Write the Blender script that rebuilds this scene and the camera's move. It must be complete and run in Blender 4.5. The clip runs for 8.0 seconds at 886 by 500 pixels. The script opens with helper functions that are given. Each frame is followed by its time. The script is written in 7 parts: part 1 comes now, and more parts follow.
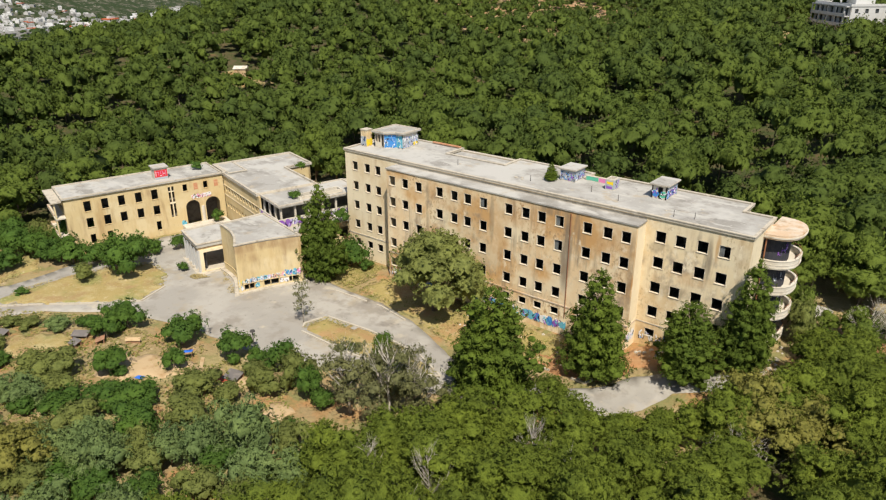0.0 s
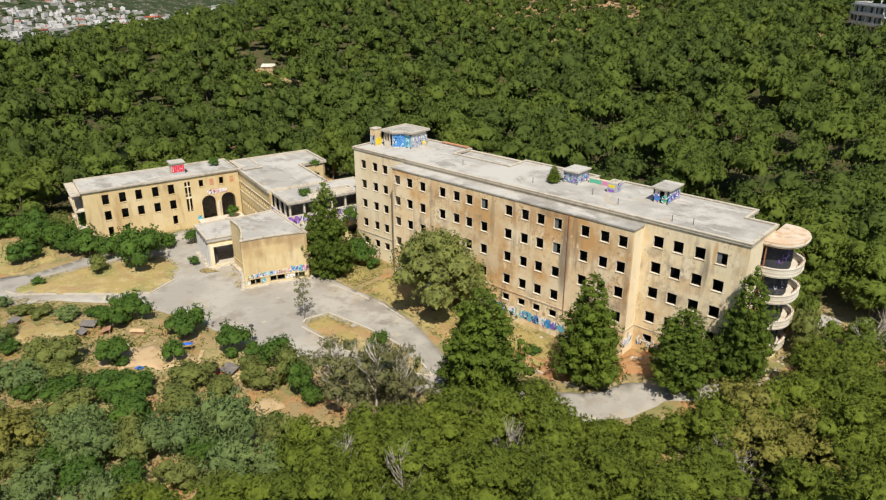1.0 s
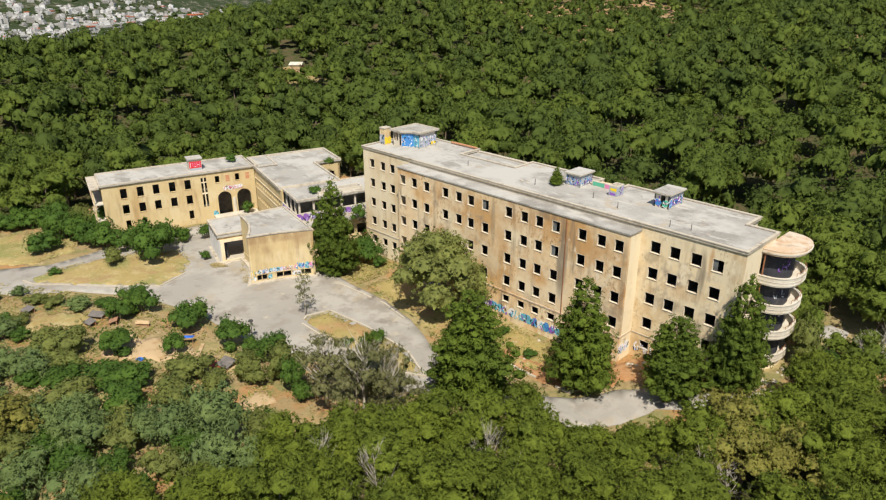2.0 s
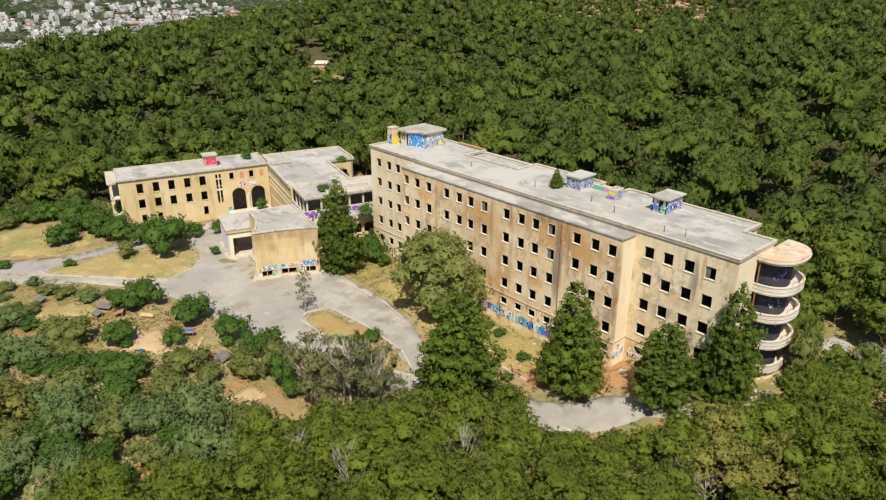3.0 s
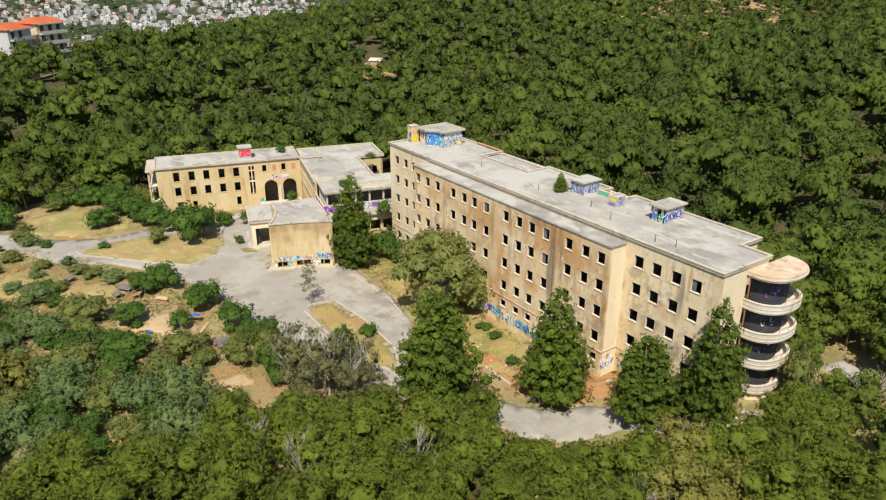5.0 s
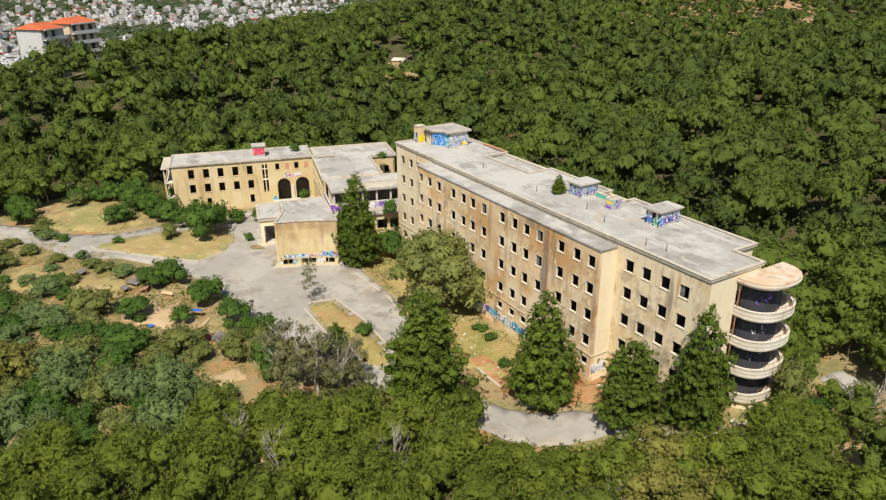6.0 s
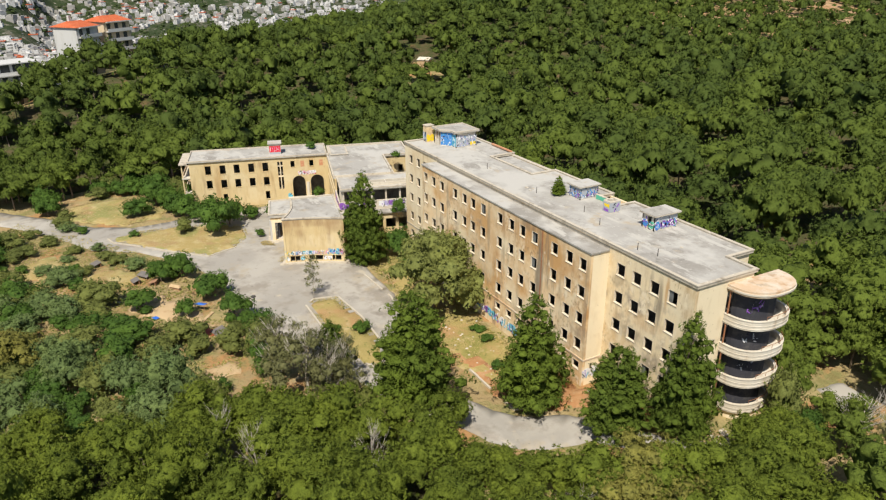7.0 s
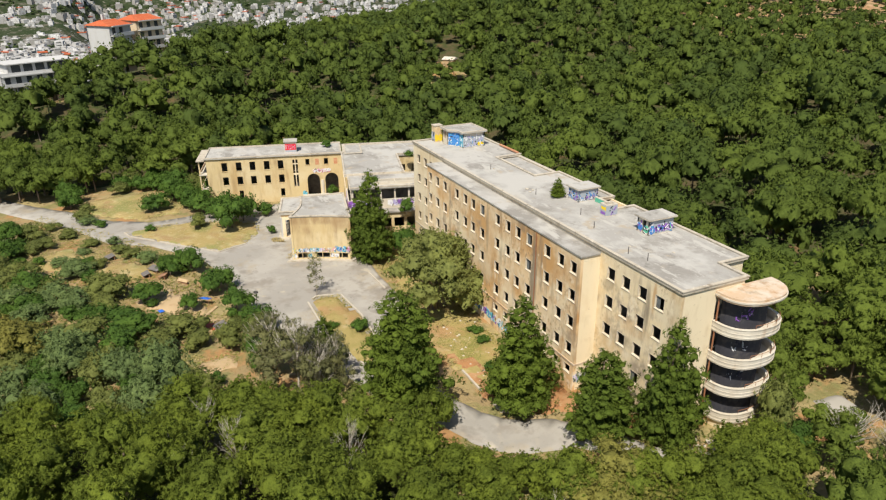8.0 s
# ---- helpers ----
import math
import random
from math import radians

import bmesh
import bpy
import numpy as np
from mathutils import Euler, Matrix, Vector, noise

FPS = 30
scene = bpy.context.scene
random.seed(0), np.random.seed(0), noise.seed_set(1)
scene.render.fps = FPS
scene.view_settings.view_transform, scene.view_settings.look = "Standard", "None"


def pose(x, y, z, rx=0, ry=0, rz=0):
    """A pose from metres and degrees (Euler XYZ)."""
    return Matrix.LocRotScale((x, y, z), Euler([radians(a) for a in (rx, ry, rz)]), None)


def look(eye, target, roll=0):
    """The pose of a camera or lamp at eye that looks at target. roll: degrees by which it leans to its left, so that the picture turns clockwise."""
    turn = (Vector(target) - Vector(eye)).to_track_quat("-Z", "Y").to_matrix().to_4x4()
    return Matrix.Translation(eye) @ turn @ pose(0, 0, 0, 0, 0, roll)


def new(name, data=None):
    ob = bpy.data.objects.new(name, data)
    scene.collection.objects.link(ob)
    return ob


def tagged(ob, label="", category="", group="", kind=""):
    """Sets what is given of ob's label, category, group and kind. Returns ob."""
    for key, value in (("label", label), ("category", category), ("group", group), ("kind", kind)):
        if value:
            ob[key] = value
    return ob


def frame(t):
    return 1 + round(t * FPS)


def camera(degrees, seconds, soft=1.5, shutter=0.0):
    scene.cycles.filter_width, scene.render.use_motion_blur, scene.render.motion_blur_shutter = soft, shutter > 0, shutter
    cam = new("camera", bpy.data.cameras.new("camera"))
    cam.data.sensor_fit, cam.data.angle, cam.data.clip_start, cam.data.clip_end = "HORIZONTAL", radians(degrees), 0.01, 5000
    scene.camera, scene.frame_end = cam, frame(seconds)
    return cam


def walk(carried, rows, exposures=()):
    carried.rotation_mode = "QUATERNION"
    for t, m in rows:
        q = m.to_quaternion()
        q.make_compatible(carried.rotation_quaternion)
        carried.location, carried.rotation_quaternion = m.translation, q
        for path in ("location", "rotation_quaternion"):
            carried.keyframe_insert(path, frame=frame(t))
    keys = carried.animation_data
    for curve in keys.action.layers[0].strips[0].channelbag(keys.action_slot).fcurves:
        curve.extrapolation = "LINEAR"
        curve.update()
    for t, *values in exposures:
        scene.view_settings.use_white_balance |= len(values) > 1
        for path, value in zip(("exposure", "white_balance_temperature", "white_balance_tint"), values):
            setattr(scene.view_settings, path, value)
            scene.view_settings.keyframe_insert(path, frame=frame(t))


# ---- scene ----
cam = camera(63.6, 8.0, soft=1.25)
PATH = [
    (0, (20.411, -85.209, 52.072), (19.258, -83.761, 51.312), -0.1),
    (0.5, (22.567, -83.439, 52.15), (21.375, -82.025, 51.39), -0.1),
    (1, (24.794, -81.545, 52.245), (23.56, -80.168, 51.483), -0.1),
    (1.5, (26.912, -79.615, 52.315), (25.64, -78.273, 51.552), -0.1),
    (2.8, (32.08, -74.125, 52.662), (30.709, -72.887, 51.895), -0.1),
    (3, (32.896, -73.316, 52.684), (31.513, -72.091, 51.917), -0.1),
    (3.5, (34.774, -71.291, 52.776), (33.358, -70.106, 52.007), -0.1),
    (4, (36.644, -69.081, 52.828), (35.194, -67.937, 52.059), -0.1),
    (4.5, (38.304, -66.917, 52.852), (36.824, -65.813, 52.083), -0.2),
    (4.7, (38.953, -66.001, 52.857), (37.459, -64.916, 52.087), -0.1),
    (5.8, (42.465, -60.717, 52.955), (40.906, -59.729, 52.184), -0.0),
    (6, (43.075, -59.73, 52.963), (41.506, -58.759, 52.192), -0.2),
    (6.5, (44.499, -57.213, 52.982), (42.903, -56.287, 52.21), -0.3),
    (7, (45.895, -54.656, 52.974), (44.273, -53.778, 52.202), -0.3),
    (7.5, (47.183, -52.187, 52.985), (45.537, -51.353, 52.212), -0.4),
    (8, (48.434, -49.566, 53.016), (46.764, -48.781, 52.243), -0.4),
]
walk(cam, [(t, look(eye, target, roll)) for t, eye, target, roll in PATH])

# ---- light ----
SUN_DIR = Vector((0.768 * math.cos(radians(55)), -0.64 * math.cos(radians(55)), math.sin(radians(55)))).normalized()
world = bpy.data.worlds.new("sky")
scene.world = world
world.use_nodes = True
wn = world.node_tree.nodes
sky = wn.new("ShaderNodeTexSky")
sky.sky_type, sky.sun_disc = "NISHITA", False
sky.sun_elevation, sky.sun_rotation = radians(55), math.atan2(SUN_DIR.x, SUN_DIR.y)
world.node_tree.links.new(sky.outputs["Color"], wn["Background"].inputs["Color"])
wn["Background"].inputs["Strength"].default_value = 0.085
sun = new("sun", bpy.data.lights.new("sun", "SUN"))
sun.data.energy, sun.data.angle, sun.data.color = 5.0, radians(0.55), (1.0, 0.93, 0.80)
sun.matrix_world = SUN_DIR.to_track_quat("Z", "Y").to_matrix().to_4x4()
sun.location = (0, 0, 120)
scene.view_settings.exposure = 0.21


# ---- materials ----
def ramp_mix(nt, fac, a, b):
    m = nt.nodes.new("ShaderNodeMix")
    m.data_type = "RGBA"
    nt.links.new(fac, m.inputs["Factor"])
    for sock, v in (("A", a), ("B", b)):
        i = [s for s in m.inputs if s.name == sock and s.type == "RGBA"][0]
        if isinstance(v, tuple):
            i.default_value = (*v, 1)
        else:
            nt.links.new(v, i)
    return [s for s in m.outputs if s.type == "RGBA"][0]


def noise_fac(nt, scale, lo=0.4, hi=0.6, detail=4.0, stretch=(1, 1, 1), rough=0.6, offset=0.0):
    g = nt.nodes.new("ShaderNodeNewGeometry")
    mp = nt.nodes.new("ShaderNodeMapping")
    mp.inputs["Scale"].default_value = stretch
    mp.inputs["Location"].default_value = (offset, offset * 0.7, offset * 0.3)
    nt.links.new(g.outputs["Position"], mp.inputs["Vector"])
    n = nt.nodes.new("ShaderNodeTexNoise")
    n.inputs["Scale"].default_value, n.inputs["Detail"].default_value = scale, detail
    n.inputs["Roughness"].default_value = rough
    nt.links.new(mp.outputs["Vector"], n.inputs["Vector"])
    r = nt.nodes.new("ShaderNodeMapRange")
    r.inputs["From Min"].default_value, r.inputs["From Max"].default_value = lo, hi
    nt.links.new(n.outputs["Fac"], r.inputs["Value"])
    return r.outputs["Result"]


def start(name, rough=0.85, spec=0.3):
    m = bpy.data.materials.new(name)
    m.use_nodes = True
    nt = m.node_tree
    b = nt.nodes["Principled BSDF"]
    b.inputs["Roughness"].default_value = rough
    b.inputs["Specular IOR Level"].default_value = spec
    return m, nt, b


def bump(nt, b, fac, strength, dist):
    k = nt.nodes.new("ShaderNodeBump")
    k.inputs["Strength"].default_value, k.inputs["Distance"].default_value = strength, dist
    nt.links.new(fac, k.inputs["Height"])
    nt.links.new(k.outputs["Normal"], b.inputs["Normal"])


def layered(name, base, layers, rough=0.85, spec=0.25, relief=None):
    """A surface of one base colour with stained layers: (colour, scale, low, high, stretch)."""
    m, nt, b = start(name, rough, spec)
    col = base
    for i, (c, scale, lo, hi, stretch, *gate) in enumerate(layers):
        f = noise_fac(nt, scale, lo, hi, 5.0, stretch, 0.62, i * 13.7 + 3)
        if gate:
            k = nt.nodes.new("ShaderNodeMath")
            k.operation = "MULTIPLY"
            nt.links.new(f, k.inputs[0])
            nt.links.new(noise_fac(nt, gate[0], gate[1], gate[2], 3.0, V1, 0.5, i * 7.3 + 41), k.inputs[1])
            f = k.outputs[0]
        col = ramp_mix(nt, f, col, c)
    nt.links.new(col, b.inputs["Base Color"])
    if relief:
        bump(nt, b, noise_fac(nt, relief[0], 0.3, 0.7, 6.0), relief[1], relief[2])
    return m


def stain(m, x0, wx, z0, wz, colour, amount=0.8, scale=0.5, stretch=(1, 1, 0.25), lo=0.36, hi=0.58, offset=0):
    """One stain of its own shape on a wall: an uneven blot round x0, z0."""
    nt = m.node_tree
    b = [n for n in nt.nodes if n.type == "BSDF_PRINCIPLED"][0]
    old = b.inputs["Base Color"].links[0].from_socket
    tc = nt.nodes.new("ShaderNodeTexCoord")
    sx = nt.nodes.new("ShaderNodeSeparateXYZ")
    nt.links.new(tc.outputs["Object"], sx.inputs[0])

    def calc(op, p, q):
        k = nt.nodes.new("ShaderNodeMath")
        k.operation = op
        for i, v in enumerate((p, q)):
            if isinstance(v, (int, float)):
                k.inputs[i].default_value = v
            else:
                nt.links.new(v, k.inputs[i])
        return k.outputs[0]

    u = calc("ABSOLUTE", calc("DIVIDE", calc("SUBTRACT", sx.outputs[0], x0), wx), 0)
    v = calc("ABSOLUTE", calc("DIVIDE", calc("SUBTRACT", sx.outputs[2], z0), wz), 0)
    r = calc("ADD", calc("POWER", u, 2.0), calc("POWER", v, 2.0))
    soft = nt.nodes.new("ShaderNodeMapRange")
    soft.interpolation_type = "SMOOTHSTEP"
    soft.inputs["From Min"].default_value, soft.inputs["From Max"].default_value = 1.0, 0.15
    nt.links.new(r, soft.inputs["Value"])
    f = calc("MULTIPLY", calc("MULTIPLY", soft.outputs[0], noise_fac(nt, scale, lo, hi, 4.0, stretch, 0.6, offset + x0)), amount)
    nt.links.new(ramp_mix(nt, f, old, colour), b.inputs["Base Color"])


def leafy(name, dark, light, patch=0.12, grain=2.2, relief=0.5):
    """Foliage: leaf tufts, whole branches and single trees differ in tone, with some light through the leaves."""
    m, nt, b = start(name, 0.75, 0.15)
    g = nt.nodes.new("ShaderNodeNewGeometry")
    mid = tuple((p + q) / 2 for p, q in zip(dark, light))
    col = ramp_mix(nt, g.outputs["Random Per Island"], tuple(0.7 * p + 0.3 * q for p, q in zip(mid, dark)), tuple(0.6 * p + 0.4 * q for p, q in zip(mid, light)))
    # Noise darkens the colour in place of shaded gaps between tufts.
    tufts = noise_fac(nt, grain, 0.40, 0.60, 3.0, offset=9)
    col = ramp_mix(nt, tufts, tuple(0.55 * p + 0.45 * q for p, q in zip(dark, mid)), col)
    f = noise_fac(nt, patch, 0.40, 0.66, 3.0)
    warm = tuple(v * k for v, k in zip(light, (1.03, 1.03, 0.85)))
    s1 = nt.nodes.new("ShaderNodeMath")
    s1.operation, s1.inputs[1].default_value = "MULTIPLY", 0.6
    nt.links.new(f, s1.inputs[0])
    col = ramp_mix(nt, s1.outputs[0], col, warm)
    # Finer dark grain, again painting shade between the leaves.
    needles = noise_fac(nt, grain * 3.2, 0.46, 0.64, 2.0, offset=21)
    s2 = nt.nodes.new("ShaderNodeMath")
    s2.operation, s2.inputs[1].default_value = "MULTIPLY", 0.35
    nt.links.new(needles, s2.inputs[0])
    col = ramp_mix(nt, s2.outputs[0], col, tuple(v * 0.6 for v in dark))
    o = nt.nodes.new("ShaderNodeObjectInfo")
    s = nt.nodes.new("ShaderNodeMath")
    s.operation, s.inputs[1].default_value = "MULTIPLY", 0.3
    nt.links.new(o.outputs["Random"], s.inputs[0])
    col = ramp_mix(nt, s.outputs[0], col, tuple(v * 0.75 for v in dark))
    at = nt.nodes.new("ShaderNodeAttribute")
    at.attribute_name = "tint"
    col = ramp_mix(nt, at.outputs["Fac"], col, tuple(v * k for v, k in zip(dark, (0.95, 0.95, 1.2))))
    nt.links.new(col, b.inputs["Base Color"])
    bump(nt, b, noise_fac(nt, grain * 1.1, 0.25, 0.75, 4.0, rough=0.75, offset=4), relief, 0.15)
    t = nt.nodes.new("ShaderNodeBsdfTranslucent")
    nt.links.new(col, t.inputs["Color"])
    mix = nt.nodes.new("ShaderNodeMixShader")
    mix.inputs["Fac"].default_value = 0.22
    nt.links.new(b.outputs["BSDF"], mix.inputs[1])
    nt.links.new(t.outputs["BSDF"], mix.inputs[2])
    nt.links.new(mix.outputs["Shader"], nt.nodes["Material Output"].inputs["Surface"])
    return m


M = {}
V1 = (1, 1, 1)
M["plaster"] = layered("ochre_plaster", (0.765, 0.628, 0.408), [
    ((0.747, 0.637, 0.442), 0.16, 0.42, 0.60, V1), ((0.606, 0.428, 0.219), 0.13, 0.48, 0.62, (1, 1, 0.8)),
    ((0.424, 0.292, 0.167), 0.75, 0.50, 0.72, (1, 1, 0.13), 0.16, 0.46, 0.56), ((0.404, 0.330, 0.242), 0.5, 0.50, 0.66, (1, 1, 0.7), 0.12, 0.52, 0.62),
    ((0.778, 0.671, 0.493), 0.9, 0.58, 0.66, (1, 1, 0.6)), ((0.418, 0.306, 0.176), 2.6, 0.54, 0.66, (1, 1, 0.7), 0.3, 0.46, 0.6)], relief=(7.0, 0.25, 0.04))
M["plaster_rust"] = layered("rust_stained_plaster", (0.750, 0.565, 0.340), [
    ((0.775, 0.650, 0.445), 0.13, 0.455, 0.57, V1), ((0.586, 0.350, 0.149), 0.10, 0.48, 0.58, (1, 1, 0.9)), ((0.505, 0.277, 0.107), 0.25, 0.52, 0.64, (1, 1, 0.7), 0.09, 0.5, 0.58),
    ((0.273, 0.204, 0.140), 0.8, 0.51, 0.70, (1, 1, 0.11), 0.11, 0.46, 0.55), ((0.364, 0.272, 0.186), 0.45, 0.50, 0.66, (1, 1, 0.7), 0.15, 0.52, 0.60),
    ((0.768, 0.651, 0.474), 0.8, 0.58, 0.65, (1, 1, 0.6), 0.2, 0.45, 0.55), ((0.384, 0.243, 0.130), 2.6, 0.53, 0.64, (1, 1, 0.6), 0.25, 0.45, 0.58)], relief=(7.0, 0.25, 0.04))
M["cream"] = layered("cream_plaster", (0.776, 0.669, 0.476), [
    ((0.651, 0.508, 0.311), 0.14, 0.5, 0.66, (1, 1, 0.6)), ((0.493, 0.370, 0.220), 0.8, 0.50, 0.74, (1, 1, 0.16), 0.2, 0.5, 0.62),
    ((0.475, 0.370, 0.237), 2.0, 0.63, 0.75, V1)], relief=(7.0, 0.2, 0.03))
RUSTY, GREY, PALE = (0.52, 0.29, 0.115), (0.20, 0.165, 0.125), (0.74, 0.64, 0.455)
for x0, wx, z0, wz, colour, amount in ((-29, 9, 18.4, 3.4, RUSTY, 0.62), (-17.5, 5.5, 17, 4.0, RUSTY, 0.6), (-45, 8, 18.0, 3.0, RUSTY, 0.65), (-34.5, 2.0, 14, 6, RUSTY, 0.6), (-47.5, 4, 9, 4, RUSTY, 0.45),
                                       (-30, 9, 9.5, 4.5, PALE, 0.8), (-41, 6, 11, 5, PALE, 0.7), (-54, 3.5, 12, 6, PALE, 0.5), (-18, 4, 9, 3.5, PALE, 0.6),
                                       (-23.4, 1.1, 14, 7.5, GREY, 0.8), (-22.0, 0.7, 17, 4, GREY, 0.7), (-13.9, 0.7, 15, 6, GREY, 0.55), (-25.8, 3.0, 19.6, 1.0, GREY, 0.6), (-36.0, 0.6, 16, 5, GREY, 0.5), (-48.3, 0.5, 15, 6, GREY, 0.5)):
    stain(M["plaster_rust"], x0, wx, z0, wz, colour, amount, 0.9 if colour == GREY else 0.35, (1, 1, 0.12) if colour == GREY else (1, 1, 0.7))
for x0, wx, z0, wz, colour, amount in ((-5.0, 0.7, 16.5, 4.5, GREY, 0.75), (-3.9, 0.4, 18.5, 2.5, RUSTY, 0.7), (-8.5, 3.5, 11.0, 1.3, GREY, 0.5), (-11.5, 2.2, 16.8, 1.2, GREY, 0.45), (-7, 4, 13.5, 1.2, RUSTY, 0.4),
                                       (-1.5, 2.0, 17.5, 3.0, PALE, 0.6), (-11, 2.5, 9, 3, PALE, 0.5), (-6.3, 0.4, 18.8, 2.2, GREY, 0.6)):
    stain(M["plaster"], x0, wx, z0, wz, colour, amount, 0.8, (1, 1, 0.15) if wx < 1 else (1, 1, 0.8))
M["yellow"] = layered("yellow_plaster", (0.592, 0.464, 0.251), [
    ((0.64, 0.528, 0.319), 0.2, 0.45, 0.62, V1), ((0.496, 0.344, 0.16), 0.30, 0.54, 0.72, (1, 1, 0.35)),
    ((0.352, 0.24, 0.129), 0.8, 0.50, 0.74, (1, 1, 0.16), 0.2, 0.48, 0.6), ((0.384, 0.296, 0.182), 2.0, 0.63, 0.74, V1)], relief=(7.0, 0.25, 0.03))
for x0, wx, z0, wz, colour, amount in ((-70.0, 3.6, 9.0, 1.3, (0.30, 0.19, 0.10), 0.75), (-67.6, 1.2, 8.6, 2.2, (0.34, 0.22, 0.11), 0.6), (-70.6, 1.0, 8.0, 2.4, (0.36, 0.23, 0.11), 0.5), (-69.0, 2.2, 5.2, 1.6, (0.70, 0.60, 0.40), 0.5)):
    stain(M["yellow"], x0, wx, z0, wz, colour, amount, 0.7, (1, 1, 0.3))
M["surround"] = layered("pale_window_surround", (0.67, 0.59, 0.46), [((0.47, 0.37, 0.25), 1.6, 0.5, 0.72, V1)])
# Dirty plaster, darkened so rooms behind the openings read as shaded.
M["inside"] = layered("darkened_interior_plaster", (0.22, 0.20, 0.17), [((0.10, 0.09, 0.08), 0.6, 0.45, 0.65, V1)])
M["roof"] = layered("weathered_roof_screed", (0.36, 0.343, 0.315), [
    ((0.455, 0.438, 0.405), 0.11, 0.45, 0.56, V1), ((0.28, 0.262, 0.235), 0.17, 0.50, 0.62, V1), ((0.46, 0.44, 0.40), 0.35, 0.56, 0.62, (0.5, 1.6, 1)),
    ((0.21, 0.198, 0.175), 0.7, 0.56, 0.70, V1, 0.09, 0.48, 0.6), ((0.40, 0.345, 0.27), 0.4, 0.56, 0.66, V1, 0.12, 0.5, 0.6), ((0.50, 0.475, 0.435), 2.2, 0.6, 0.72, V1)], 0.9, 0.2, (3.0, 0.3, 0.05))
M["coping"] = layered("concrete_coping", (0.50, 0.445, 0.36), [
    ((0.27, 0.225, 0.17), 0.8, 0.5, 0.72, V1), ((0.60, 0.54, 0.45), 1.7, 0.55, 0.7, V1)], relief=(5.0, 0.3, 0.04))
M["concrete"] = layered("stained_concrete", (0.56, 0.505, 0.415), [
    ((0.64, 0.595, 0.51), 0.4, 0.45, 0.65, V1), ((0.38, 0.27, 0.17), 0.7, 0.55, 0.75, (1, 1, 0.4))], relief=(5.0, 0.3, 0.04))
M["rustslab"] = layered("rust_tinted_concrete_slab", (0.56, 0.41, 0.275), [
    ((0.61, 0.53, 0.43), 0.5, 0.42, 0.62, V1), ((0.34, 0.27, 0.19), 0.9, 0.54, 0.68, V1, 0.2, 0.45, 0.6), ((0.42, 0.25, 0.13), 0.7, 0.52, 0.7, V1)], relief=(5.0, 0.3, 0.04))
M["asphalt"] = layered("dusty_pale_asphalt", (0.322, 0.300, 0.266), [
    ((0.388, 0.362, 0.320), 0.09, 0.45, 0.58, V1), ((0.28, 0.252, 0.215), 0.16, 0.52, 0.62, V1), ((0.43, 0.38, 0.30), 0.4, 0.56, 0.66, V1, 0.12, 0.5, 0.6), ((0.236, 0.211, 0.181), 0.3, 0.55, 0.72, V1),
    ((0.35, 0.296, 0.213), 0.18, 0.58, 0.74, V1), ((0.198, 0.181, 0.156), 1.3, 0.63, 0.75, V1)], 0.9, 0.2, (12.0, 0.3, 0.02))
M["soil"] = layered("dry_soil_and_litter", (0.312, 0.232, 0.120), [
    ((0.345, 0.28, 0.135), 0.10, 0.42, 0.58, V1), ((0.38, 0.215, 0.095), 0.14, 0.49, 0.60, V1), ((0.22, 0.205, 0.085), 0.22, 0.50, 0.62, V1),
    ((0.20, 0.17, 0.07), 0.5, 0.55, 0.7, V1), ((0.45, 0.35, 0.21), 0.35, 0.60, 0.72, V1),
    ((0.16, 0.11, 0.06), 2.0, 0.60, 0.75, V1)], 0.95, 0.1, (2.0, 0.6, 0.2))
M["redsoil"] = layered("orange_hillside_earth", (0.40, 0.235, 0.125), [
    ((0.47, 0.31, 0.19), 0.10, 0.45, 0.60, V1), ((0.20, 0.165, 0.07), 0.16, 0.48, 0.60, V1), ((0.13, 0.13, 0.05), 0.5, 0.52, 0.64, V1)], 0.95, 0.1, (2.0, 0.6, 0.2))
M["litter"] = layered("red_needle_litter", (0.36, 0.185, 0.085), [
    ((0.44, 0.27, 0.14), 0.3, 0.45, 0.62, V1), ((0.25, 0.13, 0.065), 0.6, 0.54, 0.7, V1),
    ((0.46, 0.36, 0.21), 0.8, 0.6, 0.72, V1)], 0.95, 0.1, (3.0, 0.5, 0.1))
M["drygrass"] = layered("golden_dry_grass", (0.392, 0.302, 0.126), [
    ((0.465, 0.378, 0.19), 0.25, 0.44, 0.62, V1), ((0.372, 0.274, 0.102), 0.6, 0.52, 0.68, V1),
    ((0.27, 0.26, 0.095), 0.13, 0.50, 0.62, V1), ((0.36, 0.25, 0.12), 0.2, 0.54, 0.64, V1), ((0.54, 0.445, 0.27), 1.8, 0.58, 0.72, V1)], 0.95, 0.1, (5.0, 0.7, 0.12))
M["meadow"] = layered("patchy_green_and_dry_grass", (0.37, 0.295, 0.115), [
    ((0.25, 0.235, 0.07), 0.16, 0.51, 0.64, V1), ((0.40, 0.255, 0.12), 0.14, 0.49, 0.62, V1),
    ((0.46, 0.36, 0.19), 0.5, 0.55, 0.70, V1), ((0.14, 0.16, 0.045), 1.1, 0.60, 0.72, V1)], 0.95, 0.1, (5.0, 0.7, 0.12))
M["urban"] = layered("far_town_ground", (0.13, 0.12, 0.09), [
    ((0.035, 0.05, 0.02), 0.03, 0.40, 0.52, V1), ((0.03, 0.045, 0.018), 0.11, 0.46, 0.56, V1), ((0.30, 0.27, 0.23), 0.09, 0.60, 0.68, V1)], 0.95, 0.1)
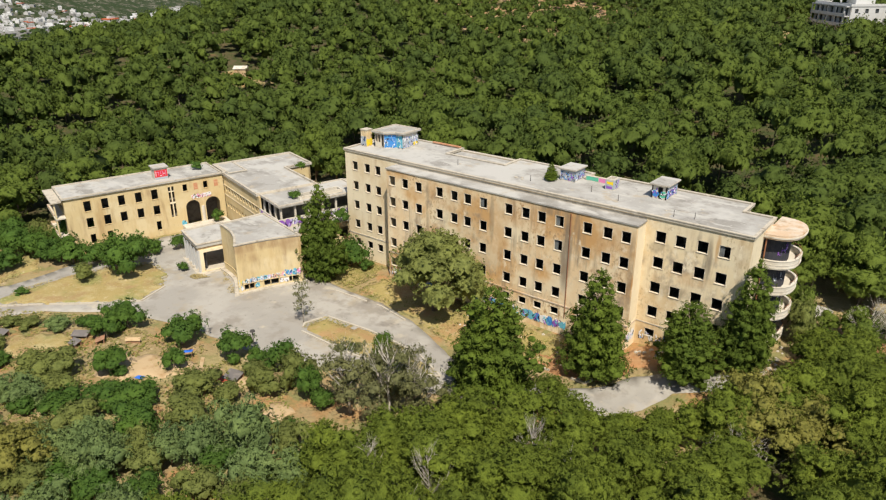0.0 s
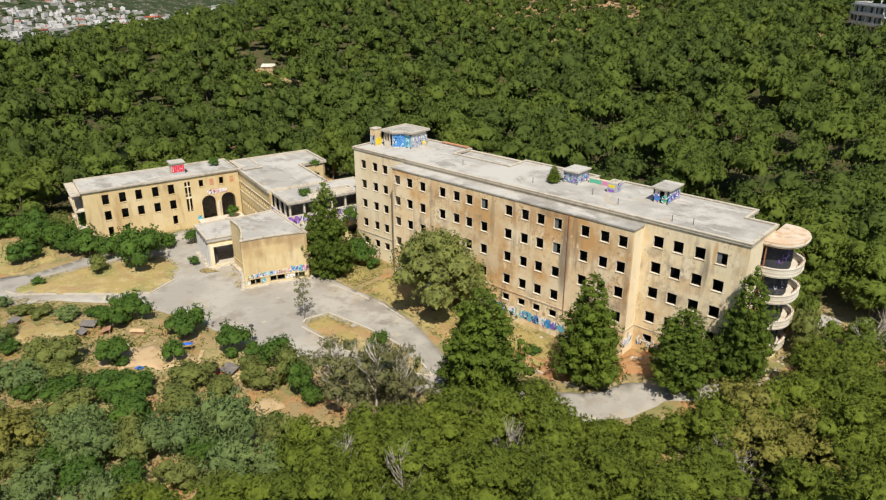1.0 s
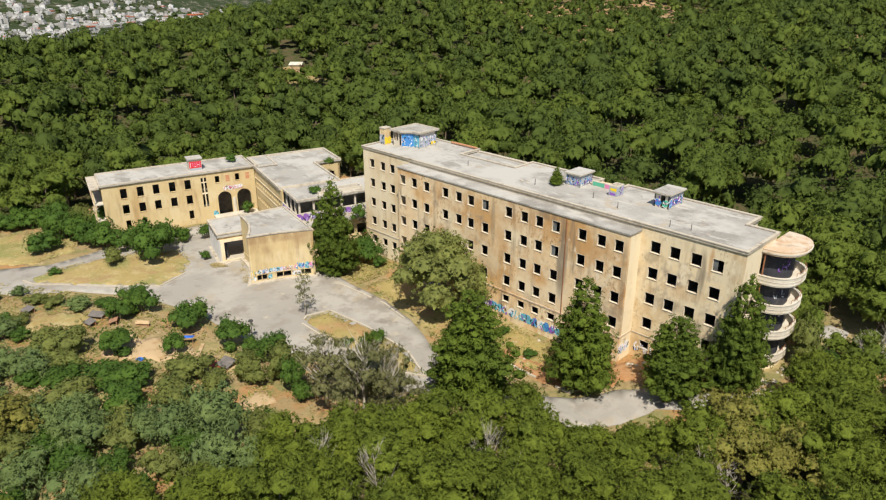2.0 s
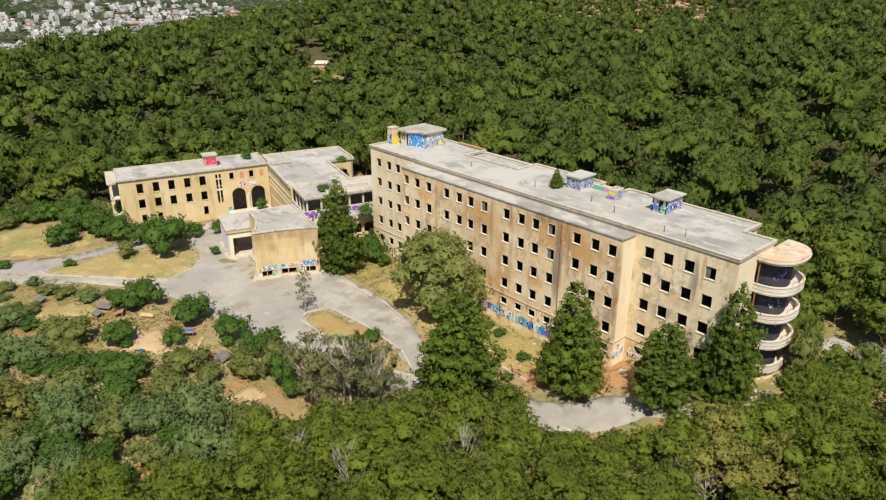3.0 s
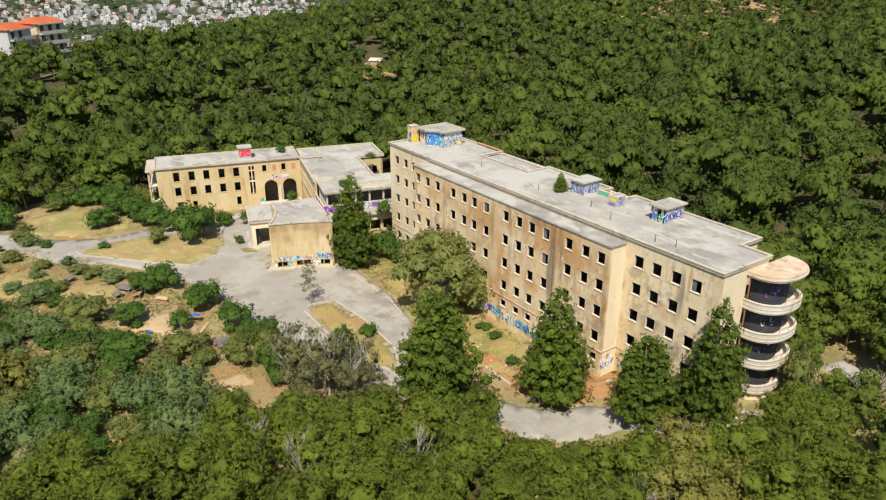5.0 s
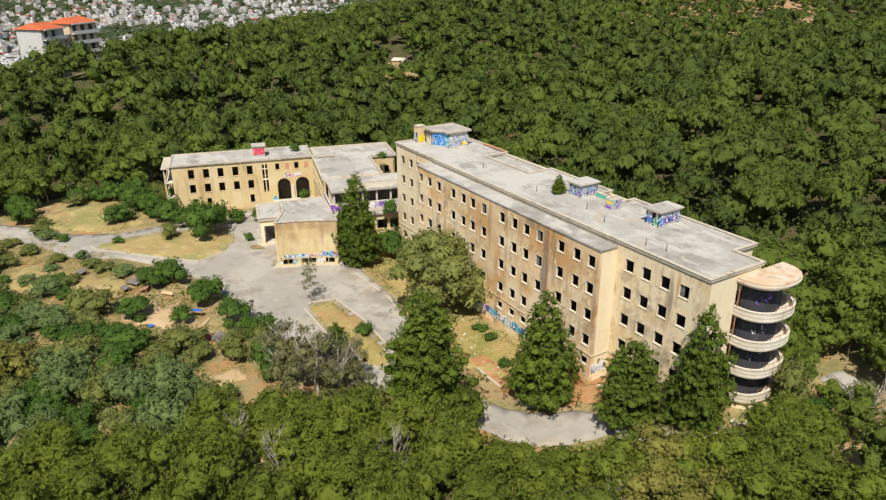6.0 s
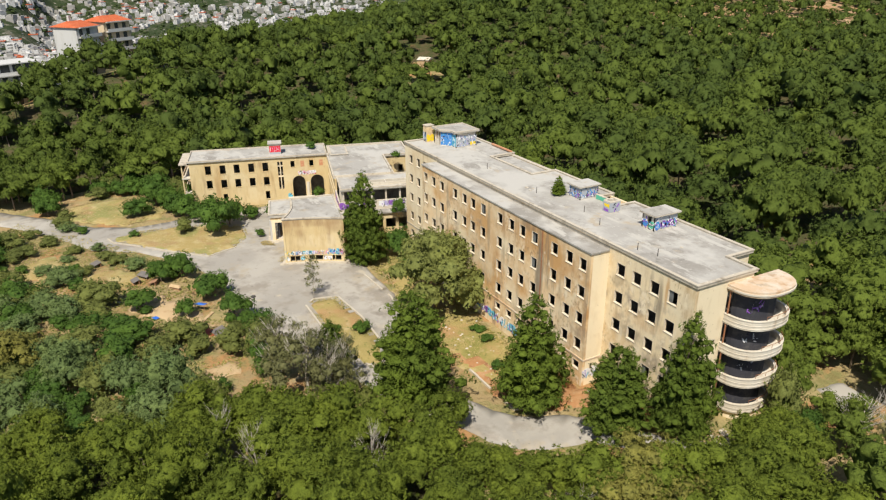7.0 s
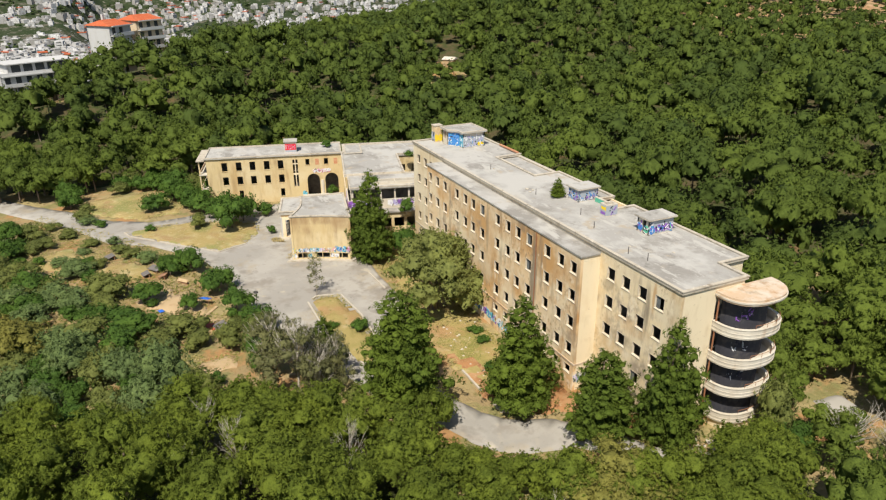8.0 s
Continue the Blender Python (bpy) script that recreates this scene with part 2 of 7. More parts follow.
# Near-black plaster: shade of bow, porch hall and roof light put into the colour.
M["shaded_dark"] = layered("shade_darkened_plaster", (0.045, 0.045, 0.055), [((0.10, 0.095, 0.09), 0.7, 0.5, 0.7, V1)])
M["sand"] = layered("pale_sand", (0.484, 0.353, 0.208), [((0.378, 0.244, 0.12), 0.6, 0.5, 0.7, V1)], 0.95, 0.1, (3.0, 0.4, 0.1))
M["kerb"] = layered("pale_kerbstone", (0.50, 0.45, 0.37), [((0.42, 0.36, 0.28), 1.2, 0.5, 0.7, V1)])
M["bark"] = layered("grey_brown_bark", (0.17, 0.125, 0.09), [((0.28, 0.23, 0.18), 2.0, 0.45, 0.65, (1, 1, 0.3))])
M["deadwood"] = layered("bleached_dead_wood", (0.50, 0.455, 0.39), [((0.33, 0.28, 0.22), 2.0, 0.5, 0.7, V1)])
M["rust"] = layered("rusty_metal", (0.28, 0.12, 0.06), [((0.38, 0.2, 0.1), 2.0, 0.5, 0.7, V1)], 0.7, 0.4)
M["darkmetal"] = layered("dark_lamp_metal", (0.06, 0.055, 0.05), [((0.12, 0.1, 0.08), 3.0, 0.5, 0.7, V1)], 0.6, 0.4)
M["sheet"] = layered("grey_roofing_sheet", (0.15, 0.135, 0.125), [((0.22, 0.19, 0.17), 1.5, 0.5, 0.7, V1)], 0.7, 0.3)
M["redsheet"] = layered("red_painted_sheet", (0.50, 0.09, 0.05), [((0.35, 0.12, 0.08), 1.5, 0.5, 0.7, V1)], 0.6, 0.3)
M["tarp"] = layered("blue_tarpaulin", (0.03, 0.13, 0.55), [((0.06, 0.2, 0.6), 1.5, 0.5, 0.7, V1)], 0.4, 0.5)
M["timber"] = layered("weathered_boards", (0.36, 0.20, 0.12), [((0.24, 0.14, 0.09), 2.0, 0.5, 0.7, V1)])
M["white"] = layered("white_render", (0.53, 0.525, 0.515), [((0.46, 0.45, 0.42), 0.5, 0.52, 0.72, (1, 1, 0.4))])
tw, twn, twb = start("town_render", 0.85, 0.2)
tg = twn.nodes.new("ShaderNodeNewGeometry")
twn.links.new(ramp_mix(twn, noise_fac(twn, 0.3, 0.5, 0.7, 3.0), ramp_mix(twn, tg.outputs["Random Per Island"], (0.27, 0.26, 0.245), (0.66, 0.655, 0.65)), (0.24, 0.225, 0.205)), twb.inputs["Base Color"])
M["town"] = tw
# Duff darkened far below the soil tone: tree shade is in this colour.
M["duff"] = layered("shaded_forest_floor", (0.095, 0.078, 0.040), [((0.055, 0.068, 0.024), 0.3, 0.42, 0.56, V1), ((0.17, 0.11, 0.055), 0.25, 0.58, 0.7, V1)], 0.95, 0.1, (2.0, 0.6, 0.2))
M["beige"] = layered("beige_render", (0.66, 0.54, 0.38), [((0.58, 0.46, 0.32), 0.5, 0.5, 0.7, V1)])
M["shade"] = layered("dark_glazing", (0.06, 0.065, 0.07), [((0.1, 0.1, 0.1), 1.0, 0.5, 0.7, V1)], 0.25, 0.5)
M["tiles"] = layered("orange_roof_tiles", (0.46, 0.105, 0.04), [
    ((0.52, 0.15, 0.065), 0.8, 0.45, 0.65, V1), ((0.42, 0.1, 0.04), 3.0, 0.55, 0.7, V1)], relief=(4.0, 0.5, 0.06))
M["brickfill"] = layered("brick_infill", (0.52, 0.24, 0.13), [((0.6, 0.36, 0.22), 2.5, 0.5, 0.65, V1)])
M["greyboard"] = layered("grey_boarding", (0.15, 0.16, 0.16), [((0.09, 0.09, 0.09), 1.5, 0.5, 0.7, V1)])
for nm, c in (("blue", (0.05, 0.22, 0.55)), ("cyan", (0.12, 0.42, 0.55)), ("purple", (0.25, 0.10, 0.45)), ("red", (0.62, 0.03, 0.04)),
              ("pink", (0.68, 0.22, 0.42)), ("gold", (0.80, 0.58, 0.02)), ("ink", (0.03, 0.03, 0.05)), ("chalk", (0.72, 0.72, 0.74)),
              ("haze", (0.36, 0.39, 0.43)), ("green", (0.10, 0.45, 0.30)), ("lilac", (0.42, 0.38, 0.62))):
    M["g_" + nm] = layered("spray_paint_" + nm, c, [(tuple(v * 0.6 + 0.12 for v in c), 2.2, 0.52, 0.72, V1)], 0.6, 0.3)
M["pine"] = leafy("pine_needles", (0.050, 0.082, 0.012), (0.158, 0.216, 0.030))
# Lighter copy of the pine tone, with the front wood's sunlight in the colour.
M["pine_lit"] = leafy("sunlit_pine_needles", (0.080, 0.115, 0.016), (0.240, 0.296, 0.042), 0.2, 2.6, 0.9)
M["forest"] = leafy("forest_needles", (0.065, 0.098, 0.017), (0.181, 0.237, 0.041), 0.05, 2.3, 0.8)
M["olive"] = leafy("olive_grey_leaves", (0.100, 0.122, 0.031), (0.223, 0.246, 0.072), 0.3)
M["ashleaf"] = leafy("broad_olive_leaves", (0.143, 0.164, 0.042), (0.308, 0.331, 0.103), 0.3)
M["bush"] = leafy("shrub_leaves", (0.040, 0.088, 0.016), (0.117, 0.198, 0.033), 0.3)
M["bluegreen"] = leafy("silver_green_leaves", (0.088, 0.138, 0.046), (0.228, 0.294, 0.108), 0.3)
M["greyleaf"] = leafy("dry_grey_leaves", (0.108, 0.114, 0.047), (0.245, 0.243, 0.108), 0.3)
M["browny"] = leafy("browning_leaves", (0.140, 0.140, 0.030), (0.305, 0.285, 0.075), 0.35)
M["straw"] = leafy("straw_blades", (0.42, 0.33, 0.14), (0.58, 0.47, 0.23), 0.3)
M["weed"] = leafy("green_weeds", (0.19, 0.20, 0.05), (0.33, 0.31, 0.09), 0.3)
M["city_tree"] = leafy("distant_leaves", (0.035, 0.060, 0.018), (0.09, 0.125, 0.04), 0.02, 0.6)


# ---- mesh helpers ----
class MB:
    """Collects boxes, prisms, walls and tubes into one mesh."""

    def __init__(self):
        self.v, self.f = [], []

    def add(self, vs, fs):
        n = len(self.v)
        self.v += [tuple(p) for p in vs]
        self.f += [tuple(i + n for i in f) for f in fs]
        return self

    def box(self, x0, x1, y0, y1, z0, z1):
        return self.prism([(x0, y0), (x1, y0), (x1, y1), (x0, y1)], z0, z1)

    def prism(self, poly, z0, z1):
        n = len(poly)
        vs = [(x, y, z0) for x, y in poly] + [(x, y, z1) for x, y in poly]
        fs = [(i, (i + 1) % n, n + (i + 1) % n, n + i) for i in range(n)]
        return self.add(vs, fs + [tuple(range(n - 1, -1, -1)), tuple(range(n, 2 * n))])

    def ring(self, outer, inner, z0, z1):
        n = len(outer)
        vs = [(*p, z) for z in (z0, z1) for q in (outer, inner) for p in q]
        fs = []
        for i in range(n):
            j = (i + 1) % n
            fs += [(i, j, 2 * n + j, 2 * n + i), (n + j, n + i, 3 * n + i, 3 * n + j),
                   (2 * n + i, 2 * n + j, 3 * n + j, 3 * n + i), (j, i, n + i, n + j)]
        return self.add(vs, fs)

    def wall(self, p0, p1, z0, z1, holes=(), th=0.35):
        """A wall whose outer face runs from p0 to p1, outside on the right; holes (u0, u1, z0, z1) go through it."""
        a, b = Vector(p0), Vector(p1)
        L = (b - a).length
        d = (b - a) / L
        nrm = Vector((d.y, -d.x))
        us = sorted({0.0, L, *[round(h[0], 3) for h in holes], *[round(h[1], 3) for h in holes]})
        zs = sorted({z0, z1, *[round(h[2], 3) for h in holes], *[round(h[3], 3) for h in holes]})

        def solid(i, k):
            if not (0 <= i < len(us) - 1 and 0 <= k < len(zs) - 1):
                return False
            u, z = (us[i] + us[i + 1]) / 2, (zs[k] + zs[k + 1]) / 2
            return not any(h[0] < u < h[1] and h[2] < z < h[3] for h in holes)

        idx, vs, fs = {}, [], []

        def vert(i, k, s):
            if (i, k, s) not in idx:
                p = a + d * us[i] - nrm * (th * s)
                idx[i, k, s] = len(vs)
                vs.append((p.x, p.y, zs[k]))
            return idx[i, k, s]

        for i in range(len(us) - 1):
            for k in range(len(zs) - 1):
                if not solid(i, k):
                    continue
                fs.append((vert(i, k, 0), vert(i + 1, k, 0), vert(i + 1, k + 1, 0), vert(i, k + 1, 0)))
                fs.append((vert(i + 1, k, 1), vert(i, k, 1), vert(i, k + 1, 1), vert(i + 1, k + 1, 1)))
                for di, dk, c in ((-1, 0, ((i, k), (i, k + 1))), (1, 0, ((i + 1, k + 1), (i + 1, k))),
                                  (0, -1, ((i + 1, k), (i, k))), (0, 1, ((i, k + 1), (i + 1, k + 1)))):
                    if not solid(i + di, k + dk):
                        (ia, ka), (ib, kb) = c
                        fs.append((vert(ia, ka, 0), vert(ib, kb, 0), vert(ib, kb, 1), vert(ia, ka, 1)))
        return self.add(vs, fs)

    def tube(self, path, radii, seg=6):
        rings = []
        for i, p in enumerate(path):
            p = Vector(p)
            d = (Vector(path[min(i + 1, len(path) - 1)]) - Vector(path[max(i - 1, 0)])).normalized()
            s = d.orthogonal().normalized()
            t = d.cross(s)
            rings.append([p + (s * math.cos(k * math.tau / seg) + t * math.sin(k * math.tau / seg)) * radii[i] for k in range(seg)])
        vs = [q for r in rings for q in r]
        fs = [(i * seg + k, i * seg + (k + 1) % seg, (i + 1) * seg + (k + 1) % seg, (i + 1) * seg + k)
              for i in range(len(path) - 1) for k in range(seg)]
        n = len(vs) - seg
        return self.add(vs, fs + [tuple(range(n, n + seg)), tuple(range(seg - 1, -1, -1))])

    def mesh(self, name, mat, smooth=False):
        me = bpy.data.meshes.new(name)
        me.from_pydata(self.v, [], self.f)
        me.materials.append(mat)
        if smooth:
            me.shade_smooth()
        me.validate()
        return me


def part(name, b, material, parent, label="", smooth=False):
    """Links a mesh as one part under a thing."""
    data = b.mesh(name, M[material], smooth) if isinstance(b, MB) else b
    ob = new(name, data)
    ob.parent = parent
    return tagged(ob, label)


def thing(name, label, category, group="", kind="", m=None):
    ob = new(name)
    ob.empty_display_size = 0.5
    if m is not None:
        ob.matrix_basis = m
    return tagged(ob, label, category, group, kind)


def whole(name, b, material, label, category, group="", kind="", m=None):
    ob = new(name, b.mesh(name, M[material]) if isinstance(b, MB) else b)
    if m is not None:
        ob.matrix_basis = m
    return tagged(ob, label, category, group, kind)


def big_mesh(name, co, tri, mat, nrm=None, tint=None):
    me = bpy.data.meshes.new(name)
    me.vertices.add(len(co))
    me.vertices.foreach_set("co", np.ascontiguousarray(co, dtype=np.float32).ravel())
    me.loops.add(tri.size)
    me.loops.foreach_set("vertex_index", np.ascontiguousarray(tri, dtype=np.int32).ravel())
    me.polygons.add(len(tri))
    me.polygons.foreach_set("loop_start", np.arange(0, tri.size, 3, dtype=np.int32))
    me.update(calc_edges=True)
    if nrm is not None:
        a = me.attributes.new("custom_normal", "FLOAT_VECTOR", "POINT")
        a.data.foreach_set("vector", np.ascontiguousarray(nrm, dtype=np.float32).ravel())
        me.update()
    if tint is not None:
        a = me.attributes.new("tint", "FLOAT", "POINT")
        a.data.foreach_set("value", np.ascontiguousarray(tint, dtype=np.float32))
    me.materials.append(mat)
    return me


def inset(poly, w):
    """The polygon moved inwards (counter-clockwise order)."""
    out = []
    n = len(poly)
    for i in range(n):
        a, b, c = Vector(poly[i - 1]), Vector(poly[i]), Vector(poly[(i + 1) % n])
        d1, d2 = (b - a).normalized(), (c - b).normalized()
        n1, n2 = Vector((-d1.y, d1.x)), Vector((-d2.y, d2.x))
        k = 1 + n1.dot(n2)
        out.append(tuple(b + (n1 + n2) * (w / max(k, 0.3))))
    return out


# ---- ground ----
def softplus(t, w):
    return w * math.log1p(math.exp(min(t / w, 60)))


def smooth(a, b, t):
    k = min(1, max(0, (t - a) / (b - a)))
    return k * k * (3 - 2 * k)


def height(x, y):
    z = 1.0
    n = softplus(y - 18, 7) - softplus(y - 200, 25)
    z += 0.155 * n * (0.8 + 0.2 * smooth(-120, -60, x))
    w = softplus(-118 - x, 8) - softplus(-260 - x, 20)
    z += 0.125 * w * smooth(-95, -15, y)
    z += 2.6 * smooth(-24, 2, x) * smooth(-15, -2, y) * (1 - smooth(40, 90, x))
    z += 1.2 * (1 - smooth(-60, -25, y)) * smooth(-50, -10, x)
    z -= 0.24 * (softplus(-255 - x, 14) - softplus(-400 - x, 25)) + 0.03 * (softplus(-400 - x, 25) - softplus(-1300 - x, 50))
    z += 8.0 * math.exp(-((x + 203) / 25) ** 2 - ((y + 43) / 30) ** 2)
    z += 5.0 * math.exp(-((x + 187) / 16) ** 2 - ((y + 70) / 16) ** 2)
    z += 1.3 * smooth(185, 235, -x) * (1 - smooth(260, 330, -x)) * smooth(-40, 5, y) * (1 - smooth(150, 220, y))
    return z


def spaced(lo, hi, near_lo, near_hi, step):
    out = list(np.arange(near_lo, near_hi + 0.1, step))
    s, v = step, near_hi
    while v < hi:
        s *= 1.25
        v += s
        out.append(min(v, hi))
    s, v = step, near_lo
    while v > lo:
        s *= 1.25
        v -= s
        out.insert(0, max(v, lo))
    return out


xs, ys = spaced(-4500, 4500, -150, 60, 3.0), spaced(-4500, 4500, -110, 120, 3.0)
gv = [(x, y, height(x, y) + (0.12 * noise.noise(Vector((x * 0.15, y * 0.15, 0))) if -150 < x < 60 and y < -30 else 0)) for y in ys for x in xs]
gf = [(j * len(xs) + i, j * len(xs) + i + 1, (j + 1) * len(xs) + i + 1, (j + 1) * len(xs) + i) for j in range(len(ys) - 1) for i in range(len(xs) - 1)]
gm = bpy.data.meshes.new("ground")
gm.from_pydata(gv, [], gf)
gm.shade_smooth()
gm.materials.append(M["soil"])
gm.materials.append(M["urban"])
gm.materials.append(M["duff"])
for p in gm.polygons:
    if p.center.x < -335:
        p.material_index = 1
tagged(new("ground", gm), "dry orange soil with straw and needle litter", "ground", kind="structure")


def inside(poly, x, y):
    c = False
    for i in range(len(poly)):
        (x0, y0), (x1, y1) = poly[i - 1], poly[i]
        if (y0 > y) != (y1 > y) and x < (x1 - x0) * (y - y0) / (y1 - y0) + x0:
            c = not c
    return c


def rough_edge(poly, step=1.5, amp=0.35, seed=0):
    out = []
    for i in range(len(poly)):
        a, b = Vector(poly[i - 1]), Vector(poly[i])
        n = max(1, int((b - a).length / step))
        d = (b - a).normalized()
        for k in range(n):
            p = a.lerp(b, k / n)
            j = noise.noise(Vector((p.x * 0.5, p.y * 0.5, seed))) * amp * 1.6
            out.append((p.x - d.y * j, p.y + d.x * j))
    return out


def drape(name, poly, lift, material, label, category, kind="structure", amp=0.35, step=2.0, dip=0.16):
    """A thin sheet over the ground inside a polygon with uneven edges."""
    from mathutils.geometry import delaunay_2d_cdt
    edge = [Vector(p) for p in rough_edge(poly, 1.2, amp, len(poly))]
    lo = [min(p[k] for p in edge) for k in (0, 1)]
    hi = [max(p[k] for p in edge) for k in (0, 1)]
    ring = [(p.x, p.y) for p in edge]
    extra = [Vector((x, y)) for x in np.arange(lo[0], hi[0], step) for y in np.arange(lo[1], hi[1], step) if inside(ring, x, y)]
    n = len(edge)
    co, _, tri, *_ = delaunay_2d_cdt(edge + extra, [], [list(range(n))], 1, 1e-4)
    b = MB()
    b.v = [(p.x, p.y, height(p.x, p.y) + lift + (0.12 * noise.noise(Vector((p.x * 0.15, p.y * 0.15, 0))) if p.y < -30 else 0)) for p in co]
    b.v[:n] = [(x, y, z - dip) for x, y, z in b.v[:n]]
    b.f = [tuple(f) for f in tri]
    me = b.mesh(name, M[material], True)
    ob = new(name, me)
    s = ob.modifiers.new("thick", "SOLIDIFY")
    s.thickness, s.offset = 0.03, -1
    return tagged(ob, label, category, kind=kind)


PLAZA = [(-103, -14), (-88, -12), (-72, -11), (-66, -11), (-58.2, -11.6), (-50.7, -11.6), (-42.9, -13), (-36, -16), (-30, -18.5), (-20.3, -16.6),
         (-15.4, -14.6), (-12.4, -11.9), (-9.5, -8.0), (-4, -4.5), (0, -3.2), (3.5, -0.8), (4.5, -2.8), (1, -6), (-4, -9), (-7.2, -15.5), (-10.6, -18.2), (-16, -20.5),
         (-24, -25), (-33.5, -27.5), (-40, -29.2), (-47, -31.8), (-56.6, -34.2), (-67.7, -35.2), (-78.9, -38.2), (-83.6, -41.3), (-90, -46), (-95.1, -53.6), (-104.3, -58.6), (-111.3, -63.4),
         (-118.3, -69.4), (-132, -80), (-146, -84), (-138, -77), (-127.2, -69.3), (-121.5, -64), (-116, -58.8), (-107.8, -52.2), (-104.2, -45.5),
         (-104, -38.5), (-104.5, -33), (-103.5, -23), (-104, -17)]
drape("road", PLAZA, 0.07, "asphalt", "dusty pale grey asphalt forecourt and drive, cracked", "road", amp=0.22, dip=0.0)
LAWN1 = [(-99.8, -50.5), (-101.4, -44.1), (-100.2, -35.5), (-97.5, -28.2), (-94.3, -24.8), (-88, -26.0), (-83.4, -29.5), (-81.5, -34.8), (-86.5, -40), (-92.6, -45.2), (-97.1, -49.7)]
LAWN2 = [(-113.5, -56.0), (-117.5, -58.2), (-121.8, -57.5), (-124.4, -53), (-123.6, -45), (-121.4, -39.3), (-115, -36.2), (-107, -38.8), (-106.2, -47.4), (-110.2, -52.2)]
ISLAND = [(-53.6, -25.6), (-55.2, -23.7), (-54.1, -20.0), (-45.8, -19.3), (-36.3, -19.8), (-30, -22.5), (-33.9, -24.6), (-38.9, -25.3), (-43.6, -25.8)]
FIELD = [(-58, -10.5), (-52, -11), (-43, -12.3), (-35, -15), (-24.8, -12.6), (-19.5, -12.6), (-14.2, -11.6), (-13.6, -9.8), (-16, -3.4), (-57, -3.2)]
VERGE = [(-68, -10.2), (-66, -10.4), (-58.5, -10.9), (-58.5, -0.6), (-68, -0.6)]
LITTER = [(-24, -12.4), (-19.5, -13.3), (-14.2, -12.6), (-10, -7.4), (-4.5, -3.8), (-1, -3.0), (-2, -0.6), (-12.6, -0.6), (-13.2, -3.4), (-20, -4)]
drape("lawn", [tuple(p) for p in LAWN1], 0.14, "drygrass", "golden dry grass lawn between the drives", "lawn", amp=0.5)
drape("lawn", [tuple(p) for p in LAWN2], 0.10, "drygrass", "golden dry grass beside the shrubs", "lawn", amp=0.7)
drape("lawn", ISLAND, 0.16, "meadow", "dry grass traffic island with a pale kerb", "lawn", amp=0.1)
drape("lawn", FIELD, 0.09, "meadow", "patchy dry grass strip before the long facade", "lawn", amp=0.7)
drape("verge", VERGE, 0.08, "meadow", "dry grass corner between the wings", "lawn", amp=0.6)
drape("needle_litter", LITTER, 0.13, "litter", "red-brown pine needle litter and rubble", "litter", amp=0.9)
drape("needle_litter", [(-31, -13.2), (-26, -12.4), (-20, -11.8), (-16.5, -10.2), (-20, -8.4), (-26, -8.8), (-30, -10.4)], 0.12, "litter", "red-brown needle litter over dry grass", "litter", amp=1.4)
drape("path", [(3.0, 18.8), (5.0, 17.6), (7.4, 18.6), (7.4, 21.5), (5.6, 23.4), (3.4, 22.2)], 0.1, "asphalt", "short stretch of dusty path behind the bow", "path", amp=0.6)
drape("bare_patch", [(12.5, 10.5), (13.5, 8), (17, 8.5), (20, 11), (17, 15), (13.5, 15)], 0.1, "soil", "dry clearing with fallen branches", "bare soil", amp=0.9)
SCRUB_PATCHES = [([(-43.4, -40.4), (-41, -37.8), (-38.6, -39.5), (-38.0, -43.5), (-40.6, -45.6), (-42.6, -43.4)], "sand", "bare pale sand clearing"),
                 ([(-97, -62), (-84, -50), (-78, -45), (-74, -50), (-80, -58), (-90, -68)], "drygrass", "dry straw grass among shrubs"),
                 ([(-73, -47), (-62, -41), (-56, -40), (-58, -46), (-66, -51)], "sand", "bare trodden sand among shrubs"),
                 ([(-56, -40), (-50, -37), (-47, -40), (-52, -43)], "sand", "bare trodden sand near the drive")]
for p, mt, lb in SCRUB_PATCHES:
    drape("bare_patch", p, 0.10, mt, lb, "bare soil", amp=0.9)

# ---- kerbs ----
stone = MB().box(-0.48, 0.48, -0.13, 0.13, 0, 0.25).mesh("kerbstone", M["kerb"])


def kerb(line, label, skip=0.06):
    k = thing("kerb", label, "kerb", kind="structure")
    rng = random.Random(len(line) * 7 + int(abs(line[0][0])))
    for (x0, y0), (x1, y1) in zip(line, line[1:]):
        L = math.hypot(x1 - x0, y1 - y0)
        n = max(1, round(L))
        for i in range(n):
            if rng.random() < skip:
                continue
            t = (i + 0.5) / n
            x, y = x0 + (x1 - x0) * t, y0 + (y1 - y0) * t
            o = new("kerbstone", stone)
            o.parent = k
            o.matrix_basis = pose(x, y, height(x, y) + 0.02 + rng.uniform(-0.03, 0.02), 0, 0, math.degrees(math.atan2(y1 - y0, x1 - x0)) + rng.uniform(-2, 2)) @ Matrix.Diagonal((L / n, 1, 1, 1))


kerb([*ISLAND, ISLAND[0]], "pale stone kerb round the grass island")
kerb(LAWN1[6:] + LAWN1[:1], "pale stone kerb along the lawn", 0.15)
kerb([(-59.9, -12.9), (-54, -12.7), (-49.8, -12.5), (-44, -13.6)], "pale kerb at the edge of the forecourt", 0.1)
kerb([(-24.8, -12.4), (-19.5, -12.4), (-14.2, -12.4), (-13.2, -9.8)], "broken kerb half buried in needles", 0.2)


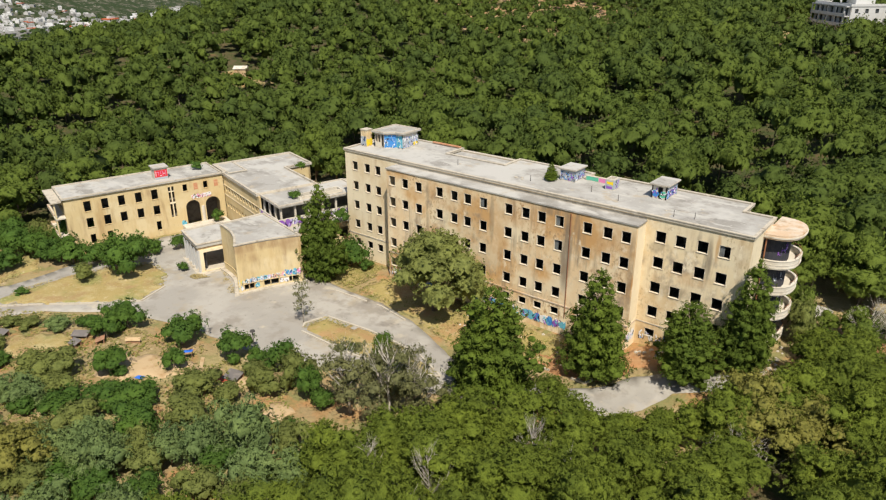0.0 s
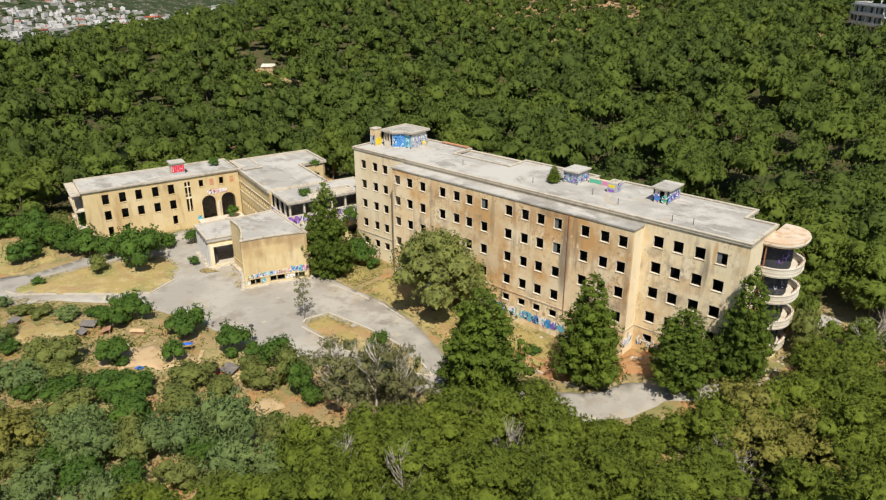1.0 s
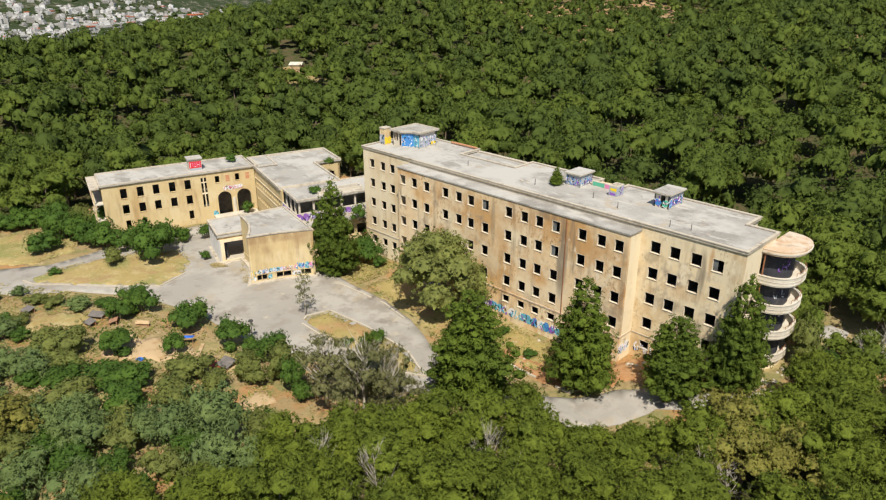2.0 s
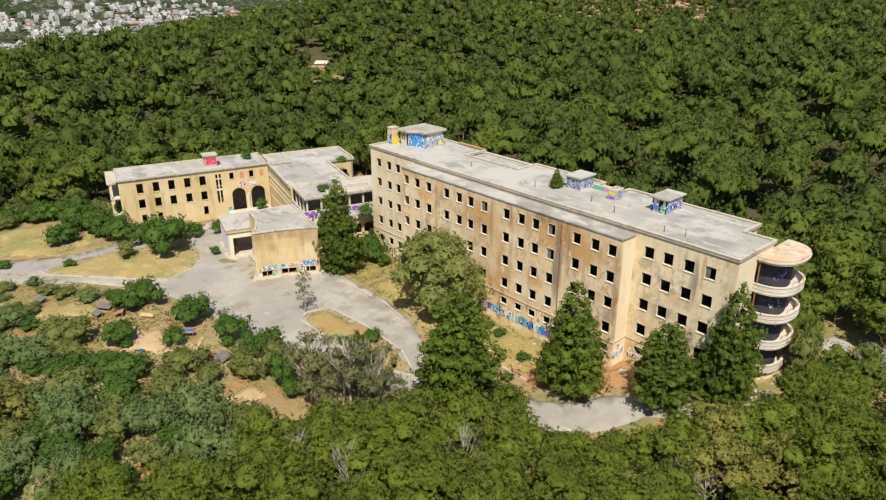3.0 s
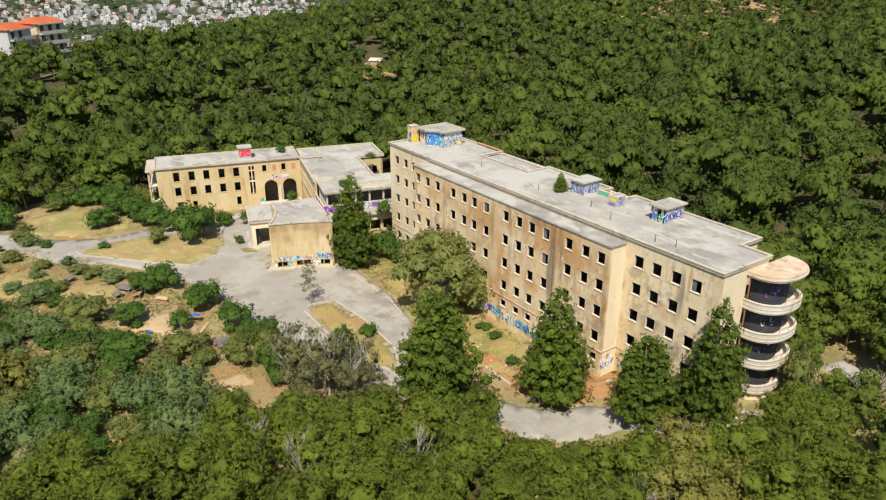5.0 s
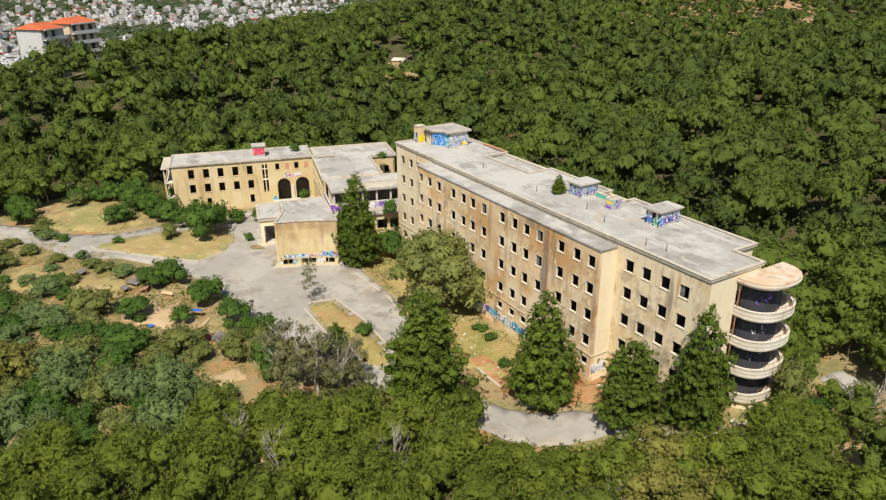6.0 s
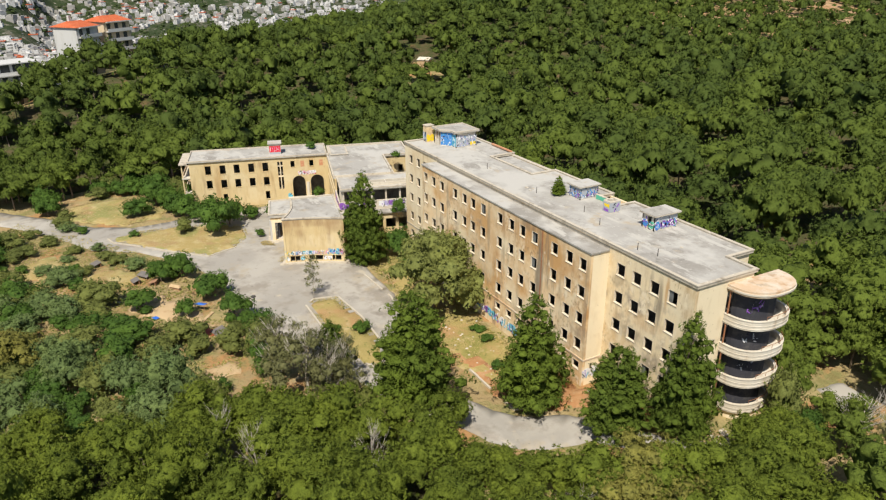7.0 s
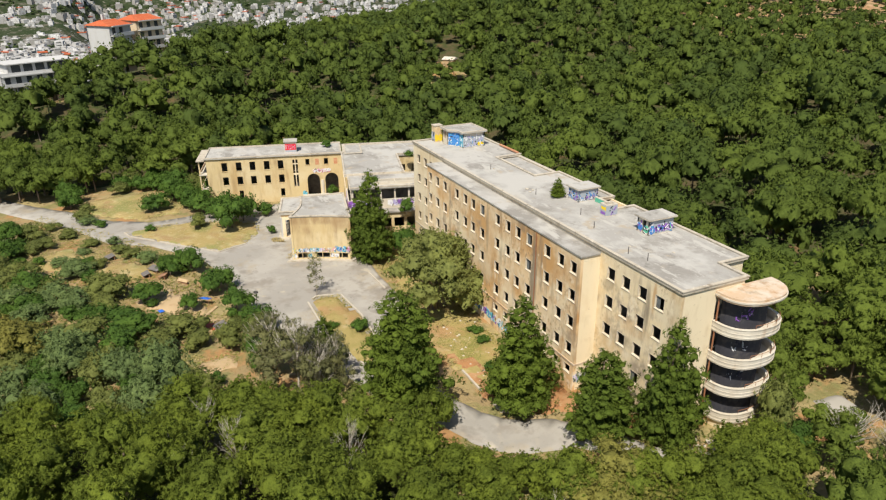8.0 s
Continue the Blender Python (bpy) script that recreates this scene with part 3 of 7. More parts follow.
# ---- graffiti ----
def graffiti(parent, p0, p1, z0, z1, colours, seed, out=0.03, fill=True):
    """Sprayed tags on a wall from p0 to p1: a patchy ground and fat strokes, each colour one thin mesh."""
    rng = random.Random(seed)
    a, b = Vector(p0), Vector(p1)
    L, d = (b - a).length, (b - a).normalized()
    nr = Vector((d.y, -d.x))

    def at(u, z, o):
        p = a + d * u + nr * o
        return (p.x, p.y, z)

    meshes = {}

    def blob(u, z, ru, rz, c, o):
        n = 10
        ph = rng.random() * 6
        pts = [(u + ru * math.cos(k / n * math.tau) * (1 + 0.22 * math.sin(3 * k / n * math.tau + ph)), z + rz * math.sin(k / n * math.tau) * (1 + 0.2 * math.cos(2 * k / n * math.tau + ph))) for k in range(n)]
        pts = [(min(L, max(0, x)), min(z1, max(z0, y))) for x, y in pts]
        m = meshes.setdefault(c, MB())
        m.add([at(x, y, o) for x, y in pts] + [at(x, y, 0.002) for x, y in pts],
              [tuple(range(n))] + [(k, n + k, n + (k + 1) % n, (k + 1) % n) for k in range(n)])

    H = z1 - z0
    step = H * 0.7

    def stroke(u, z, du, dz, w, c, o):
        q = Vector((-dz, du)).normalized() * w
        pts = [(u - q.x, z - q.y), (u + du - q.x, z + dz - q.y), (u + du + q.x, z + dz + q.y), (u + q.x, z + q.y)]
        pts = [(min(L, max(0, x)), min(z1, max(z0, y))) for x, y in pts]
        m = meshes.setdefault(c, MB())
        m.add([at(x, y, o) for x, y in pts] + [at(x, y, 0.002) for x, y in pts], [(0, 1, 2, 3), (0, 4, 5, 1), (1, 5, 6, 2), (2, 6, 7, 3), (3, 7, 4, 0)])

    n = max(1, int(L / step))
    for i in range(n):
        u = (i + 0.5) * L / n
        c = colours[i % len(colours)] if rng.random() < 0.6 else rng.choice(colours)
        if fill and rng.random() < 0.85:
            blob(u, z0 + H * 0.5, step * rng.uniform(0.5, 0.75), H * rng.uniform(0.38, 0.52), c, out)
        for k in range(7):
            c2 = rng.choice(colours + ["ink", "chalk"])
            stroke(u + rng.uniform(-0.55, 0.35) * step, z0 + H * rng.uniform(0.1, 0.8), rng.uniform(-0.3, 0.5) * step, H * rng.uniform(-0.5, 0.5), H * rng.uniform(0.03, 0.075), c2, out + 0.006 * (k + 1))
    for c, m in meshes.items():
        part("graffiti", m, "g_" + c, parent, "faded %s spray paint" % c)["kind"] = "stuff"


def mural(parent, p0, p1, z0, z1, colour, out=0.012, edge=0.08, seed=0):
    """A field of paint on a wall with an uneven upper and lower edge."""
    rng = random.Random(seed)
    a, b = Vector(p0), Vector(p1)
    L, d = (b - a).length, (b - a).normalized()
    nr = Vector((d.y, -d.x)) * out
    n = max(3, int(L / 0.35))
    top = [(L * i / n, z1 - rng.random() * edge * (z1 - z0)) for i in range(n + 1)]
    low = [(L * i / n, z0 + rng.random() * edge * (z1 - z0)) for i in range(n, -1, -1)]
    ring = top + low
    m = MB()
    k = len(ring)
    pts = [a + d * u for u, z in ring]
    m.add([(p.x + nr.x, p.y + nr.y, z) for p, (u, z) in zip(pts, ring)] + [(p.x, p.y, z) for p, (u, z) in zip(pts, ring)],
          [tuple(range(k - 1, -1, -1))] + [(i, (i + 1) % k, k + (i + 1) % k, k + i) for i in range(k)])
    return part("painted_field", m, "g_" + colour, parent, "%s painted field" % colour)


# ---- window surrounds ----
FRAMES = {}


def surround(parent, p0, d, u0, u1, z0, z1, th=0.35):
    """The pale reveal round an opening, with its sill."""
    w, h = u1 - u0, z1 - z0
    key = (round(w, 2), round(h, 2))
    if key not in FRAMES:
        t = 0.05
        b = MB().box(-w / 2 - t, -w / 2, -0.012, th * 0.8, 0, h).box(w / 2, w / 2 + t, -0.012, th * 0.8, 0, h)
        b.box(-w / 2 - t, w / 2 + t, -0.012, th * 0.8, h, h + t)
        s = MB().box(-w / 2 - t - 0.04, w / 2 + t + 0.04, -0.07, th * 0.8, -0.07, -0.003)
        FRAMES[key] = (b.mesh("window_frame", M["surround"]), s.mesh("sill", M["surround"]))
    o = new("window_frame", FRAMES[key][0])
    o.parent = parent
    p = Vector(p0) + Vector(d) * ((u0 + u1) / 2)
    o.matrix_basis = pose(p.x, p.y, z0, 0, 0, math.degrees(math.atan2(d[1], d[0])))
    s = new("sill", FRAMES[key][1])
    s.parent = o
    return o


def facade(parent, name, p0, p1, z0, z1, openings, material, th=0.35, frames=True, label=""):
    """A wall with openings (u0, u1, z0, z1, framed) and a surround on each framed one."""
    d = (Vector(p1) - Vector(p0)).normalized()
    grow = 0.045 if frames else 0
    part(name, MB().wall(p0, p1, z0, z1, [(u0 - grow, u1 + grow, a - grow, b + grow) for u0, u1, a, b in openings], th), material, parent, label)
    if frames:
        for u0, u1, a, b in openings:
            surround(parent, p0, d, u0, u1, a, b, th)


# ---- the long hospital block ----
main = thing("hospital_block", "long abandoned five-storey hospital, stained ochre plaster, empty window openings", "building")
ROW = [(19.08, 17.55), (15.49, 13.96), (11.90, 10.37), (8.31, 6.78)]
WR = [-11.97, -9.30, -6.48, -3.74]
WP = [-56.44, -53.67, -50.79, -46.55, -43.65, -41.11, -38.16, -33.70, -30.81, -28.15, -25.30, -21.03, -18.06, -15.44]
WL = [-67.67, -64.76, -62.27]
XL, XP0, XP1, XR, YP, YB = -69.4, -57.0, -13.4, 0.0, -2.8, 12.6
TOP, PTOP = 20.72, 20.35
holes = [(x - XP0, x + 1.28 - XP0, b, t) for x in WP for t, b in ROW]
holes += [(x - XP0, x + 1.25 - XP0, 4.05, 5.12) for x in WP if x > -34]
holes += [(x - XP0, x + 1.28 - XP0, 3.3, 4.75) for x in WP if x < -34]
facade(main, "front_wall", (XP0, YP), (XP1, YP), 0.2, PTOP - 0.25, holes, "plaster_rust", label="rust-streaked ochre plaster front with rows of openings")
facade(main, "wing_wall", (XP1, 0), (XR, 0), 0.2, TOP, [(x - XP1, x + 1.35 - XP1, b, t) for x in WR for t, b in ROW] +
       [(x - XP1, x + 1.3 - XP1, 3.75, 4.85) for x in WR[:3]], "plaster", label="cream and ochre plaster wall")
facade(main, "wing_wall", (XL, 0), (XP0, 0), 0.2, TOP, [(x - XL, x + 1.25 - XL, b, t) for x in WL for t, b in ROW] +
       [(x - XL, x + 1.25 - XL, 3.4, 4.75) for x in WL], "cream")
part("return_wall", MB().wall((XP1, YP + 0.353), (XP1, -0.004), 0.2, PTOP - 0.25, [(0.8, 1.3, 3.9, 5.0)]), "cream", main, "bright cream return wall")
part("return_wall", MB().wall((XP0, -0.004), (XP0, YP + 0.353), 0.2, PTOP - 0.25), "plaster", main)
facade(main, "end_wall", (XR, 0.353), (XR, 8.6), 0.2, TOP, [(4.45, 7.9, r[1] - 1.2, r[0] + 0.15) for r in ROW] + [(4.9, 7.7, 3.0, 5.2)], "cream", frames=False, label="cream plaster end wall")
part("end_wall", MB().wall((-4.0, 8.604), (-4.0, YB), 0.2, TOP), "cream", main)
part("return_wall", MB().wall((XR - 0.353, 8.6), (-3.997, 8.6), 0.2, TOP, [(1.0, 3.0, r[1] - 0.9, r[0]) for r in ROW]), "plaster", main)
part("end_wall", MB().wall((XL, YB - 0.353), (XL, 0.353), 0.2, TOP, [(5.5, 6.9, b, t) for t, b in ROW]), "plaster", main)
back = [(u, u + 1.3, b, t) for u in np.arange(3, 62, 3.6) for t, b in ROW]
part("back_wall", MB().wall((-4.353, YB), (XL, YB), 0.2, TOP, [tuple(float(v) for v in h) for h in back]), "plaster", main)
# Slabs and inner walls added behind the openings to make them look dark.
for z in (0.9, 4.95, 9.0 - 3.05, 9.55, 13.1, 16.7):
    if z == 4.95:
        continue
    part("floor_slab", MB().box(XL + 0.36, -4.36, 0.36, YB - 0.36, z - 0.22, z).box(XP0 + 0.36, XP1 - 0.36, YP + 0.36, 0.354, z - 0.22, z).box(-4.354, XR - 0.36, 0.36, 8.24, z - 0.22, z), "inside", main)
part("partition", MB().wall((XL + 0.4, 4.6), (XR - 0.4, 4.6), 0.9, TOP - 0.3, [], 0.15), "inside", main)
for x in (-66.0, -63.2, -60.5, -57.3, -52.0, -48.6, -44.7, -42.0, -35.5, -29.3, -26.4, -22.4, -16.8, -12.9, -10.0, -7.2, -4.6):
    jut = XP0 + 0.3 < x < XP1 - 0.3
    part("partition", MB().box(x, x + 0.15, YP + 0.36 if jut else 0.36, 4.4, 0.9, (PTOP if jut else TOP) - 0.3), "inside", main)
ROOF = [(XL - 0.2, -0.16), (0.2, -0.16), (0.2, 8.9), (-3.7, 8.9), (-3.7, YB + 0.3), (-23.5, YB + 0.3), (-23.5, 10.0), (-27.6, 10.0), (-27.6, YB + 0.3), (-41.4, YB + 0.3),
        (-41.4, 8.4), (-53.0, 8.4), (-53.0, YB + 0.3), (XL - 0.2, YB + 0.3)]
part("roof", MB().prism(inset(ROOF, 0.3), TOP + 0.003, TOP + 0.2), "roof", main, "flat roof of weathered grey screed")
part("parapet", MB().ring(ROOF, inset(ROOF, 0.297), TOP + 0.003, TOP + 0.30).ring(inset(ROOF, -0.06), inset(ROOF, 0.34), TOP + 0.303, TOP + 0.42), "coping", main, "low concrete coping")
part("lower_roof", MB().box(-52.9, -41.5, 8.44, YB - 0.36, TOP - 0.35, TOP - 0.1), "roof", main)
part("parapet", MB().box(-52.9, -41.5, YB - 0.4, YB + 0.2, TOP + 0.003, TOP + 0.14), "coping", main)
part("lower_roof", MB().box(-27.5, -23.6, 10.05, YB + 0.25, TOP - 0.75, TOP - 0.5), "rustslab", main)
part("front_ledge_roof", MB().box(XP0 - 0.15, XP1 + 0.15, YP - 0.12, -0.17, PTOP - 0.247, PTOP - 0.05), "roof", main, "narrow grey roof over the projecting front")
# Grey coping tone here paints the shadow line under the roof edge.
part("upstand_wall", MB().box(XP0 + 0.004, XP1 - 0.004, -0.002, 0.3, PTOP - 0.4, TOP - 0.004), "coping", main, "low wall strip above the ledge roof")
part("cornice", MB().box(XL - 0.05, XR + 0.05, -0.08, -0.004, TOP - 0.12, TOP), "plaster", main)
part("plinth_ledge", MB().box(XP0, XP1 + 0.06, YP - 0.08, YP - 0.004, 5.62, 5.82).box(XP1 + 0.004, XP1 + 0.08, YP, -0.1, 5.62, 5.82), "rustslab", main, "reddish ledge over the basement")
part("string_course", MB().box(XL + 0.1, XP0 - 0.3, -0.07, -0.004, 5.55, 5.75), "coping", main)
part("string_course", MB().box(XP1 + 0.1, XR - 0.02, -0.06, -0.004, 5.6, 5.75), "coping", main)
for x, t, b in ((-25.30, 19.08, 17.55), (-38.16, 19.08, 17.55), (-6.48, 8.31, 6.78), (-25.30, 15.49, 13.96), (-3.74, 19.08, 17.55)):
    y = YP if x < -14 else 0
    part("window_board", MB().box(x + 0.05, x + 0.6, y + 0.16, y + 0.2, b + 0.05, t - 0.05), "greyboard", main, "grey board left in the opening")
for x, y in ((-22.9, YP),):
    part("downpipe", MB().tube([(x, y - 0.09, 4.0), (x, y - 0.09, 12), (x, y - 0.09, PTOP - 0.4)], [0.06] * 3, 6), "rust", main, "rusty downpipe")
graffiti(main, (-40, YP), (-22.6, YP), 1.9, 3.4, ["cyan", "blue", "chalk", "purple", "cyan"], 5)
graffiti(main, (-57, YP), (-47, YP), 1.5, 3.0, ["lilac", "chalk", "blue"], 8)
graffiti(main, (-12.8, 0), (-6.0, 0), 3.0, 4.4, ["lilac", "chalk", "blue"], 9, fill=False)
graffiti(main, (XP1, YP), (XP1, -0.4), 3.0, 4.6, ["chalk", "cyan", "lilac"], 10)


def superellipse(cx, cy, rx, ry, p, n, a0=-90, a1=90):
    out = []
    for i in range(n + 1):
        a = radians(a0 + (a1 - a0) * i / n)
        c, s = math.cos(a), math.sin(a)
        out.append((cx + rx * math.copysign(abs(c) ** (2 / p), c), cy + ry * math.copysign(abs(s) ** (2 / p), s)))
    return out


def bow(grow=0.0):
    r = superellipse(0.45, 8.55, 3.4 + grow, 3.85 + grow, 2.35, 28)
    return [(0.02, r[0][1])] + r + [(0.02, r[-1][1])]


part("bow_canopy", MB().prism(bow(0.1), 19.55, 20.2), "rustslab", main, "rounded canopy slab with rust tint")
part("canopy_rim", MB().ring(bow(0.2), bow(-0.05), 19.75, 19.95), "concrete", main)
for z, r in ((16.75, 0.0), (13.16, 0.0), (9.57, -0.1), (5.98, -0.5)):
    part("balcony_slab", MB().prism(bow(r), z - 1.15, z - 0.9), "concrete", main, "rounded balcony slab")
    part("balcony_parapet", MB().ring(bow(r), bow(r - 0.22), z - 0.9, z - 0.08), "concrete", main, "curved pale concrete parapet")
    part("parapet_rim", MB().ring(bow(r + 0.06), bow(r - 0.27), z - 0.08, z).ring(bow(r + 0.05), bow(r - 0.1), z - 1.0, z - 0.92).ring(bow(r + 0.04), bow(r - 0.1), z - 0.6, z - 0.54), "concrete", main)
    rail = [(*p, z + 0.45) for p in bow(r - 0.1)[12:-1]]
    part("handrail", MB().tube(rail, [0.03] * len(rail), 5), "rust", main, "rusty handrail")
    for p in bow(r - 0.1)[12:-1:3]:
        part("rail_post", MB().tube([(*p, z - 0.05), (*p, z + 0.46)], [0.025] * 2, 5), "rust", main)
# Inner bay walls take a dark colour in place of the balconies' shade.
curve = superellipse(0.1, 8.55, 2.3, 2.9, 2.2, 14)
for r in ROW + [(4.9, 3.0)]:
    part("bow_inner_wall", MB().ring(curve, [(x - 0.2, y * 0.97 + 0.25) for x, y in curve], r[1] - 1.9 if r[1] > 4 else 2.0, r[0] + 0.42), "shaded_dark", main, "inner bay wall coloured dark for the shade under the slabs")
    if r[0] > 10:
        for k in (3, 4, 5):
            graffiti(main, curve[k], curve[k + 1], r[1] - 0.5, r[0] - 0.5, ["purple", "lilac", "purple"] if r[0] > 18 else ["ink", "haze"], int(r[0] * 10) + k, 0.03, fill=False)
for z in (20, 16, 12.4, 8.8):
    part("bow_post", MB().tube([(0.35, 4.85, z - 3.3), (0.35, 4.85, z - 0.4)], [0.09] * 2, 8), "rust", main)
part("bow_base", MB().prism(bow(-0.9), 2.6, 4.85), "cream", main, "cream curved base")


def roof_hut(name, x0, x1, y0, y1, z, h, over, label, door=None, tags=(), seed=1):
    t = thing(name, label, "roof hut")
    hs = [door] if door else []
    part("wall", MB().wall((x0, y0), (x1, y0), z, z + h, hs, 0.2).wall((x1, y0), (x1, y1), z, z + h, [(0.5, 1.1, z + 1.0, z + 1.6)] if y1 - y0 > 2.5 else [], 0.2)
         .wall((x1, y1), (x0, y1), z, z + h, [], 0.2).wall((x0, y1), (x0, y0), z, z + h, [], 0.2), "concrete", t)
    part("roof_slab", MB().box(x0 - over, x1 + over, y0 - over, y1 + over, z + h, z + h + 0.24), "roof", t, "grey concrete slab")
    part("slab_rim", MB().box(x0 - over - 0.03, x1 + over + 0.03, y0 - over - 0.03, y1 + over + 0.03, z + h + 0.06, z + h + 0.16), "coping", t)
    if tags:
        for p, q, k in (((x0, y0), (x1, y0), 0), ((x1, y0), (x1, y1), 1)):
            if not (door and k == 0):
                mural(t, p, q, z + 0.05, z + h - 0.1, "haze", seed=seed + k)
            for zz in (0.1, 0.45):
                graffiti(t, p, q, z + zz, z + zz + (h - 0.3) * 0.7, list(tags), seed + k + int(zz * 100), 0.02, fill=zz < 0.2 and len(tags) > 3)
    return t


RZ = TOP + 0.2
roof_hut("stair_hut", -16.1, -13.9, 7.3, 11.0, RZ, 1.9, 0.3, "small stair hut with flat slab and graffiti on the roof", (0.9, 1.6, RZ, RZ + 1.7), ("blue", "green", "ink", "purple"), 21)
roof_hut("tank_hut", -30.4, -28.0, 7.0, 10.2, RZ, 1.7, 0.25, "small roof hut with rounded slab and lilac graffiti", None, ("blue", "purple", "ink"), 31)
box = thing("roof_shaft", "open-topped brick shaft with yellow and purple graffiti", "shaft")
part("wall", MB().ring([(-22.9, 6.8), (-21.6, 6.8), (-21.6, 8.6), (-22.9, 8.6)], [(-22.7, 7.0), (-21.8, 7.0), (-21.8, 8.4), (-22.7, 8.4)], RZ, RZ + 1.6), "concrete", box)
mural(box, (-22.9, 6.8), (-21.6, 6.8), RZ + 0.05, RZ + 1.5, "haze", seed=11)
mural(box, (-22.7, 6.8), (-21.7, 6.8), RZ + 0.75, RZ + 1.35, "gold", 0.02, 0.35, 12)
mural(box, (-22.75, 6.8), (-21.8, 6.8), RZ + 0.15, RZ + 0.7, "purple", 0.02, 0.4, 13)
mural(box, (-21.6, 6.8), (-21.6, 8.6), RZ + 0.05, RZ + 1.5, "haze", seed=14)
graffiti(box, (-21.6, 6.8), (-21.6, 8.6), RZ + 0.1, RZ + 1.4, ["purple", "lilac", "ink"], 4, 0.02, fill=False)
low = thing("roof_upstand", "low painted parapet wall on the roof", "parapet")
part("wall", MB().box(-27.3, -22.95, 9.2, 9.55, RZ, RZ + 0.75), "concrete", low)
mural(low, (-27.2, 9.2), (-25.2, 9.2), RZ + 0.05, RZ + 0.7, "green", seed=15)
mural(low, (-25.1, 9.2), (-23.0, 9.2), RZ + 0.05, RZ + 0.7, "pink", seed=16)
pent = thing("penthouse", "roof pavilion with thin flat slab and blue graffiti", "roof hut")
part("wall", MB().wall((-66.6, 4.6), (-64.2, 4.6), RZ, RZ + 2.6, [(0.15, 0.75, RZ + 0.9, RZ + 2.3), (0.95, 1.45, RZ + 0.9, RZ + 2.3), (1.65, 2.25, RZ, RZ + 2.3)], 0.2)
     .wall((-64.2, 4.6), (-62.6, 6.0), RZ, RZ + 2.6, [], 0.2).wall((-62.6, 6.0), (-61.2, 6.0), RZ, RZ + 2.6, [(0.2, 0.8, RZ, RZ + 2.0)], 0.2)
     .wall((-61.2, 6.0), (-61.2, 10.2), RZ, RZ + 2.6, [(1.2, 2.0, RZ + 0.9, RZ + 1.8)], 0.2).wall((-61.2, 10.2), (-66.6, 10.2), RZ, RZ + 2.6, [], 0.2)
     .wall((-66.6, 10.2), (-66.6, 4.6), RZ, RZ + 2.6, [(1.0, 2.2, RZ + 0.9, RZ + 2.2)], 0.2), "concrete", pent)
SLAB = [(-66.95, 4.2), (-64.05, 4.2), (-62.45, 5.6), (-60.8, 5.6), (-60.8, 10.6), (-66.95, 10.6)]
part("roof_slab", MB().prism(SLAB, RZ + 2.6, RZ + 2.82), "roof", pent, "thin pale slab")
part("slab_rim", MB().ring(SLAB, inset(SLAB, 0.25), RZ + 2.82, RZ + 2.95), "coping", pent)
mural(pent, (-64.2, 4.6), (-62.6, 6.0), RZ + 0.05, RZ + 2.45, "blue", seed=1)
mural(pent, (-62.6, 6.0), (-61.2, 6.0), RZ + 0.05, RZ + 2.3, "cyan", seed=2)
mural(pent, (-61.2, 6.0), (-61.2, 10.2), RZ + 0.05, RZ + 2.0, "haze", seed=3)
for z0, z1, n in ((0.1, 1.3, 141), (1.1, 2.4, 151)):
    graffiti(pent, (-64.2, 4.6), (-62.6, 6.0), RZ + z0, RZ + z1, ["cyan", "chalk", "blue"], n, 0.03, fill=False)
    graffiti(pent, (-62.6, 6.0), (-61.2, 6.0), RZ + z0, RZ + z1, ["blue", "chalk", "cyan"], n + 1, 0.03, fill=False)
    graffiti(pent, (-61.2, 6.0), (-61.2, 10.2), RZ + z0, RZ + z1, ["ink", "blue", "lilac", "chalk"], n + 2, 0.03, fill=False)
mural(pent, (-61.2, 8.9), (-61.2, 10.1), RZ + 0.1, RZ + 1.0, "gold", 0.02, 0.3, 5)
part("brick_upstand", MB().box(-59.6, -53.4, YB - 0.25, YB + 0.1, TOP + 0.423, TOP + 0.62), "brickfill", main, "parapet stripped to red brick")
stack = thing("chimney_stack", "square rendered chimney with graffiti at its foot", "chimney")
part("shaft", MB().box(-68.7, -67.4, 3.4, 4.9, RZ, RZ + 2.9), "plaster", stack)
part("cap", MB().box(-68.78, -67.32, 3.32, 4.98, RZ + 2.9, RZ + 3.05), "coping", stack)
mural(stack, (-68.7, 3.4), (-67.4, 3.4), RZ + 0.05, RZ + 1.9, "haze", seed=6)
graffiti(stack, (-68.7, 3.4), (-67.4, 3.4), RZ + 0.1, RZ + 1.9, ["blue", "gold", "ink"], 44, fill=False)
mural(stack, (-67.4, 3.4), (-67.4, 4.9), RZ + 0.05, RZ + 1.5, "gold", 0.012, 0.4, 7)
for x, y in ((-33.5, 3.6), (-23.8, 4.4), (-10.5, 1.5), (-8.0, 2.2), (-47.5, 4.0), (-19.0, 3.0)):
    v = thing("vent_pipe", "thin metal vent pipe on the roof", "pipe", "roof vents")
    part("pipe", MB().tube([(x, y, RZ), (x, y, RZ + 0.9)], [0.05, 0.04], 6), "darkmetal", v)

# ---- the west wing, in its own axes ----
WM = pose(-101.5, -3.8, 0, 0, 0, math.degrees(math.atan2(-0.271, 0.963)))
west = thing("west_wing", "three-storey ochre wing with arches and empty windows", "building", m=WM)
HZ = 11.55
wu = [-26.02, -22.98, -20.05, -16.99, -14.0]
U0 = -29.4
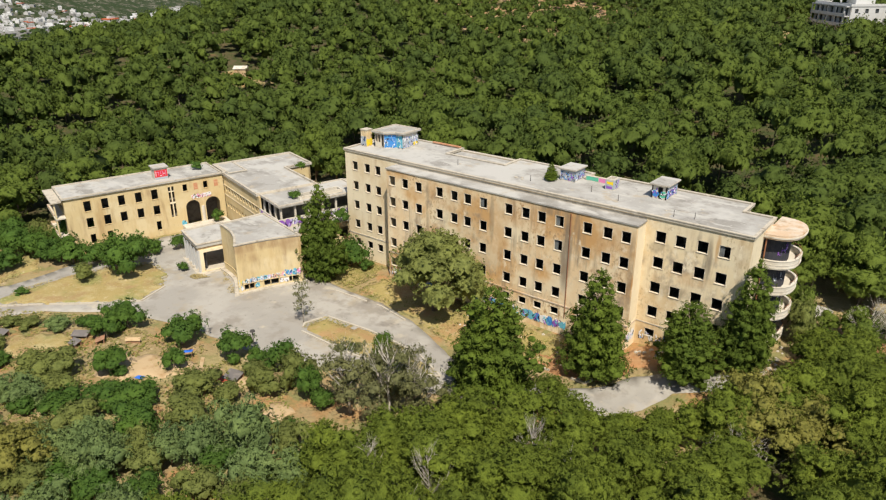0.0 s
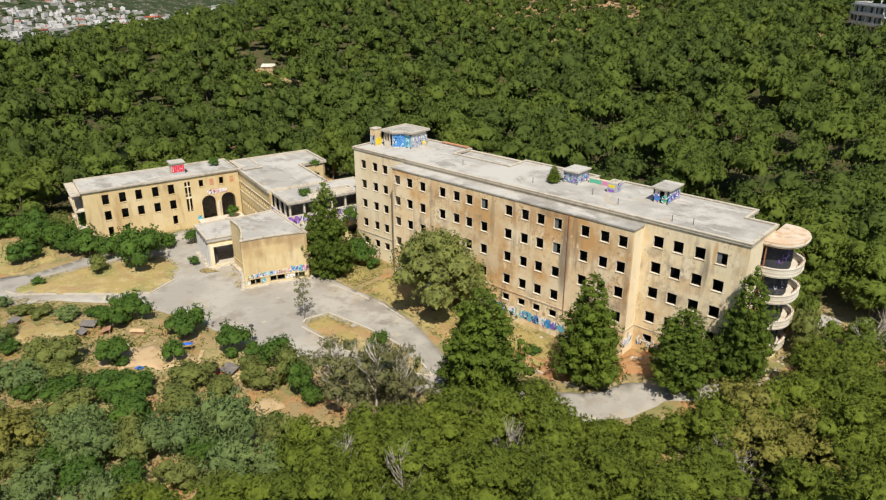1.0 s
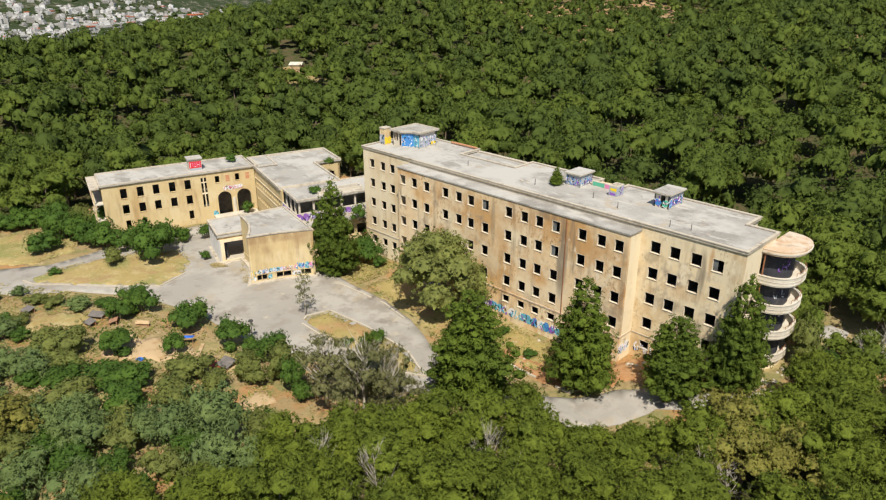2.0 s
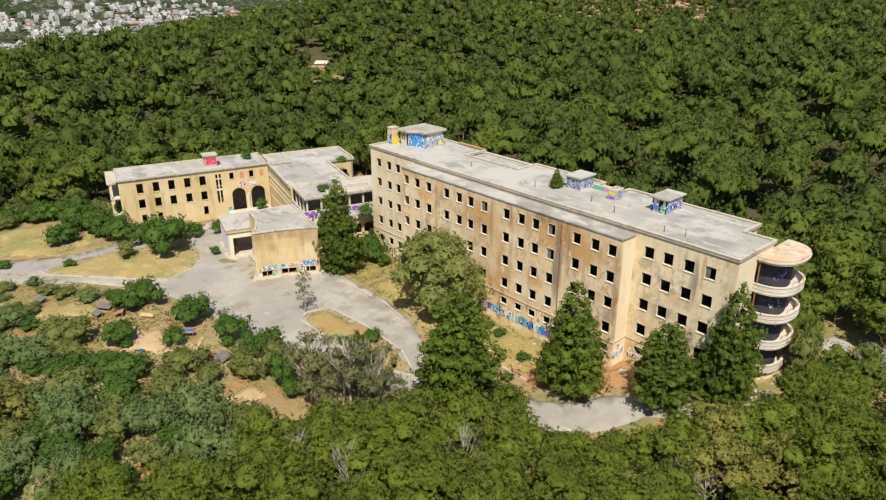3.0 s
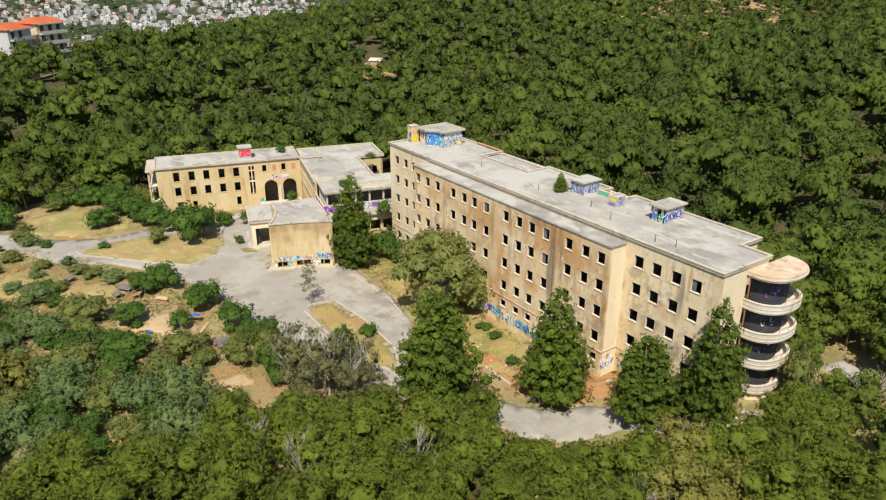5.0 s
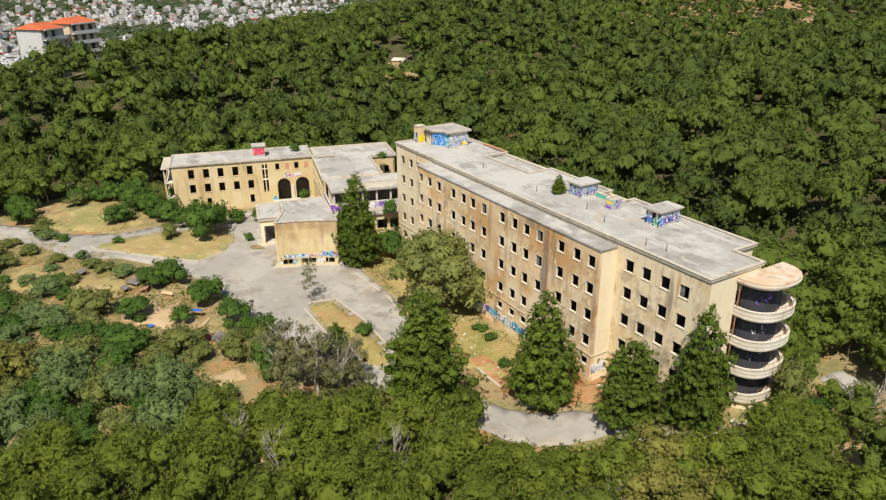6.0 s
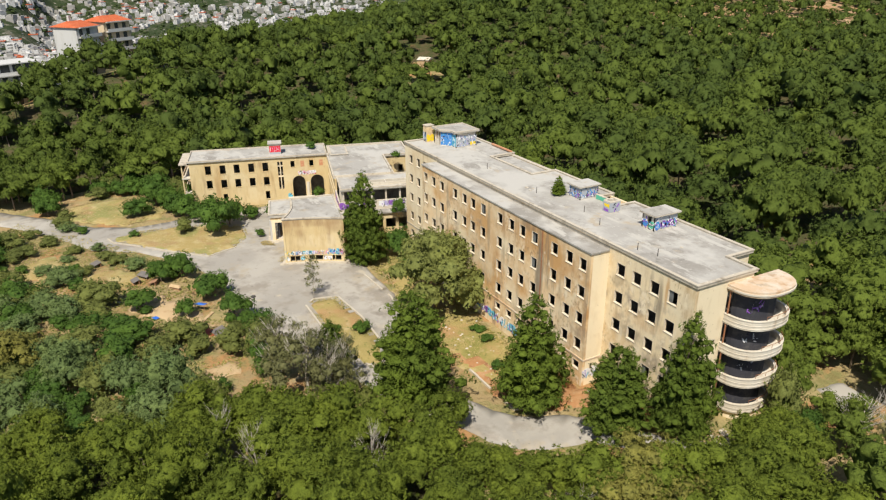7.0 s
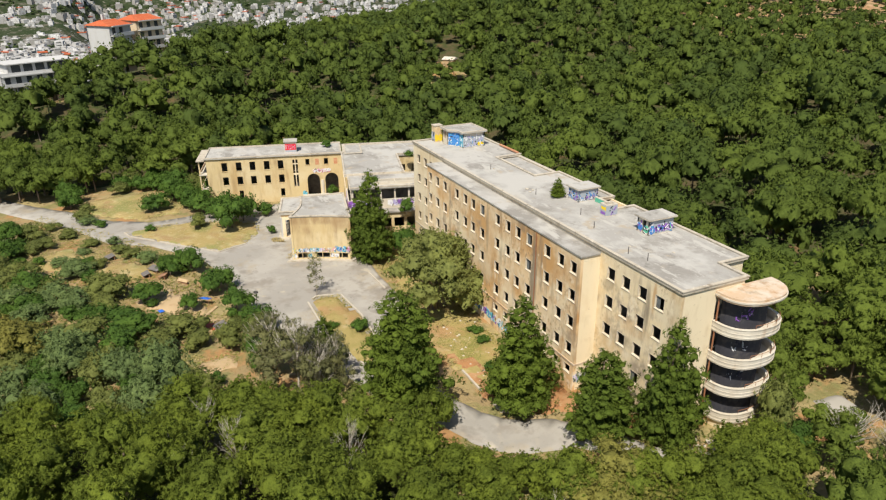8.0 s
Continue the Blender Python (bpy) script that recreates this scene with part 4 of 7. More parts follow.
wh = [(u - 0.15 - U0, u + 1.03 - U0, b, t) for u in wu for t, b in ((10.65, 8.7), (7.42, 5.58))] + [(-14.0 - U0, -13.12 - U0, 2.4, 4.2), (-26 - U0, -25.1 - U0, 2.4, 4.2), (-22.98 - U0, -22.1 - U0, 2.4, 4.2)]
wh += [(u - U0, u + 0.85 - U0, 9.25, 10.65) for u in (-8.13, -4.06)]
part_holes = [(-10.95 - U0, -10.5 - U0, 4.4, 10.65), (-10.3 - U0, -9.85 - U0, 4.4, 10.65), (-8.0 - U0, -5.2 - U0, 1.0, 7.2), (-4.06 - U0, -1.15 - U0, 1.0, 7.2)]
part("front_wall", MB().wall((0, U0), (0, 0), 0.4, HZ, [(a - 0.05, b + 0.05, c - 0.05, d + 0.05) for a, b, c, d in wh] + part_holes), "yellow", west, "ochre plaster front wall")
for a, b, c, d in wh:
    h = (b - a) / 2
    o = new("window_surround", MB().box(-h - 0.06, -h, -0.02, 0.25, 0, d - c).box(h, h + 0.06, -0.02, 0.25, 0, d - c).box(-h - 0.06, h + 0.06, -0.02, 0.25, d - c, d - c + 0.06).box(-h - 0.11, h + 0.11, -0.08, 0.25, -0.08, 0).mesh("window_surround", M["yellow"]))
    o.parent = west
    o.matrix_basis = pose(0, (a + b) / 2 + U0, c, 0, 0, 90)
for u, w in ((-8.0, 2.8), (-4.06, 2.91)):
    for sgn in (-1, 1):
        mid = u + w / 2
        arc = [(mid + sgn * math.cos(math.pi / 2 * i / 8) * w / 2, 5.8 + math.sin(math.pi / 2 * i / 8) * 1.4) for i in range(9)] + [(mid + sgn * w / 2, 7.2)]
        k = len(arc)
        part("arch_spandrel", MB().add([(-0.002, y, z) for y, z in arc] + [(-0.35, y, z) for y, z in arc],
             [tuple(range(k)), tuple(range(2 * k - 1, k - 1, -1))] + [(i, k + i, k + (i + 1) % k, (i + 1) % k) for i in range(k)]), "yellow", west)
part("arch_terrace", MB().box(0.01, 5.0, -9.2, -0.4, 0.3, 2.5), "concrete", west, "raised terrace before the arches")
part("arch_pier", MB().tube([(-0.2, -4.63, 1.0), (-0.2, -4.63, 5.7)], [0.42, 0.42], 12), "concrete", west, "round pier between the arches")
part("stair_window_fin", MB().box(-0.2, 0.03, -10.48, -10.32, 4.4, 10.6).box(-0.2, 0.02, -10.95, -9.85, 7.2, 7.5).box(-0.2, 0.02, -10.95, -9.85, 9.6, 9.75), "cream", west, "pale fins of the stair window")
for u in (-5.99, -1.92):
    part("bricked_opening", MB().box(-0.05, 0.012, u, u + 0.8, 9.25, 10.6), "brickfill", west, "opening closed with bricks")
part("end_wall", MB().wall((-9, U0), (-0.353, U0), 0.4, HZ, [(0.8, 7.0, z, z + 2.2) for z in (1.4, 4.9, 8.4)]), "yellow", west)
part("back_wall", MB().wall((-0.353, 0), (-9, 0), 0.4, HZ).wall((-9, -0.353), (-9, U0 + 0.353), 0.4, HZ, [(u, u + 1, z, z + 1.6) for u in (3, 6, 9, 12, 15, 18, 21, 24) for z in (5.4, 8.8)]), "yellow", west)
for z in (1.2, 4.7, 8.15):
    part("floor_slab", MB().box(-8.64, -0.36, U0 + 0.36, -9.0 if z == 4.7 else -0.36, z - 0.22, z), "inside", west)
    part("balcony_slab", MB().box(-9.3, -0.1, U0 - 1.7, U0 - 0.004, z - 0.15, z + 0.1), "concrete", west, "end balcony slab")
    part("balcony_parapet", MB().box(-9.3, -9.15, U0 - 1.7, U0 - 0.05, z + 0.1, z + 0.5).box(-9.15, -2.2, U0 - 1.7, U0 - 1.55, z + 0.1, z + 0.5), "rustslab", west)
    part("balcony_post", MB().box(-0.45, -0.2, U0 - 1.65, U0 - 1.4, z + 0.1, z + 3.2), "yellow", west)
# Inner wall added to keep the wing's openings dark.
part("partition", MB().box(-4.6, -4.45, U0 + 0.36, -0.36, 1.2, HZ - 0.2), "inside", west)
part("canopy", MB().box(-9.4, 0.2, U0 - 2.0, U0 - 0.3, HZ - 0.35, HZ - 0.1), "coping", west, "concrete canopy over the end balconies")
WR_ = [(-9.3, U0 - 0.3), (0.3, U0 - 0.3), (0.3, -0.1), (-9.3, -0.1)]
part("roof", MB().prism(WR_, HZ + 0.003, HZ + 0.18), "roof", west, "flat grey roof")
part("parapet", MB().ring(WR_, inset(WR_, 0.28), HZ + 0.183, HZ + 0.4), "coping", west, "low coping")
graffiti(west, (0, -9.2), (0, -8.2), 1.6, 3.4, ["cyan", "chalk"], 51)
mural(west, (0, -6.7), (0, -2.7), 7.28, 8.45, "chalk", 0.012, 0.45, 61)
graffiti(west, (0, -6.6), (0, -2.8), 7.3, 8.4, ["pink", "pink", "chalk"], 52, 0.02, fill=False)
graffiti(west, (0, -6.6), (0, -2.8), 7.4, 8.2, ["pink", "red"], 54, 0.03, fill=False)
hut = thing("roof_hut", "small roof hut with bold red graffiti", "roof hut", m=WM @ pose(-3.6, -11.2, HZ + 0.18))
part("wall", MB().box(-1.2, 1.2, -1.25, 1.25, 0, 2.3), "concrete", hut)
part("roof_slab", MB().box(-1.45, 1.45, -1.5, 1.5, 2.3, 2.5), "roof", hut)
part("painted_band", MB().box(1.2, 1.215, -1.2, 1.2, 0.5, 1.9), "g_red", hut, "red painted field with pale strokes")
part("painted_field", MB().box(1.2, 1.213, -1.2, 1.2, 0.05, 0.5), "g_haze", hut, "pale blue painted strip")
for i, (y0, z0, wy, hz) in enumerate(((-1.0, 0.75, 0.09, 0.95), (-0.75, 1.45, 0.35, 0.1), (-0.5, 0.8, 0.09, 0.8), (-0.2, 0.75, 0.3, 0.1), (-0.1, 1.1, 0.09, 0.6), (0.3, 0.7, 0.09, 0.95), (0.45, 1.1, 0.3, 0.09), (0.85, 0.8, 0.09, 0.9))):
    part("painted_stroke", MB().box(1.216, 1.225, y0, y0 + wy, z0, z0 + hz), "g_pink" if i % 3 else "g_chalk", hut)

conn = thing("connecting_wing", "low connecting wing with a broad flat roof and strip windows", "building", m=WM)
small = [(v, v + 0.95, z, z + 1.0) for v in [1.0 + 1.55 * i for i in range(12)] for z in (8.2, 4.9)]
part("side_wall", MB().wall((0.36, 0), (18.5, 0), 0.4, HZ, [(a - 0.36, b - 0.36, c, d) for a, b, c, d in small]), "yellow", conn, "ochre wall with two rows of small windows")
part("string_course", MB().box(0.36, 18.4, -0.08, -0.004, 7.3, 7.5).box(0.36, 18.4, -0.08, -0.004, 9.35, 9.5), "cream", conn)
part("back_wall", MB().wall((18.6, 11.6), (4.2, 11.6), 0.4, HZ).wall((4.2, 11.604), (4.2, 17.4), 0.4, HZ, [(1, 2, 8, 9.5), (3.5, 4.5, 8, 9.5)]).wall((4.2, 17.4), (-6, 17.4), 0.4, HZ).wall((-6, 17.4), (-6, 0.2), 0.4, HZ), "yellow", conn)
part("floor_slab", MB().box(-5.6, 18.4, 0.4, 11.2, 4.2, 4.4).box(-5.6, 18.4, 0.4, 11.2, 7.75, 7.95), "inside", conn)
# Inner wall added to darken the strip windows.
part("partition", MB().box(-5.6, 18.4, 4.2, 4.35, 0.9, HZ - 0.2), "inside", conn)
CR2 = [(0.5, -0.3), (18.5, -0.3), (18.5, 11.9), (4.5, 11.9), (4.5, 17.7), (-6.3, 17.7), (-6.3, 0.15), (0.5, 0.15)]
part("roof", MB().prism(CR2, HZ + 0.003, HZ + 0.18), "roof", conn, "broad flat grey roof")
part("parapet", MB().ring(CR2, inset(CR2, 0.35), HZ + 0.18, HZ + 0.55), "coping", conn, "low coping")
part("raised_roof", MB().box(-5.9, 2.3, 0.3, 4.3, HZ + 0.18, HZ + 0.45), "roof", conn)
part("raised_coping", MB().ring([(-5.92, 0.52), (2.4, 0.52), (2.4, 4.4), (-5.92, 4.4)], [(-5.6, 0.8), (2.1, 0.8), (2.1, 4.1), (-5.6, 4.1)], HZ + 0.45, HZ + 0.62), "coping", conn)

pav = thing("pavilion", "open pavilion with concrete posts, flat roof and purple graffiti", "building", m=WM)
PZ = 11.5
part("lower_wall", MB().wall((18.55, 0.02), (28.6, 0.02), 0.4, 7.4, [(1.5 + 2.2 * i, 2.8 + 2.2 * i, 4.2, 6.0) for i in range(4)])
     .wall((28.6, 0.376), (28.6, 22.0), 0.4, 7.4, [(0.8 + 2.45 * i, 2.7 + 2.45 * i, 4.2, 6.05) for i in range(8)]), "yellow", pav, "ochre lower storey with wide openings")
part("terrace_slab", MB().box(18.6, 29.0, -0.25, 23.0, 7.2, 7.5), "roof", pav, "terrace slab")
part("terrace_parapet", MB().box(18.6, 27.0, -0.02, 0.2, 7.5, 9.35).box(26.8, 27.0, 0.2, 23.0, 7.5, 9.35), "concrete", pav, "painted terrace parapet")
graffiti(pav, (19.5, -0.02), (27.0, -0.02), 7.8, 9.3, ["purple", "lilac", "pink"], 61)
graffiti(pav, (27.0, 0.0), (27.0, 5.0), 7.8, 9.3, ["purple", "purple", "lilac"], 62)
graffiti(pav, (27.0, 7.5), (27.0, 15.5), 7.9, 9.3, ["chalk", "purple", "lilac"], 63)
posts = [(19.0, 0.9), (21.5, 0.9), (24.0, 0.9), (26.4, 0.9), (26.4, 3.6), (26.4, 6.3), (26.4, 9.0), (26.4, 11.7), (26.4, 14.4), (26.4, 16.8)]
for x, y in posts:
    part("post", MB().box(x - 0.16, x + 0.16, y - 0.16, y + 0.16, 7.5, PZ - 0.3), "concrete", pav)
part("beam", MB().box(18.8, 26.6, 0.7, 1.1, PZ - 0.3, PZ - 0.004).box(26.2, 26.6, 1.1, 17.0, PZ - 0.3, PZ - 0.004), "concrete", pav)
part("inner_wall", MB().box(22.4, 22.6, 1.2, 17.0, 7.6, PZ - 0.01).box(18.6, 26.6, 17.0, 17.3, 7.6, PZ - 0.01), "inside", pav)
PR = [(18.4, 0.3), (27.1, 0.3), (27.1, 17.4), (18.4, 17.4)]
part("roof", MB().prism(PR, PZ, PZ + 0.25), "roof", pav, "flat grey-beige pavilion roof")
part("parapet", MB().ring(PR, inset(PR, 0.3), PZ + 0.25, PZ + 0.45), "coping", pav)
part("roof_light", MB().ring([(23.6, 5.0), (25.6, 5.0), (25.6, 13.6), (23.6, 13.6)], [(23.8, 5.2), (25.4, 5.2), (25.4, 13.4), (23.8, 13.4)], PZ + 0.253, PZ + 0.85).box(23.8, 25.4, 9.1, 9.3, PZ + 0.4, PZ + 0.8), "concrete", pav, "low roof light upstand, open to the sky")
# Dark sheet laid on the closed roof, painting the shade of a deep well.
part("roof_well", MB().box(23.81, 25.39, 5.21, 13.39, PZ + 0.253, PZ + 0.28), "shaded_dark", pav, "dark sheet standing in for the shaded depth of the roof light")
link = thing("link_block", "two-storey link between pavilion and hospital block", "building", m=WM)
part("wall", MB().wall((24.5, 17.44), (30.0, 22.6), 0.4, 9.6, []).wall((18.5, 22.0), (18.5, 12.0), 0.4, 9.6), "yellow", link)
part("roof", MB().prism([(18.4, 17.44), (27.1, 17.44), (28.6, 19.4), (27.5, 22.0), (24.5, 23.4), (18.4, 23.4)], 11.2, 11.55), "roof", link, "flat link roof with a rounded corner")
part("roof_edge", MB().ring([(18.42, 17.46), (27.08, 17.46), (28.56, 19.4), (27.46, 21.97), (24.49, 23.36), (18.42, 23.36)], [(18.7, 17.75), (26.95, 17.75), (28.2, 19.4), (27.2, 21.75), (24.4, 23.05), (18.7, 23.05)], 11.553, 11.8), "coping", link)

# ---- auditorium and porch ----
aud = thing("auditorium", "yellow auditorium with curved roof edge and blank front wall", "building")
AFL, AFR, ABR, ABL = (-71.3, -23.45), (-66.75, -13.7), (-80.2, -10.6), (-81.6, -18.8)
side = [ABL]
for i in range(1, 9):
    t = i / 8
    p = Vector(ABL).lerp(Vector(AFL), t)
    n = Vector((AFL[1] - ABL[1], -(AFL[0] - ABL[0]))).normalized()
    side.append(tuple(p - n * (0.9 * math.sin(math.pi * t))))
front = []
for i in range(1, 7):
    t = i / 6
    p = Vector(AFL).lerp(Vector(AFR), t)
    front.append(tuple(p + Vector((0.91, -0.42)) * (-0.45 * math.sin(math.pi * t))))
OUT = side + front + [ABR]
AZ = 9.3
for i in range(len(side) - 1):
    part("side_wall", MB().wall(side[i], side[i + 1], 0.6, AZ, [(0.1, 1.2, 1.5, 3.0)] if i in (3, 5) else []), "yellow", aud, "curved ochre side wall")
fp = [side[-1]] + front
low_holes = {0: (0.95, 1.72), 1: (0.02, 0.8), 2: (0.65, 1.72), 3: (0.02, 1.3), 4: (1.25, 1.72), 5: (0.02, 1.05)}
for i in range(6):
    part("front_wall", MB().wall(fp[i], fp[i + 1], 0.6, AZ, [(*low_holes[i], 1.4, 2.45)]), "yellow", aud, "blank ochre front wall, stained at the top")
part("back_wall", MB().wall(front[-1], ABR, 0.6, AZ, [(2, 3.4, 2, 5), (5, 6.4, 2, 5)]).wall(ABR, ABL, 0.6, AZ), "yellow", aud)
part("roof", MB().prism(OUT, AZ + 0.003, AZ + 0.15), "roof", aud, "grey screed roof")
part("parapet", MB().ring([tuple(p) for p in inset(OUT, -0.12)], inset(OUT, 0.22), AZ + 0.153, AZ + 0.36), "coping", aud, "pale low roof edge")
part("base_ledge", MB().ring(inset(OUT, -0.7), inset(OUT, -0.004), 0.7, 1.3), "coping", aud, "concrete plinth ledge")
part("sill_band", MB().ring(inset(OUT, -0.1), inset(OUT, -0.004), 2.48, 2.56), "yellow", aud)
part("floor_slab", MB().prism(inset(OUT, 0.4), 1.2, 1.4), "inside", aud)
for i, c in ((0, ["cyan", "gold", "chalk"]), (1, ["lilac", "chalk", "cyan"]), (2, ["chalk", "cyan", "lilac"]), (3, ["pink", "chalk"]), (4, ["cyan", "blue", "pink"]), (5, ["cyan", "pink", "blue"])):
    graffiti(aud, fp[i], fp[i + 1], 2.58, 3.8 if i > 3 else 3.4, c, 70 + i, fill=i != 3)
    graffiti(aud, fp[i], fp[i + 1], 2.6, 3.5, c + ["haze"], 170 + i, 0.07, fill=False)
graffiti(aud, fp[0], tuple(Vector(fp[0]).lerp(Vector(fp[1]), 0.5)), 1.5, 2.35, ["cyan", "chalk"], 77)
graffiti(aud, tuple(Vector(fp[1]).lerp(Vector(fp[2]), 0.5)), fp[2], 1.5, 2.35, ["cyan", "blue"], 78)
graffiti(aud, tuple(Vector(fp[3]).lerp(Vector(fp[4]), 0.78)), tuple(Vector(fp[4]).lerp(Vector(fp[5]), 0.65)), 1.5, 2.35, ["chalk", "lilac"], 79)
for i in (4, 6, 7):
    graffiti(aud, side[i], side[i + 1], 1.7, 3.2, ["blue", "lilac", "ink"], 80 + i)

porch = thing("entrance_porch", "entrance porch with flat concrete roof, posts and dark hall", "porch")
PB = [(-91.7, -20.2), (-83.5, -22.7), (-81.9, -17.8), (-82.6, -15.0), (-90.0, -12.9)]
part("roof", MB().prism(PB, 5.75, 6.3), "roof", porch, "flat concrete porch roof")
part("parapet", MB().ring(inset(PB, -0.1), inset(PB, 0.28), 6.3, 6.5), "coping", porch)
part("beam", MB().ring(inset(PB, 0.25), inset(PB, 0.7), 5.2, 5.746), "plaster", porch)
d = Vector((0.957, -0.29))
for k in range(5):
    p = Vector((-91.2, -20.1)) + Vector((0.271, 0.963)) * 0
    q = Vector((-91.35, -19.95)).lerp(Vector((-83.75, -22.3)), k / 4)
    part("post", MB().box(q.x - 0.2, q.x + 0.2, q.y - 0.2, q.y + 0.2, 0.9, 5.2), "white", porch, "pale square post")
part("front_wall", MB().wall((-83.5, -22.2), (-82.0, -17.9), 0.6, 5.2, [(0.6, 4.2, 1.2, 4.7)]), "cream", porch)
# Both walls are coloured dark to stand for the unlit hall.
part("back_wall", MB().wall((-82.8, -15.2), (-90, -13.2), 0.6, 5.2), "shaded_dark", porch)
part("hall_wall", MB().wall((-84.3, -20.5), (-90.6, -18.6), 1.16, 5.19), "shaded_dark", porch, "hall wall coloured dark for the shade behind the posts")
part("steps", MB().prism([(-92.3, -20.4), (-83.2, -23.3), (-82.2, -23.0), (-81.5, -18.6), (-90, -12.9)], 0.8, 1.12), "coping", porch, "low stone platform")


# ---- foliage ----
def ico(sub):
    bm = bmesh.new()
    bmesh.ops.create_icosphere(bm, subdivisions=sub, radius=1)
    v = np.array([p.co[:] for p in bm.verts])
    f = np.array([[q.index for q in p.verts] for p in bm.faces])
    bm.free()
    return v, f


ICO0, ICO1 = ico(1), ico(2)
OCT = (np.array([(1, 0, 0), (-1, 0, 0), (0, 1, 0), (0, -1, 0), (0, 0, 1), (0, 0, -1)], dtype=float),
       np.array([(0, 2, 4), (2, 1, 4), (1, 3, 4), (3, 0, 4), (2, 0, 5), (1, 2, 5), (3, 1, 5), (0, 3, 5)]))


def foliage(clumps, per, length, width, seed, core=0.6, up=0.25, flat=0.7, droop=0.0, soft=0.5, own=1.0, stray=0.2, splay=0.5):
    """Leaf clumps: a small core and many blades round it, shaded as soft masses. clumps: rows of x, y, z, r."""
    rng = np.random.default_rng(seed)
    iv, fi = OCT
    cl = np.array(clumps)
    mid = np.array([cl[:, 0].mean(), cl[:, 1].mean(), cl[:, 2].min() * 0.6 + cl[:, 2].mean() * 0.4])
    vs, fs, ns, n = [], [], [], 0
    squash = np.array([1, 1, flat])
    for row in clumps:
        r = row[3]
        c = np.array(row[:3])
        out = (c - mid) / (np.linalg.norm(c - mid) + 1e-6)
        if len(row) > 4:
            out = out * 0.5 + np.array(row[4:7])
            out /= np.linalg.norm(out)
        if core > 0:
            vs.append(iv * (r * core * rng.uniform(0.7, 1.3, (len(iv), 1))) * squash + c)
            fs.append(fi + n)
            w = iv * own + out * max(soft, 0.8)
            ns.append(w / np.linalg.norm(w, axis=1, keepdims=True))
            n += len(iv)
        m = max(2, int(per * r * r))
        d = rng.normal(size=(m, 3))
        d[:, 2] += up
        d += out * 0.35
        d /= np.linalg.norm(d, axis=1, keepdims=True)
        root = c + d * (r * rng.uniform(0.3, 1.0, (m, 1))) * squash
        g = d + out * 0.6
        g /= np.linalg.norm(g, axis=1, keepdims=True)
        tang = rng.normal(size=(m, 3))
        tang -= g * (tang * g).sum(axis=1, keepdims=True)
        tang /= np.linalg.norm(tang, axis=1, keepdims=True) + 1e-9
        dirn = tang + g * (splay * rng.uniform(0.3, 1.6, (m, 1)))
        dirn[:, 2] += 0.25 - droop
        dirn /= np.linalg.norm(dirn, axis=1, keepdims=True)
        sidev = np.cross(dirn, g + rng.normal(size=(m, 3)) * 0.25)
        sidev /= np.linalg.norm(sidev, axis=1, keepdims=True) + 1e-9
        ln = length * rng.uniform(0.6, 1.3, (m, 1))
        wd = width * rng.uniform(0.6, 1.3, (m, 1))
        a, b, t = root - sidev * wd / 2, root + sidev * wd / 2, root + dirn * ln
        face = np.cross(b - a, t - a)
        turned = (face * (d + np.array([0, 0, 0.3]))).sum(axis=1) < 0
        a[turned], b[turned] = b[turned].copy(), a[turned].copy()
        w = d * own + out * soft + rng.normal(size=(m, 3)) * stray + np.array([0, 0, 0.15])
        w /= np.linalg.norm(w, axis=1, keepdims=True)
        vs.append(np.stack([a, b, t], axis=1).reshape(-1, 3))
        fs.append(np.arange(m * 3).reshape(-1, 3) + n)
        ns.append(np.repeat(w, 3, axis=0))
        n += m * 3
    return np.concatenate(vs), np.concatenate(fs), np.concatenate(ns)


